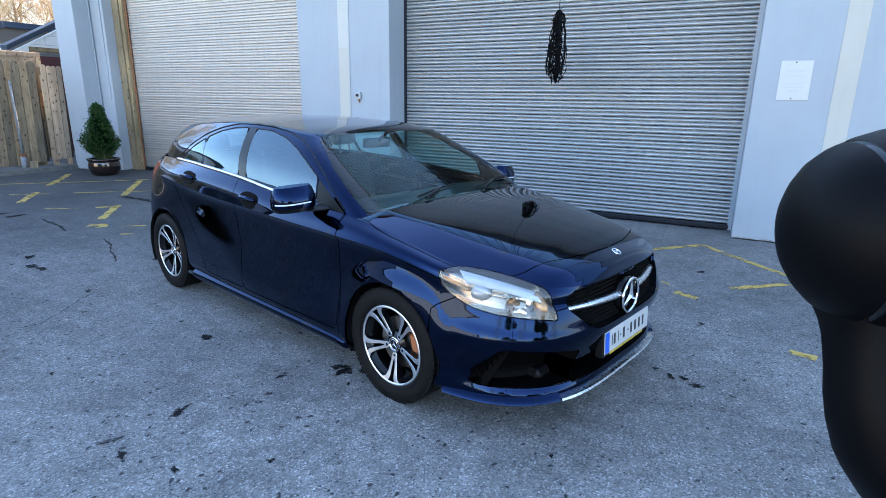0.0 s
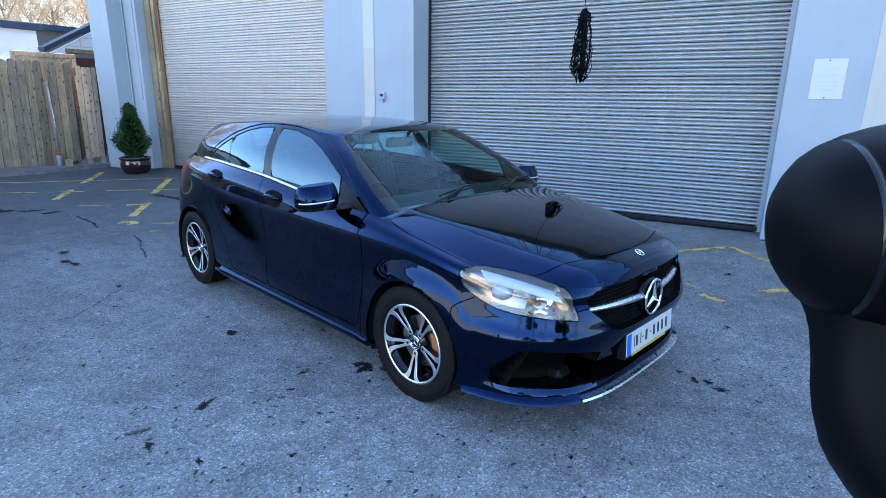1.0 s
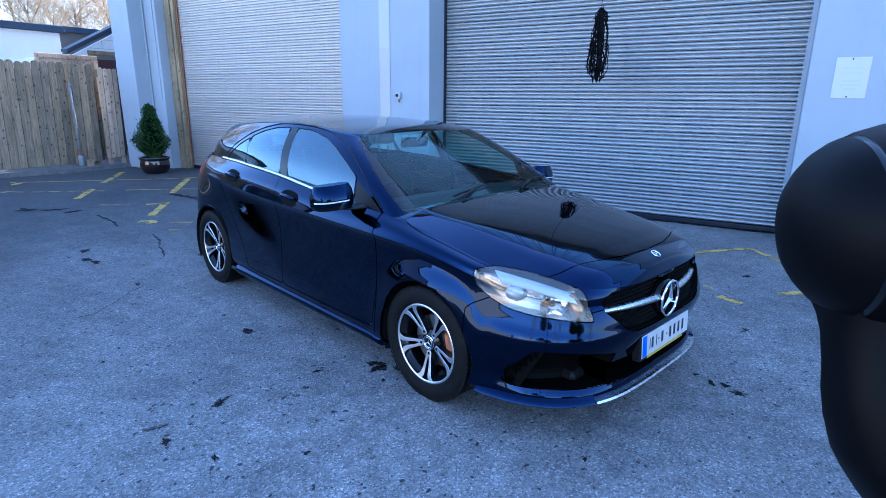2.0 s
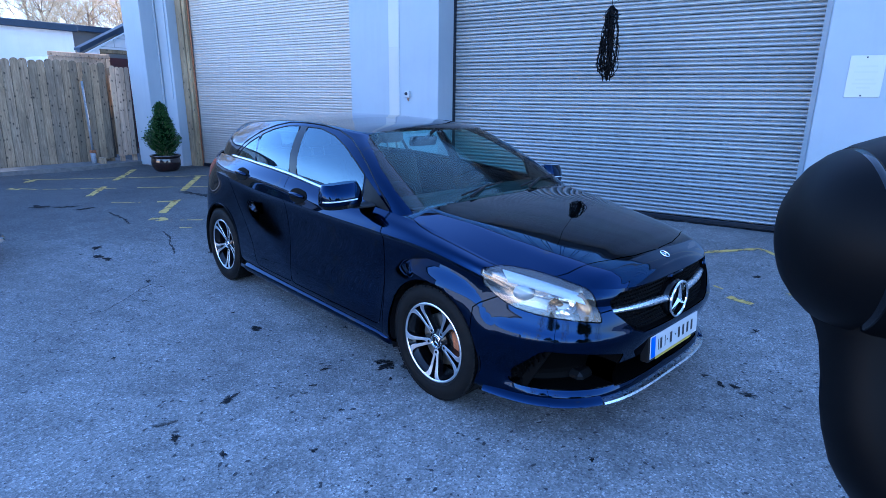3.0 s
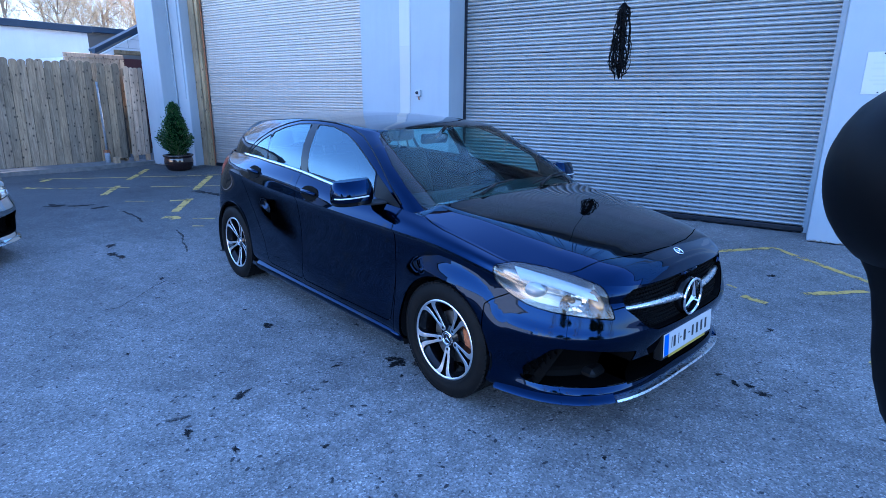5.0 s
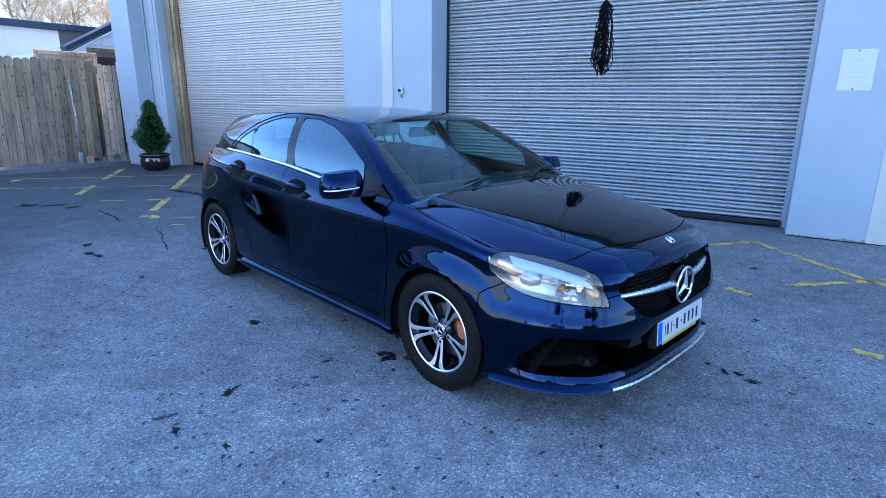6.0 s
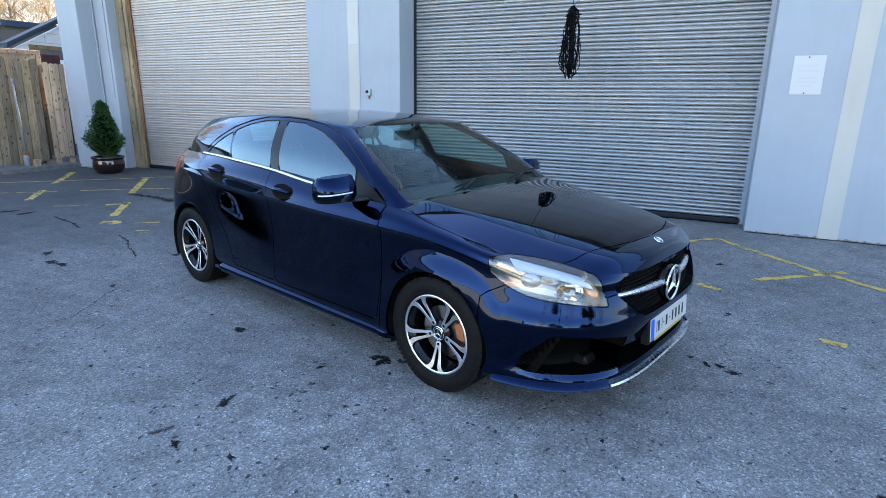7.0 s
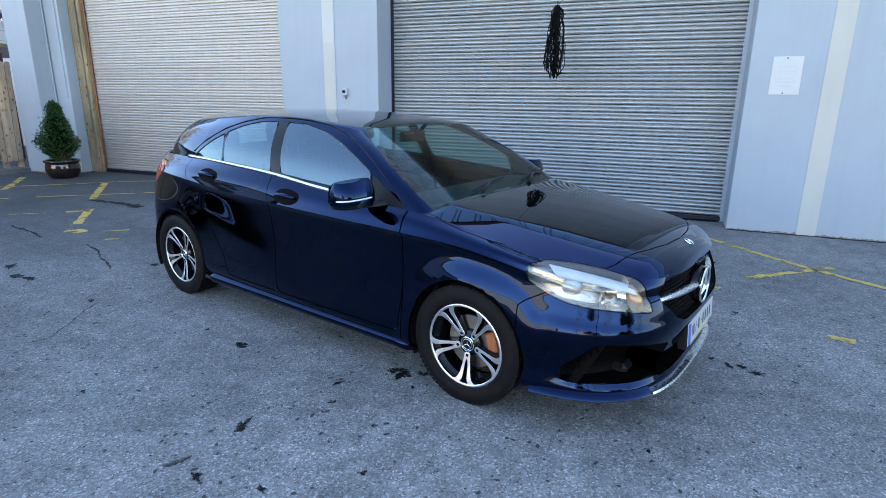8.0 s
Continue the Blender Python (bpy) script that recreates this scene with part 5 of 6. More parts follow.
def wheel(parent, x, side, turn):
    """An alloy wheel with its tyre; side +1 is the car's left."""
    m = pose(x, side * 0.775, 0.312) @ Matrix.Rotation(math.pi / 2 * -side, 4, "X") @ pose(0, 0, 0, 0, 0, turn)
    bm = bmesh.new()                                  # barrel, lips and back of the rim; outward is +z
    add_lathe(bm, [(0.205, -0.085), (0.216, -0.085), (0.209, -0.07), (0.190, -0.03), (0.188, 0.045), (0.205, 0.066), (0.208, 0.082), (0.2175, 0.086), (0.2205, 0.083), (0.2195, 0.070), (0.213, 0.066)], 64)
    rim = part("wheel", tidy(bm), WHEEL_BLACK, parent, "alloy wheel with five machined double spokes")
    rim.matrix_basis = m
    sharp(rim, 40)
    bm = bmesh.new()
    add_lathe(bm, [(0.2070, 0.0835), (0.2105, 0.0870), (0.2165, 0.0885), (0.2210, 0.0850)], 64)
    part("rim_edge", tidy(bm), MACHINED, rim, "bright machined rim edge", True)
    bm = bmesh.new()
    prof = [(0.213, 0.078), (0.225, 0.089), (0.248, 0.099), (0.272, 0.101), (0.292, 0.094), (0.301, 0.088), (0.305, 0.086), (0.3125, 0.076)]
    for z in (0.056, 0.020):
        prof += [(0.3155, z + 0.004), (0.307, z + 0.003), (0.307, z - 0.003), (0.3160, z - 0.004)]
    prof += [(r, -z) for r, z in reversed(prof)]
    add_lathe(bm, prof, 72)
    tyre = part("tyre", tidy(bm), TYRE, rim, "black road tyre")
    sharp(tyre, 40)
    bm = bmesh.new()                                  # shoulder blocks of the tread and a raised ring
    for k in range(72):
        a = 2 * math.pi * k / 72
        q = pose(0, 0, 0, 0, 0, math.degrees(a))
        for s in (-1, 1):
            vs = add_box(bm, 0.298, 0.3163, -0.0112, 0.0112, s * 0.074 - 0.016, s * 0.074 + 0.012)
            for v in vs:
                if v.co.x < 0.3 and abs(v.co.z) > 0.08:
                    v.co.x -= 0.010
                v.co = q @ v.co
    part("tread", bm, TYRE, tyre)["kind"] = "stuff"
    bm = bmesh.new()
    add_lathe(bm, [(0.2325, 0.0940), (0.2335, 0.0955), (0.236, 0.0965), (0.2375, 0.0955)], 72)
    part("bead_ring", tidy(bm), TYRE, tyre, smooth=True)
    # five double spokes: a rounded pad at the hub parts into two arms that flare into the rim; black body, bright face
    inner = spline([(0.046, 0.0), (0.078, 0.0), (0.088, 0.0030), (0.102, 0.0066), (0.125, 0.0095), (0.150, 0.0112), (0.178, 0.0130), (0.194, 0.0175), (0.2085, 0.028)])
    outer = spline([(0.046, 0.0085), (0.050, 0.0135), (0.058, 0.0170), (0.075, 0.0188), (0.100, 0.0222), (0.130, 0.0270), (0.160, 0.0325), (0.182, 0.0400), (0.198, 0.0520), (0.2085, 0.068)])
    height = spline([(0.046, 0.052), (0.07, 0.056), (0.12, 0.064), (0.17, 0.075), (0.2085, 0.084)])
    for k in range(5):
        q = pose(0, 0, 0, 0, 0, 72 * k)
        for s in (-1, 1):
            body, face = bmesh.new(), bmesh.new()
            rb, rf = [], []
            for r in (0.046, 0.050, 0.055, 0.062, 0.070, 0.078, 0.084, 0.090, 0.100, 0.115, 0.135, 0.155, 0.172, 0.184, 0.193, 0.200, 0.205, 0.2085):
                i, o, z = float(inner(r)), float(outer(r)), float(height(r))
                rx = math.sqrt(r * r - o * o) if r > 0.17 else r
                e = min(0.0012, (o - i) * 0.2)
                rb.append([body.verts.new(q @ Vector((x, s * y, zz))) for x, y, zz in ((r, max(0.0, i - 0.0025), z - 0.036), (r, i, z - 0.0013), (rx, o, z - 0.0013), (rx, o + 0.003, z - 0.036))])
                rf.append([face.verts.new(q @ Vector((x, s * y, zz))) for x, y, zz in ((r, i, z - (0.0013 if i > 0.001 else 0.0)), (r, i + e if i > 0.001 else 0.0003, z), (rx, o - e, z), (rx, o, z - 0.0013))])
            for rr, b in ((rb, body), (rf, face)):
                for a0, a1 in zip(rr, rr[1:]):
                    for j in range(3):
                        b.faces.new((a0[j], a1[j], a1[j + 1], a0[j + 1]))
            body.faces.new(rb[0])
            part("spoke", tidy(body), WHEEL_BLACK, rim)
            part("spoke_face", tidy(face), MACHINED, rim, "bright machined spoke face")
    bm = bmesh.new()
    add_lathe(bm, [(0.0, 0.058), (0.026, 0.0585), (0.034, 0.057), (0.040, 0.052), (0.046, 0.046), (0.066, 0.036), (0.070, 0.020), (0.070, 0.0)], 40)
    sharp(part("hub", tidy(bm), WHEEL_BLACK, rim), 40)
    bm = bmesh.new()
    add_lathe(bm, [(0.0255, 0.0588), (0.0270, 0.0600), (0.0285, 0.0590)], 40)
    add_lathe(bm, [(0.0350, 0.0575), (0.0368, 0.0590), (0.0392, 0.0580), (0.0405, 0.0545)], 40)
    for k in range(3):
        q = pose(0, 0, 0.0590, 0, 0, 120 * k + 90 - turn)
        vs = [bm.verts.new(q @ Vector(p)) for p in ((0, -0.0042, 0), (0.0265, 0, 0), (0, 0.0042, 0), (0, 0, 0.0035))]
        bm.faces.new((vs[0], vs[1], vs[3]))
        bm.faces.new((vs[1], vs[2], vs[3]))
    part("hub_badge", tidy(bm), CHROME, rim, "chrome ring badge on the hub")
    # black disc slightly proud of the pad, for the shade in the bolt hole
    for k in range(5):
        bm = bmesh.new()
        q = pose(0.063 * math.cos(radians(72 * k)), 0.063 * math.sin(radians(72 * k)), 0.0545)
        add_lathe(bm, [(0.0, 0.0008), (0.0045, 0.0010), (0.0050, 0.0016), (0.0078, 0.0018), (0.0082, 0.0)], 14, q)
        part("bolt_hole", tidy(bm), WHEEL_BLACK, rim, "dark disc for the shaded bolt hole in the spoke")
    bm = bmesh.new()
    add_lathe(bm, [(0.07, 0.010), (0.142, 0.010), (0.142, -0.012), (0.07, -0.012)], 48)
    sharp(part("brake_disc", tidy(bm), BRAKE_STEEL, rim, "worn steel brake disc"), 40)
    q = Matrix.Rotation(-radians(turn), 4, "Z")
    bm = bmesh.new()
    add_box(bm, 0.095, 0.158, -0.055, 0.055, -0.02, 0.028, 0.012, 2)
    ang = 14 if side < 0 else 166
    bmesh.ops.transform(bm, matrix=q @ pose(0, 0, 0, 0, 0, ang), verts=bm.verts[:])
    part("brake_caliper", bm, RUSTY, rim, "rust-tinged brake caliper")
    return rim


def star_badge(bm, m, r, t):
    """A ring with three thin rays."""
    n = 48
    rings = []
    for k in range(n):
        a = 2 * math.pi * k / n
        c = Vector((r * math.cos(a), r * math.sin(a), 0))
        o = c.normalized()
        rings.append([bm.verts.new(m @ (c + o * (t * math.cos(b)) + Vector((0, 0, t * math.sin(b))))) for b in (2 * math.pi * i / 8 for i in range(8))])
    for k in range(n):
        a, b = rings[k], rings[(k + 1) % n]
        for i in range(8):
            bm.faces.new((a[i], b[i], b[(i + 1) % 8], a[(i + 1) % 8]))
    for k in range(3):
        q = m @ pose(0, 0, 0, 0, 0, 120 * k + 90)
        w = 0.17 * r
        vs = [bm.verts.new(q @ Vector(p)) for p in ((-0.10 * r, 0, 0), (w * 0.55, -w, 0), (r, 0, 0), (w * 0.55, w, 0), (w * 0.5, 0, 0.16 * r))]
        for f in ((0, 1, 4), (1, 2, 4), (2, 3, 4), (3, 0, 4)):
            bm.faces.new([vs[i] for i in f])


FRONT_DOOR = rounded([(-0.405, 0.93), (-0.40, 0.60), (-0.43, 0.285), (-1.47, 0.285), (-1.485, 0.62), (-1.53, 0.93), (-1.56, 1.12), (-0.47, 1.12)], 0.05)
REAR_DOOR = rounded([(-1.535, 1.12), (-1.53, 0.93), (-1.485, 0.62), (-1.47, 0.285), (-2.03, 0.285), (-2.08, 0.43), (-2.251, 0.653), (-2.44, 0.865), (-2.545, 0.985), (-2.57, 1.12)], 0.04)
WINDOW_F = rounded([(-1.475, 1.047), (-1.575, 1.358), (-1.40, 1.352), (-1.20, 1.315), (-1.03, 1.258), (-0.864, 1.184), (-0.725, 1.115), (-0.70, 0.990)], 0.022)
MIRROR_TRI = [(-0.690, 0.980), (-0.712, 1.108), (-0.59, 1.042), (-0.44, 0.955), (-0.44, 0.945)]
WINDOW_R = rounded([(-1.575, 1.040), (-1.675, 1.360), (-1.86, 1.352), (-2.04, 1.320), (-2.20, 1.272), (-2.125, 1.055)], 0.022)
QUARTER = rounded([(-2.150, 1.057), (-2.222, 1.262), (-2.36, 1.205), (-2.50, 1.130), (-2.60, 1.068)], 0.02)
B_PILLAR = [(-1.470, 1.03), (-1.575, 1.362), (-1.680, 1.362), (-1.580, 1.03)]


def car(m, paint, name, label, category="car"):
    thing = tagged(empty(name, m), label, category)
    patches = body_patches()
    bm, trees = skin(patches)
    lay = bm.faces.layers.int.new("part")
    pat = bm.faces.layers.int["patch"]
    for f in bm.faces:
        k = f[pat] // 2
        f[lay] = (1, 1, 2, 3)[k]
    for s, tag in ((-1, 0), (1, 50)):
        body_side = View((1, 0, 0), (0, 0, 1), lambda f, s=s: f.calc_center_median().y * s > 0.55 and f[pat] < 4)
        cab_side = View((1, 0, 0), (0, 0, 1), lambda f, s=s: f.calc_center_median().y * s > 0.40 and f[pat] >= 6)
        front = View((0, 1, 0), (0, 0, 1), lambda f, s=s: f.calc_center_median().x > 0.35 and f.calc_center_median().y * s > -0.001)
        above = View((1, 0, 0), (0, 1, 0), lambda f, s=s: f.calc_center_median().x > -0.4 and f.calc_center_median().y * s > -0.001 and f[pat] in (2, 3, 4, 5) and f.calc_center_median().z > 0.72)
        # bonnet edge, seen from above
        hood_poly = [(-0.32, -0.001), (-0.32, s * 0.785), (-0.24, s * 0.786), (-0.16, s * 0.803), (-0.06, s * 0.810), (0.09, s * 0.805), (0.30, s * 0.786), (0.38, s * 0.772), (0.45, s * 0.738), (0.60, s * 0.676), (0.64, s * 0.60), (0.665, s * 0.506), (0.715, s * 0.36), (0.753, s * 0.20), (0.768, -0.001 * s)]
        hood_poly = [(x, y if abs(y) > 0.01 else -0.001 * s) for x, y in hood_poly]
        cut(bm, above, hood_poly, 10 + tag)
        # front bumper: everything ahead of a line from the arch to the lamp
        bump = [(0.305, 0.10), (0.295, 0.605), (0.325, 0.632), (0.43, 0.690), (0.80, 0.645), (0.99, 0.70), (0.99, 0.10)]
        low_side = View((1, 0, 0), (0, 0, 1), lambda f, s=s: f.calc_center_median().y * s > -0.001 and f.calc_center_median().x > 0.2 and f[pat] < 2)
        cut(bm, low_side, bump, 11 + tag, {1})
        # fender between door, bonnet, lamp and bumper
        fender = [(-0.402, 0.10), (-0.402, 0.94), (-0.47, 1.06), (-0.30, 1.2), (0.60, 1.2), (0.60, 0.6), (0.43, 0.690), (0.325, 0.632), (0.295, 0.605), (0.305, 0.10)]
        keep = View((1, 0, 0), (0, 0, 1), lambda f, s=s: f.calc_center_median().y * s > 0.5 and f[pat] < 6)
        cut(bm, keep, fender, 12 + tag, {1, 2})
        cut(bm, body_side, FRONT_DOOR, 13 + tag)
        cut(bm, body_side, REAR_DOOR, 14 + tag)
        for wx, far in zip(WHEELS_X, (99, 99)):
            arch = [(wx + 0.340 * math.cos(a), 0.322 + 0.340 * math.sin(a)) for a in (2 * math.pi * k / 44 for k in range(44))]
            arch = [p for p in arch if p[1] > 0.10]
            arch_view = View((1, 0, 0), (0, 0, 1), lambda f, s=s: f.calc_center_median().y * s > 0.5 and f[pat] < 4)
            cut(bm, arch_view, arch, far)
        # head lamp, seen from ahead
        lamp_front = rounded([(s * 0.856, 0.797), (s * 0.746, 0.812), (s * 0.685, 0.804), (s * 0.645, 0.784), (s * 0.592, 0.748), (s * 0.580, 0.700), (s * 0.572, 0.603), (s * 0.664, 0.617), (s * 0.772, 0.631), (s * 0.808, 0.646), (s * 0.822, 0.680), (s * 0.832, 0.735)], 0.016, 3)
        fr = View((0, 1, 0), (0, 0, 1), lambda f, s=s: f.calc_center_median().x > 0.33 and f.calc_center_median().y * s > 0.45 and f.calc_center_median().z > 0.5 and f.normal.x > 0.03)
        cut(bm, fr, lamp_front, 15 + tag)
        # grille and the openings in the bumper, seen from ahead
        nose = View((0, 1, 0), (0, 0, 1), lambda f, s=s: f.calc_center_median().x > 0.5 and f.calc_center_median().y * s > -0.001 and f.normal.x > 0.1)
        grille = [(-0.001 * s, 0.735), (s * 0.30, 0.733), (s * 0.46, 0.722), (s * 0.515, 0.690), (s * 0.505, 0.640), (s * 0.40, 0.545), (s * 0.33, 0.520), (-0.001 * s, 0.515)]
        cut(bm, nose, grille, 16 + tag)
        cut(bm, nose, rounded([(s * 0.445, 0.262), (s * 0.445, 0.430), (s * 0.56, 0.452), (s * 0.68, 0.468), (s * 0.775, 0.474), (s * 0.792, 0.455), (s * 0.818, 0.300), (s * 0.808, 0.268), (s * 0.70, 0.268)], 0.014, 3), 17 + tag)
        cut(bm, nose, [(-0.001 * s, 0.255), (-0.001 * s, 0.375), (s * 0.40, 0.375), (s * 0.450, 0.372), (s * 0.450, 0.255)], 18 + tag)
        # glass of the side
        cut(bm, cab_side, WINDOW_F, 20 + tag)
        cut(bm, cab_side, WINDOW_R, 21 + tag)
        cut(bm, cab_side, QUARTER, 22 + tag)
        cut(bm, cab_side, B_PILLAR, 23 + tag, {3})
        cut(bm, cab_side, MIRROR_TRI, 24 + tag, {3})
        # windscreen, seen from ahead, and the rear window
        ws = View((0, 1, 0), (0, 0, 1), lambda f, s=s: f[pat] >= 6 and f.calc_center_median().x > -1.2 and f.calc_center_median().y * s > -0.001)
        cut(bm, ws, [(-0.001 * s, 0.90), (-0.001 * s, 1.356), (s * 0.44, 1.346), (s * 0.52, 1.336), (s * 0.575, 1.305), (s * 0.604, 1.268), (s * 0.679, 1.160), (s * 0.720, 1.055), (s * 0.74, 0.90)], 25 + tag)
        rw = View((0, 1, 0), (0, 0, 1), lambda f, s=s: f[pat] >= 6 and f.calc_center_median().x < -2.95 and f.calc_center_median().y * s > -0.001 and f.normal.x < -0.2)
        cut(bm, rw, [(-0.001 * s, 1.085), (-0.001 * s, 1.290), (s * 0.34, 1.285), (s * 0.42, 1.10)], 26 + tag)
        tl = View((1, 0, 0), (0, 0, 1), lambda f, s=s: f.calc_center_median().y * s > 0.38 and f.calc_center_median().x < -2.9 and f[pat] < 4)
        cut(bm, tl, rounded([(-2.93, 1.02), (-2.96, 0.93), (-3.08, 0.84), (-3.20, 0.80), (-3.5, 0.80), (-3.5, 1.04)], 0.03, 3), 27 + tag)
    bm.normal_update()
    both = lambda k: {k, k + 50}

    def take(ids, nm, mat, parent=thing, **kw):
        return piece(bm, trees, ids, nm, mat, parent, **kw)
    take(both(10), "bonnet", paint)
    take(both(11), "front_bumper", paint)
    for t in (0, 50):
        take({12 + t}, "front_wing", paint)
        d1 = take({13 + t}, "front_door", paint)
        d2 = take({14 + t}, "rear_door", paint)
        s = -1 if t == 0 else 1
        take({15 + t}, "headlamp", LENS, gap=0.0035, fold=0.004, label="clear headlamp lens over chrome reflectors")
        for k, nm in ((20, "front_side_window"), (21, "rear_side_window"), (22, "quarter_window")):
            g = take({k + t}, nm, GLASS_DARK, gap=0.0, fold=0.003)
        take({23 + t}, "door_pillar_trim", GLOSS_BLACK, gap=0.001)
        take({24 + t}, "mirror_base_trim", TRIM_BLACK, gap=0.001)
        take({27 + t}, "tail_lamp", RED_LENS, label="red tail lamp")
    take(both(25), "windscreen", GLASS, gap=0.0, fold=0.003, label="windscreen reflecting the shutters")
    take(both(26), "rear_window", GLASS_DARK, gap=0.0, fold=0.003)
    take({1, 2}, "body", paint)
    take({3}, "roof", paint, gap=0.001)
    info = {"bm": bm, "trees": trees, "both": both}
    fit_out(thing, info, paint)
    bm.free()
    return thing


def spot(trees, k, s, x, z, far=1.5):
    """The skin's place and normal at x and z on the side s, by patch kind k."""
    bvh = trees[2 * k + (s < 0)][0]
    p, n, i, d = bvh.ray_cast(Vector((x, s * far, z)), Vector((0, -s, 0)))
    return p, n


def fit_out(thing, info, paint):
    """All that is fixed to the skin or seen through its openings."""
    trees, bm = info["trees"], info["bm"]
    lay, pat = bm.faces.layers.int["part"], bm.faces.layers.int["patch"]
    # dark shells behind the openings: grille and intakes set back, lamp bowls
    for ids, nm, back, mat, lab in (({16, 66}, "grille_back", 0.09, INTAKE_BLACK, "black grille recess"), ({17}, "intake_back", 0.15, INTAKE_BLACK, ""), ({67}, "intake_back", 0.15, INTAKE_BLACK, ""), ({18, 68}, "intake_back", 0.15, INTAKE_BLACK, "")):
        out = bmesh.new()
        vm = {}
        for f in bm.faces:
            if f[lay] in ids:
                for v in f.verts:
                    if v not in vm:
                        vm[v] = out.verts.new(v.co - Vector((back, 0, 0)))
                out.faces.new([vm[v] for v in f.verts])
        edges = [e for e in out.edges if len(e.link_faces) == 1]
        ring = {}
        for e in edges:
            if max(abs(v.co.y) for v in e.verts) < 1e-3:
                continue
            for v in e.verts:
                if v not in ring:
                    ring[v] = out.verts.new(v.co + Vector((back - 0.004, 0, 0)))
            out.faces.new((e.verts[0], e.verts[1], ring[e.verts[1]], ring[e.verts[0]]))
        part(nm, out, mat, thing, lab)
    # honeycomb in the grille and the outer intakes
    for ids, back in (({16, 66}, 0.035), ({17, 67}, 0.014)):
        marks = [f for f in bm.faces if f[lay] in ids]
        ys = [v.co.y for f in marks for v in f.verts]
        zs = [v.co.z for f in marks for v in f.verts]
        from mathutils.bvhtree import BVHTree
        tree = BVHTree.FromPolygons([v.co for f in marks for v in f.verts], [list(range(a, b)) for a, b in spans([len(f.verts) for f in marks])])
        out = bmesh.new()
        step = 0.021
        row = 0
        z = min(zs) + 0.01
        while z < max(zs):
            y = min(ys) + (step / 2 if row % 2 else 0)
            while y < max(ys):
                hit = tree.ray_cast(Vector((2, y, z)), Vector((-1, 0, 0)))
                if hit[0] is not None and (back > 0.03 or abs(y) > 0.752 + 0.03 * (0.47 - z) / 0.2):
                    c = hit[0] - Vector((back, 0, 0))
                    a = [out.verts.new(c + Vector((0, 0.0105 * math.cos(q), 0.0105 * math.sin(q)))) for q in (math.pi / 6 + math.pi / 3 * i for i in range(6))]
                    b = [out.verts.new(c + Vector((-0.012, 0.0075 * math.cos(q), 0.0075 * math.sin(q)))) for q in (math.pi / 6 + math.pi / 3 * i for i in range(6))]
                    for i in range(6):
                        out.faces.new((a[i], a[(i + 1) % 6], b[(i + 1) % 6], b[i]))
                y += step
            z += step * 0.87
            row += 1
        ob = part("honeycomb_mesh", tidy(out), TRIM_BLACK if back > 0.03 else INTAKE_BLACK, thing, "black honeycomb grille")
        ob["kind"] = "stuff"
    for s in (-1, 1):                                   # upright blade that parts the outer mesh from the intake
        out = bmesh.new()
        add_prism(out, [(0.782, 0.268), (0.788, 0.268), (0.758, 0.472), (0.752, 0.472)], lambda u, v, t, s=s: Vector((0.580 + 0.105 * (v - 0.268) / 0.204 - t, s * u, v)), 0.05)
        part("intake_blade", tidy(out), INTAKE_BLACK, thing, "black blade in the intake")
    # the single bright bar of the grille, its star and the badge on the bonnet
    for s in (-1, 1):
        out = bmesh.new()
        rings = []
        for t in np.linspace(0, 1, 14):
            y = s * (0.09 + 0.40 * t)
            x = 0.902 - 0.084 * (abs(y) / 0.5) ** 2.2
            z = 0.622 + 0.010 * t
            h = 0.020 * (1 - 0.35 * t)
            rings.append([out.verts.new((x + dx, y, z + dz)) for dx, dz in ((-0.03, h), (-0.004, h * 0.9), (0.004, 0.0), (-0.006, -h * 0.7), (-0.03, -h))])
        for a, b in zip(rings, rings[1:]):
            for i in range(4):
                out.faces.new((a[i], a[i + 1], b[i + 1], b[i]))
        out.faces.new(rings[-1])
        part("grille_bar", tidy(out), SATIN, thing, "satin silver grille bar", True)
    out = bmesh.new()
    add_lathe(out, [(0.0, 0.0), (0.085, -0.004), (0.098, -0.02), (0.098, -0.05)], 48, pose(0.906, -0.008, 0.606, 90, 0, 90))
    part("badge_back", tidy(out), GLOSS_BLACK, thing, smooth=True)
    out = bmesh.new()
    star_badge(out, pose(0.912, -0.008, 0.606, 90, 0, 90), 0.090, 0.0075)
    sharp(part("grille_badge", tidy(out), CHROME, thing, "chrome three-pointed badge in a ring"), 30)
    p, n, _, _ = trees[4][0].ray_cast(Vector((0.808, 0.002, 2)), Vector((0, 0, -1)))
    out = bmesh.new()
    q = Matrix.Translation(p + n * 0.002) @ n.to_track_quat("Z", "Y").to_matrix().to_4x4() @ pose(0, 0, 0, 0, 0, -90)
    star_badge(out, q, 0.024, 0.003)
    part("bonnet_badge", tidy(out), CHROME, thing, "small round chrome badge")
    # number plate on its holder
    pl = part("number_plate", tidy(plate_mesh(0.262, 0.057, 0.004)), PLATE_WHITE, thing, "white number plate with a blue band")
    pl.matrix_basis = pose(0.917, -0.018, 0.418, 90, 0, 90) @ pose(0, 0, 0, -4, 0, 0)
    part("plate_holder", box(-0.268, 0.268, -0.075, 0.062, -0.045, -0.002, 0.004), TRIM_BLACK, pl, "black plate holder")
    part("blue_band", box(-0.258, -0.215, -0.053, 0.053, 0.0045, 0.0052), PLATE_BLUE, pl, "blue band")
    part("dealer_strip", box(-0.20, 0.20, -0.073, -0.060, -0.001, 0.0005), PLATE_YELLOW, pl, "yellow strip under the plate")
    x = -0.185
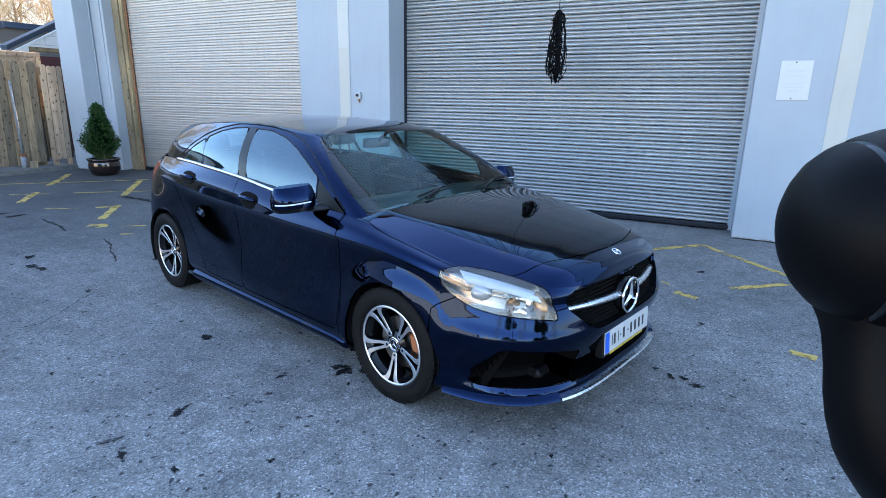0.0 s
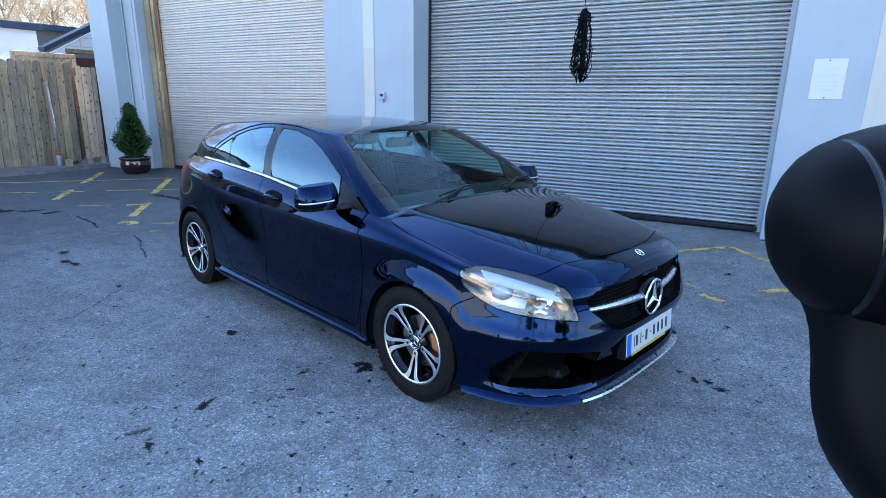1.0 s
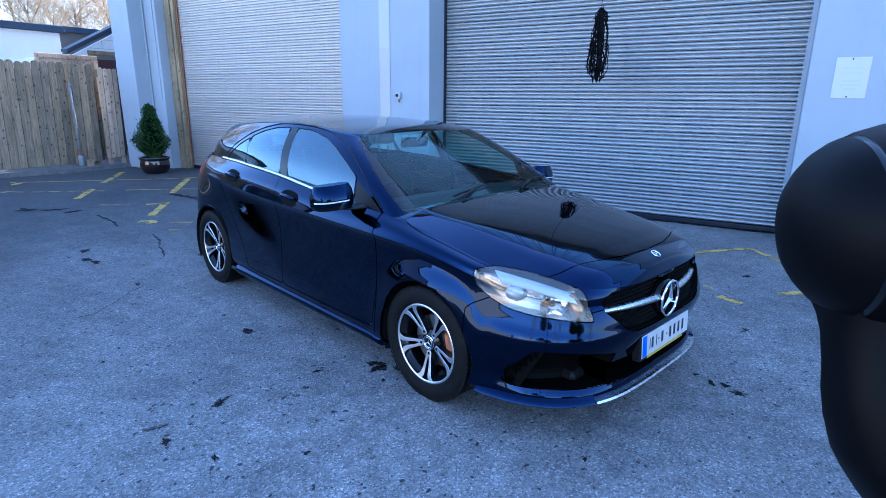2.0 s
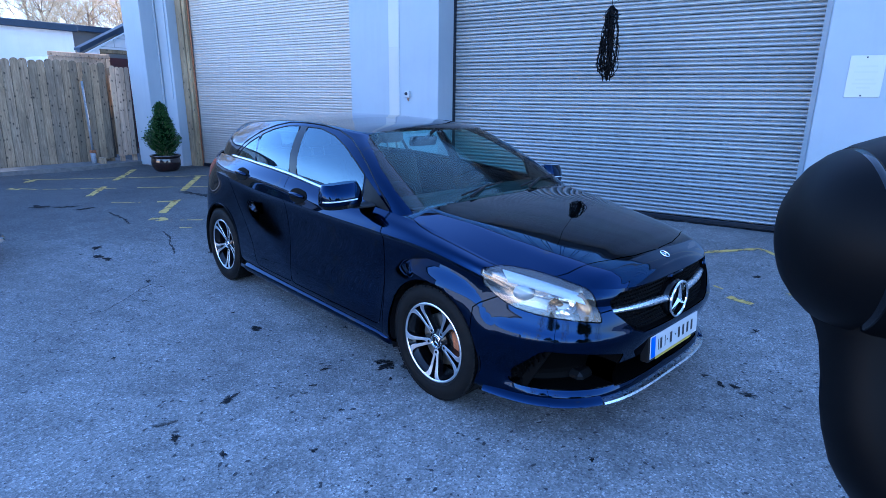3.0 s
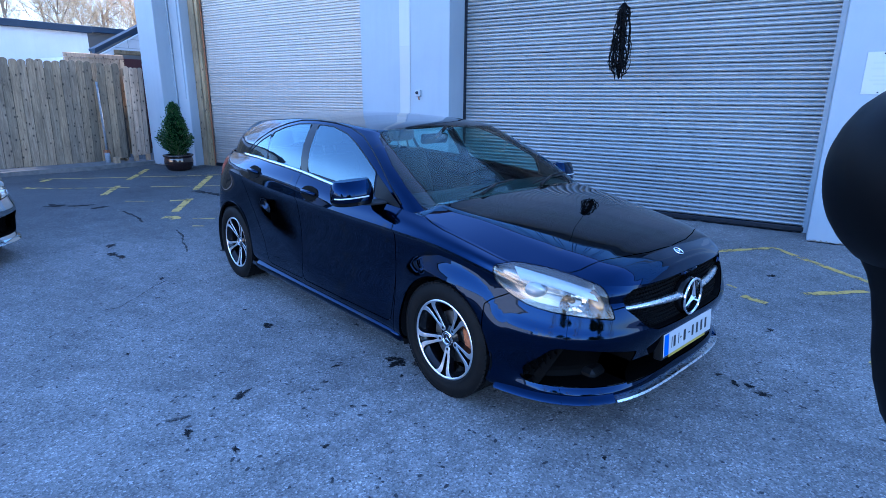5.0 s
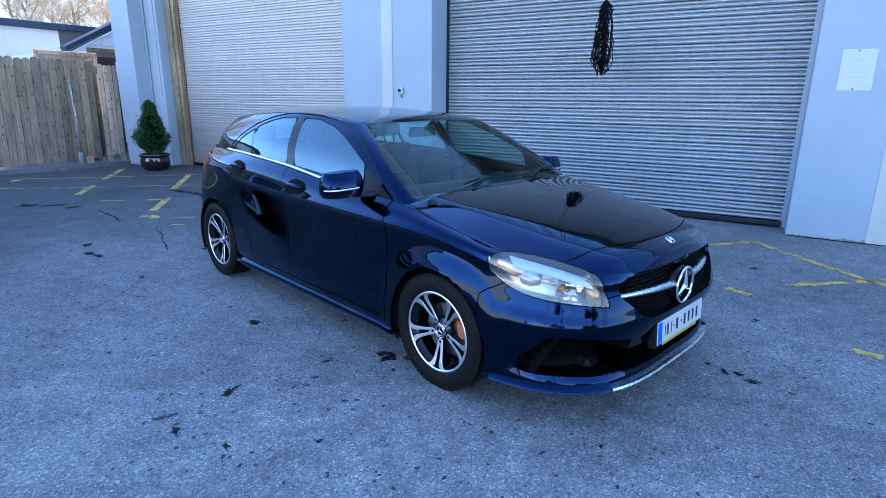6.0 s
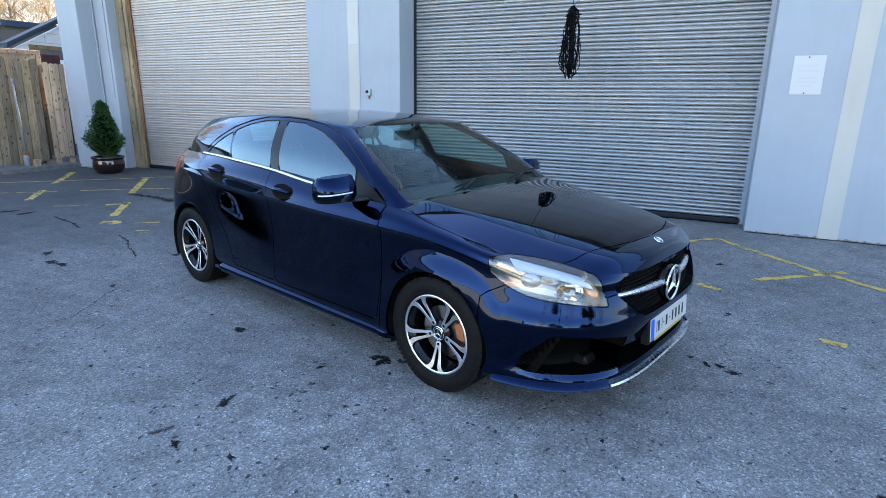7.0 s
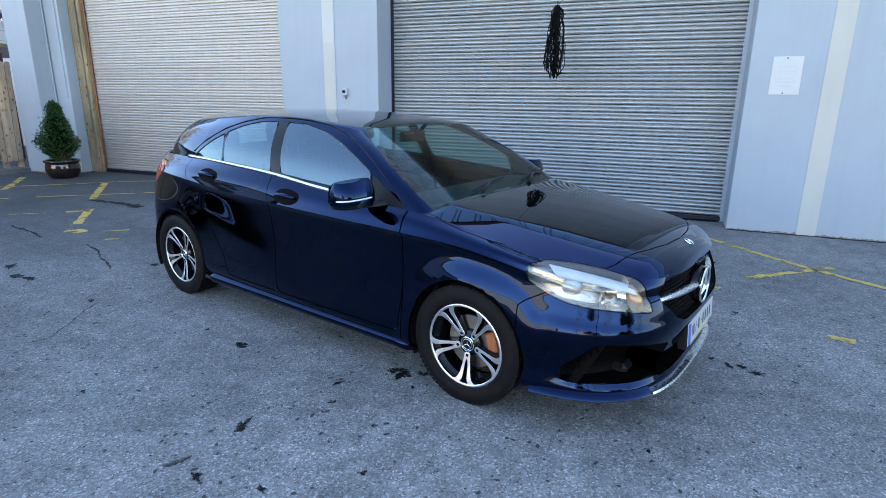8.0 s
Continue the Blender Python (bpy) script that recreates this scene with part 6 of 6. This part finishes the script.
    for w in (0.014, 0.044, 0.014, 0.030, 0.048, 0.030, 0.044, 0.044, 0.044, 0.044):
        hgt = 0.004 if w == 0.030 else 0.028
        part("plate_bar", box(x, x + w * 0.46, -hgt, hgt, 0.0045, 0.0052), PLATE_INK, pl, "plain dark bar in place of a character")
        x += w + 0.006
    # lamp bowls
    for s in (-1, 1):
        k = 15 if s < 0 else 65
        out = bmesh.new()
        vm = {}
        marks = [f for f in bm.faces if f[lay] == k]
        cen = sum((f.calc_center_median() for f in marks), Vector()) / max(1, len(marks))
        inw = Vector((-0.070, -s * 0.050, -0.004))
        for f in marks:
            for v in f.verts:
                if v not in vm:
                    vm[v] = out.verts.new(cen + (v.co - cen) * 0.93 + inw)
            out.faces.new([vm[v] for v in f.verts])
        edges = [e for e in out.edges if len(e.link_faces) == 1]
        back = {b: a for a, b in vm.items()}
        ring = {}
        for e in edges:
            for v in e.verts:
                if v not in ring:
                    ring[v] = out.verts.new(back[v].co + inw * 0.10)
            out.faces.new((e.verts[0], e.verts[1], ring[e.verts[1]], ring[e.verts[0]]))
        bowl = part("lamp_bowl", tidy(out), LAMP_GREY, thing, "grey lamp housing", True)
        # a frosted side lamp, a broad facetted reflector with its bulb, and the long light guide
        def aim(x, y, z, wide):
            return Matrix.Translation((x, s * y, z)) @ Vector((0.90, s * 0.40, 0.06)).to_track_quat("Z", "Y").to_matrix().to_4x4() @ Matrix.Diagonal((wide, 1.0, 1.0, 1.0))
        o2 = bmesh.new()
        add_lathe(o2, [(0.0, 0.026), (0.016, 0.023), (0.028, 0.014), (0.036, 0.0), (0.039, -0.03)], 32, aim(0.520, 0.752, 0.708, 1.25))
        part("side_lamp", tidy(o2), FROSTED, bowl, "frosted grey side lamp", True)
        o2 = bmesh.new()
        mm = aim(0.668, 0.672, 0.668, 1.55)
        add_lathe(o2, [(0.008, -0.052), (0.022, -0.046), (0.036, -0.032), (0.046, -0.014), (0.052, 0.004)], 18, mm)
        sharp(part("reflector", tidy(o2), LAMP_CHROME, bowl, "chrome reflector bowl"), 12)
        o2 = bmesh.new()
        add_lathe(o2, [(0.0, -0.010), (0.008, -0.012), (0.011, -0.020), (0.012, -0.050)], 20, mm)
        part("bulb_cap", tidy(o2), AMBER, bowl, "copper-tinted bulb cap", True)
        o2 = bmesh.new()
        for i in range(64):                             # fine ribs along the upper edge
            t = i / 63
            a = Vector((0.40 + 0.31 * t, s * (0.775 - 0.155 * t), 0.797 - 0.056 * t - 0.014 * t * t))
            b = a + Vector((0.050, s * 0.014, -0.046 + 0.010 * t))
            add_tube(o2, [a, b], [0.0034, 0.0036], 5)
        part("light_guide", tidy(o2), RIB_CLEAR, bowl, "ribbed light guide", True)
        part("inner_panel", tube([Vector((0.712, s * 0.615, 0.722)), Vector((0.742, s * 0.606, 0.66)), Vector((0.758, s * 0.600, 0.610))], [0.018, 0.036, 0.034], 12), AMBER, bowl, "tan side panel inside the lamp", True)
    # belt strip of chrome, rubber round the glass, creases of dark rubber
    for s in (-1, 1):
        def on_side(x, z, lift=0.0):
            p, n = spot(trees, 3, s, x, z)
            return (p + n * lift) if p else None
        belt = []
        for x in np.linspace(-0.74, -2.64, 50):
            z = float(spline([(-0.4, 0.978), (-0.7, 0.978), (-1.1, 1.001), (-1.54, 1.044), (-2.0, 1.066), (-2.7, 1.078)])(x))
            y = float(spline([(-0.4, 0.806), (-1.0, 0.814), (-2.0, 0.797), (-2.4, 0.762), (-2.75, 0.735)])(x))
            p = on_side(x, z)
            belt.append(Vector((x, s * max(y, abs(p.y) if p else 0) + s * 0.003, z)))
        out = bmesh.new()
        rings = [[out.verts.new(p + Vector((0, s * dy, dz))) for dy, dz in ((-0.02, -0.012), (0.001, -0.012), (0.004, -0.004), (0.003, 0.006), (-0.004, 0.010), (-0.02, 0.010))] for p in belt]
        for a, b in zip(rings, rings[1:]):
            for i in range(5):
                out.faces.new((a[i], a[i + 1], b[i + 1], b[i]))
        out.faces.new(rings[0])
        out.faces.new(rings[-1])
        part("belt_trim", tidy(out), CHROME, thing, "bright chrome window strip", True)
        for poly in (WINDOW_F, WINDOW_R, QUARTER):
            loop = [on_side(x, z, 0.001) for x, z in poly]
            loop = [p for p in loop if p is not None]
            if len(loop) > 4:
                part("window_seal", tidy(tube(loop + loop[:2], 0.0042, 6)), TRIM_BLACK, thing, "black rubber window seal", True)
        run = [on_side(x, z, 0.002) for x, z in ((-0.44, 0.968), (-0.571, 1.055), (-0.747, 1.170), (-0.89, 1.246), (-1.03, 1.308), (-1.2, 1.352), (-1.4, 1.376), (-1.6, 1.384), (-1.85, 1.379), (-2.05, 1.348), (-2.25, 1.295), (-2.45, 1.205), (-2.60, 1.115))]
        run = [p for p in run if p is not None]
        if len(run) > 3:
            part("roof_seal", tidy(tube(run, 0.0042, 6)), TRIM_BLACK, thing, "black seal under the roof edge", True)
        # handles over the dark ovals that stand for their scoops
        for x, z in ((-1.335, 0.925), (-2.215, 0.978)):
            p, n = spot(trees, 1, s, x, z)
            door_handle(thing, p, n, s)
        # mirror
        door_mirror(thing, s, paint)
        # sill strip, side repeater line and wheels
        sill = bmesh.new()
        rings = []
        for x in np.linspace(-0.36, -2.33, 24):
            rings.append([sill.verts.new((x, s * y, z)) for y, z in ((0.80, 0.165), (0.872, 0.185), (0.884, 0.21), (0.876, 0.232), (0.85, 0.25))])
        for a, b in zip(rings, rings[1:]):
            for i in range(4):
                sill.faces.new((a[i], a[i + 1], b[i + 1], b[i]))
        sill.faces.new(rings[0])
        sill.faces.new(rings[-1])
        part("sill", tidy(sill), paint, thing, "", True)
        for x, tn in zip(WHEELS_X, (-18, -14)):
            wheel(thing, x, s, tn if s < 0 else -tn)
            out = bmesh.new()                             # liner of the arch
            rr = 0.352
            arc = [radians(a) for a in range(-25, 206, 10)]
            a0 = [out.verts.new((x + rr * math.cos(a), s * 0.872, 0.325 + rr * math.sin(a))) for a in arc]
            a1 = [out.verts.new((x + rr * math.cos(a), s * 0.50, 0.325 + rr * math.sin(a))) for a in arc]
            for i in range(len(arc) - 1):
                out.faces.new((a0[i], a0[i + 1], a1[i + 1], a1[i]))
            out.faces.new(a1)
            part("arch_liner", tidy(out), TRIM_BLACK, thing, "black wheel arch liner")
    # front lip: painted at the corners, silver in the middle
    for rng, mat, nm, lab in (((-0.90, -0.543), paint, "front_lip", ""), ((-0.54, 0.54), SATIN, "lip_trim", "silver strip along the bumper lip"), ((0.543, 0.90), paint, "front_lip", "")):
        out = bmesh.new()
        pts = [p for p in outline(0.885, -3.35, [(0.8, 0.872), (-1.2, 0.868)], [(0.9, 0.2), (0, 0.2)], 3.6, 3.4) if p[0] > 0.36]
        pts = [Vector(p) for p in pts[::-1]] + [Vector((p[0], -p[1], p[2])) for p in pts[1:]]
        fine = []
        for a, b in zip(pts, pts[1:]):
            fine += [a.lerp(b, i / 4) for i in range(4)]
        pts = [p for p in fine if rng[0] <= p.y <= rng[1]]
        rings = []
        thin = mat is SATIN
        for i, p in enumerate(pts):
            a, b = pts[max(0, i - 1)], pts[min(len(pts) - 1, i + 1)]
            d = (b - a).normalized()
            o = Vector((-d.y, d.x, 0)) if (Vector((-d.y, d.x, 0)).dot(Vector((p.x + 1.0, p.y, 0))) > 0) else Vector((d.y, -d.x, 0))
            o.normalize()
            prof = ((-0.05, 0.004), (0.024, -0.004), (0.030, -0.013), (0.022, -0.022), (-0.05, -0.020)) if thin else ((-0.05, 0.036), (-0.004, 0.022), (0.020, 0.002), (0.026, -0.014), (0.012, -0.024), (-0.05, -0.020))
            rings.append([out.verts.new(p + o * k + Vector((0, 0, z + 0.012))) for k, z in prof])
        for a, b in zip(rings, rings[1:]):
            for i in range(len(a) - 1):
                out.faces.new((a[i], a[i + 1], b[i + 1], b[i]))
        if len(rings) > 2:
            out.faces.new(rings[0])
            out.faces.new(rings[-1])
        sharp(part(nm, tidy(out), mat, thing, lab), 50)
    # floor pan, bulkhead, and what stands in the cabin
    part("underbody", box(-3.1, 0.72, -0.55, 0.55, 0.17, 0.30, 0.02), TRIM_BLACK, thing)
    part("bay_panel", box(-0.30, -0.26, -0.74, 0.74, 0.30, 0.90), TRIM_BLACK, thing)
    part("cowl", tidy(cowl_mesh()), TRIM_BLACK, thing, "black cowl below the windscreen", True)
    cabin(thing)


def cowl_mesh():
    bm = bmesh.new()
    rows = []
    for y in np.linspace(-0.70, 0.70, 24):
        b = 0.10 * (abs(y) / 0.76) ** 4
        rows.append([bm.verts.new((x - b, y, z - 0.01 * (abs(y) / 0.76) ** 2)) for x, z in ((-0.20, 0.955), (-0.24, 0.966), (-0.30, 0.972), (-0.36, 0.94), (-0.36, 0.85))])
    for a, b in zip(rows, rows[1:]):
        for i in range(4):
            bm.faces.new((a[i], a[i + 1], b[i + 1], b[i]))
    return bm


def spans(lengths):
    out, a = [], 0
    for n in lengths:
        out.append((a, a + n))
        a += n
    return out


def plate_mesh(hw, hh, t):
    bm = bmesh.new()
    add_box(bm, -hw, hw, -hh, hh, 0, t, 0.0015)
    return bm


def door_handle(thing, p, n, s):
    m = Matrix.Translation(p) @ pose(0, 0, 0, 0, 0, 0)
    # flat oval on the skin, the recess's shade put in as black
    scoop = bmesh.new()
    up = Vector((0, 0, 1)) - n * n.z
    up.normalize()
    fw = n.cross(up) * (1 if s < 0 else -1)
    rings = []
    for k, d in ((1.0, 0.0012), (0.93, 0.0015), (0.75, 0.0016), (0.4, 0.0017)):
        rings.append([scoop.verts.new(p + n * d + fw * (0.112 * k * math.cos(a)) + up * (0.050 * k * math.sin(a))) for a in (2 * math.pi * i / 32 for i in range(32))])
    for a, b in zip(rings, rings[1:]):
        for i in range(32):
            scoop.faces.new((a[i], a[(i + 1) % 32], b[(i + 1) % 32], b[i]))
    scoop.faces.new(rings[-1])
    sc = part("handle_scoop", tidy(scoop), INTAKE_BLACK, thing, "flat dark oval for the shade in the handle recess", True)
    bm = bmesh.new()
    rings = []
    for t in np.linspace(-1, 1, 15):
        out = 0.030 * (1 - abs(t) ** 5)
        h = 0.0135 * (1 - 0.25 * abs(t) ** 3)
        c = p + fw * (0.088 * t) + n * (0.006 + out) + up * (0.004 - 0.006 * t * t)
        rings.append([bm.verts.new(c + up * (h * math.cos(a)) + n * (0.008 * math.sin(a))) for a in (2 * math.pi * i / 12 for i in range(12))])
    for a, b in zip(rings, rings[1:]):
        for i in range(12):
            bm.faces.new((a[i], a[(i + 1) % 12], b[(i + 1) % 12], b[i]))
    bm.faces.new(rings[0])
    bm.faces.new(rings[-1])
    part("door_handle", tidy(bm), NAVY, sc, "", True)
    bm = bmesh.new()
    c = p + n * 0.0385 + up * 0.001
    vs = [bm.verts.new(c + fw * a + up * b + n * e) for a, b, e in ((-0.070, -0.003, -0.006), (0.070, -0.003, -0.006), (0.070, 0.004, -0.006), (-0.070, 0.004, -0.006), (-0.05, 0, 0.0), (0.05, 0, 0.0))]
    for f in ((0, 1, 5, 4), (2, 3, 4, 5), (1, 2, 5), (3, 0, 4)):
        bm.faces.new([vs[i] for i in f])
    part("handle_strip", tidy(bm), CHROME, sc, "chrome strip on the handle")


def door_mirror(thing, s, paint):
    """Door mirror: painted shell, dark foot, chrome indicator strip and the glass."""
    cx, cy, cz = (-0.648, 0.980, 1.035) if s < 0 else (-0.615, 0.965, 1.000)

    def shell(z0, z1, grow=1.0):
        bm = bmesh.new()
        rings = []
        for v in np.linspace(0, 1, 13):
            z = z0 + (z1 - z0) * v
            q = (z - (cz - 0.075)) / 0.15
            w = 0.117 * (1 - 0.32 * max(0, q - 0.45) ** 2 * 2.2) * (0.86 + 0.14 * min(1, q * 5)) * grow
            d = 0.082 * (1 - 0.75 * max(0, q - 0.35) ** 2 * 1.6) * grow
            ring = []
            for a in (2 * math.pi * i / 36 for i in range(36)):
                ca, sa = math.cos(a), math.sin(a)
                px = math.copysign(abs(ca) ** 0.75, ca) * (d if ca > 0 else d * 0.75)
                py = math.copysign(abs(sa) ** 0.8, sa) * w
                ring.append(bm.verts.new((cx + px - 0.02 * py / 0.11 * 1.0, s * (cy + py), z + 0.02 * (py / 0.11) * -0.35)))
            rings.append(ring)
        for a, b in zip(rings, rings[1:]):
            for i in range(36):
                bm.faces.new((a[i], a[(i + 1) % 36], b[(i + 1) % 36], b[i]))
        bm.faces.new(rings[0])
        bm.faces.new(rings[-1])
        return tidy(bm)
    body = part("door_mirror", shell(cz - 0.046, cz + 0.066), paint, thing, "painted door mirror with an indicator strip")
    sharp(body, 50)
    sharp(part("lower_shell", shell(cz - 0.068, cz - 0.048, 0.985), GLOSS_BLACK, body, "black lower mirror shell"), 50)
    bm = bmesh.new()
    rows = []
    for a in np.linspace(-0.45, 1.35, 22):
        ca, sa = math.cos(a), math.sin(a)
        px = math.copysign(abs(ca) ** 0.75, ca) * 0.0835 * 1.008
        py = math.copysign(abs(sa) ** 0.8, sa) * 0.1185
        rows.append([bm.verts.new((cx + px * k - 0.02 * py / 0.11, s * (cy + py * k), z - 0.007 * py / 0.11)) for k, z in ((0.99, cz - 0.026), (1.004, cz - 0.024), (1.004, cz - 0.020), (0.99, cz - 0.018))])
    for a, b in zip(rows, rows[1:]):
        for i in range(3):
            bm.faces.new((a[i], a[i + 1], b[i + 1], b[i]))
    part("indicator", tidy(bm), RIB_CLEAR, body, "clear indicator strip", True)
    bm = bmesh.new()
    vs = [bm.verts.new((cx - 0.066 - 0.02 * py / 0.11, s * (cy + py), cz + z)) for py, z in ((-0.09, -0.05), (0.09, -0.05), (0.085, 0.03), (0.05, 0.055), (-0.07, 0.055))]
    bm.faces.new(vs)
    part("mirror_glass", bm, CHROME, body, "mirror glass")
    foot = bmesh.new()
    rings = []
    for t in np.linspace(0, 1, 6):
        c = Vector((cx + 0.005 + 0.03 * t, s * (0.95 - 0.145 * t), cz - 0.070 - 0.004 * math.sin(t * 3)))
        h, w = 0.007 + 0.008 * t, 0.055 + 0.012 * t
        rings.append([foot.verts.new(c + Vector((w * math.cos(a), 0, h * math.sin(a)))) for a in (2 * math.pi * i / 14 for i in range(14))])
    for a, b in zip(rings, rings[1:]):
        for i in range(14):
            foot.faces.new((a[i], a[(i + 1) % 14], b[(i + 1) % 14], b[i]))
    part("mirror_foot", tidy(foot), TRIM_BLACK, body, "black mirror foot", True)


def seat(thing, x, y, nm="front_seat"):
    bm = bmesh.new()
    add_box(bm, x - 0.26, x + 0.25, y - 0.25, y + 0.25, 0.42, 0.58, 0.05, 3)
    base = part(nm, bm, CABIN, thing, "black seat", True)
    bm = bmesh.new()
    vs = add_box(bm, -0.07, 0.07, -0.24, 0.24, 0.0, 0.60, 0.05, 3)
    bmesh.ops.transform(bm, matrix=pose(x - 0.28, y, 0.54, 0, -18, 0), verts=bm.verts[:])
    part("backrest", bm, CABIN, base, "", True)
    bm = bmesh.new()
    add_box(bm, -0.05, 0.05, -0.125, 0.125, 0.66, 0.84, 0.045, 3)
    add_tube(bm, [(0, -0.05, 0.58), (0, -0.05, 0.68)], 0.008, 8)
    add_tube(bm, [(0, 0.05, 0.58), (0, 0.05, 0.68)], 0.008, 8)
    bmesh.ops.transform(bm, matrix=pose(x - 0.28, y, 0.54, 0, -14, 0), verts=bm.verts[:])
    part("headrest", bm, CABIN_GREY, base, "dark headrest", True)


def cabin(thing):
    for y in (-0.37, 0.37):
        seat(thing, -1.45, y)
    bm = bmesh.new()
    add_box(bm, -2.55, -2.0, -0.64, 0.64, 0.42, 0.60, 0.05, 3)
    bench = part("rear_bench", bm, CABIN, thing, "black rear bench", True)
    bm = bmesh.new()
    add_box(bm, -0.07, 0.07, -0.64, 0.64, 0.0, 0.58, 0.05, 3)
    bmesh.ops.transform(bm, matrix=pose(-2.52, 0, 0.55, 0, -18, 0), verts=bm.verts[:])
    part("bench_back", bm, CABIN, bench, "", True)
    for y in (-0.36, 0.36):
        bm = bmesh.new()
        add_box(bm, -0.045, 0.045, -0.12, 0.12, 0.0, 0.15, 0.04, 3)
        bmesh.ops.transform(bm, matrix=pose(-2.72, y, 1.11, 0, -14, 0), verts=bm.verts[:])
        part("headrest", bm, CABIN_GREY, bench, "", True)
    bm = bmesh.new()
    rows = []
    for y in np.linspace(-0.70, 0.70, 16):
        rows.append([bm.verts.new((x, y, z)) for x, z in ((-0.30, 0.955), (-0.50, 0.975), (-0.68, 0.965), (-0.78, 0.90), (-0.80, 0.70), (-0.75, 0.45))])
    for a, b in zip(rows, rows[1:]):
        for i in range(5):
            bm.faces.new((a[i], a[i + 1], b[i + 1], b[i]))
    dash = part("dashboard", tidy(bm), CABIN, thing, "black dashboard", True)
    bm = bmesh.new()
    add_lathe(bm, [(0.172, 0.0), (0.180, 0.014), (0.190, 0.0), (0.180, -0.014)], 40, close=True)
    add_box(bm, -0.17, 0.17, -0.018, 0.018, -0.01, 0.008, 0.005)
    add_box(bm, -0.06, 0.06, -0.06, 0.05, -0.02, 0.018, 0.015, 2)
    add_tube(bm, [(0, 0, 0), (0, 0, -0.28)], 0.03, 10)
    bmesh.ops.transform(bm, matrix=pose(-0.93, -0.37, 0.86, 0, 0, 0) @ Matrix.Rotation(radians(-66), 4, "Y") @ Matrix.Rotation(radians(90), 4, "Z"), verts=bm.verts[:])
    part("steering_wheel", tidy(bm), CABIN, dash, "black steering wheel", True)
    bm = bmesh.new()
    add_box(bm, -0.02, 0.02, -0.12, 0.12, -0.035, 0.035, 0.015, 2)
    add_tube(bm, [(0.02, 0, 0.02), (0.10, 0, 0.10)], 0.012, 8)
    bmesh.ops.transform(bm, matrix=pose(-1.05, 0, 1.265, 0, 10, 0), verts=bm.verts[:])
    part("rear_view_mirror", bm, CABIN, thing, "black rear-view mirror", True)
    part("cabin_floor", box(-3.0, -0.35, -0.74, 0.74, 0.28, 0.40, 0.02), CABIN, thing)
    part("parcel_shelf", box(-3.15, -2.62, -0.60, 0.60, 0.98, 1.0, 0.006), CABIN, thing)
    part("headliner", tidy(liner_mesh()), CABIN_GREY, thing, "grey roof lining", True)
    for y in (-0.20, 0.36):                              # wipers rest on the glass
        bm = bmesh.new()
        a, b, c = Vector((-0.27, y - 0.10, 1.000)), Vector((-0.36, y + 0.12, 1.028)), Vector((-0.375, y + 0.30, 1.035))
        add_tube(bm, [a, b], [0.011, 0.007], 8)
        add_tube(bm, [b + Vector((0.05, -0.26, -0.022)), b, c], 0.006, 6)
        part("wiper", tidy(bm), TRIM_BLACK, thing, "black wiper", True)


def liner_mesh():
    bm = bmesh.new()
    rows = []
    for x in np.linspace(-1.10, -2.95, 16):
        z = float(spline([(-1.02, 1.335), (-1.25, 1.37), (-1.6, 1.396), (-2.0, 1.404), (-2.6, 1.378), (-3.0, 1.325)])(x))
        rows.append([bm.verts.new((x, y, z - 0.055 * abs(y / 0.56) ** 2.4)) for y in np.linspace(-0.54, 0.54, 13)])
    for a, b in zip(rows, rows[1:]):
        for i in range(12):
            bm.faces.new((a[i], a[i + 1], b[i + 1], b[i]))
    return bm


CAR = Matrix.Translation((0.2215, 0.815, 0)) @ pose(0, 0, 0, 0, 0, -15.18)
navy_car = car(CAR, NAVY, "hatchback_car", "glossy dark navy five-door hatchback parked on the asphalt")

# a second hatchback, silver, noses into the yard
silver_car = copy_thing(navy_car, Matrix.Translation((-5.45, -0.92, 0)) @ pose(0, 0, 0, 0, 0, 6))
silver_car.name = "hatchback_car"
tagged(silver_car, "silver hatchback parked further back in the yard")
for ob in silver_car.children_recursive:
    for slot in ob.material_slots:
        if slot.material == NAVY:
            slot.link = "OBJECT"
            slot.material = SILVER_PAINT
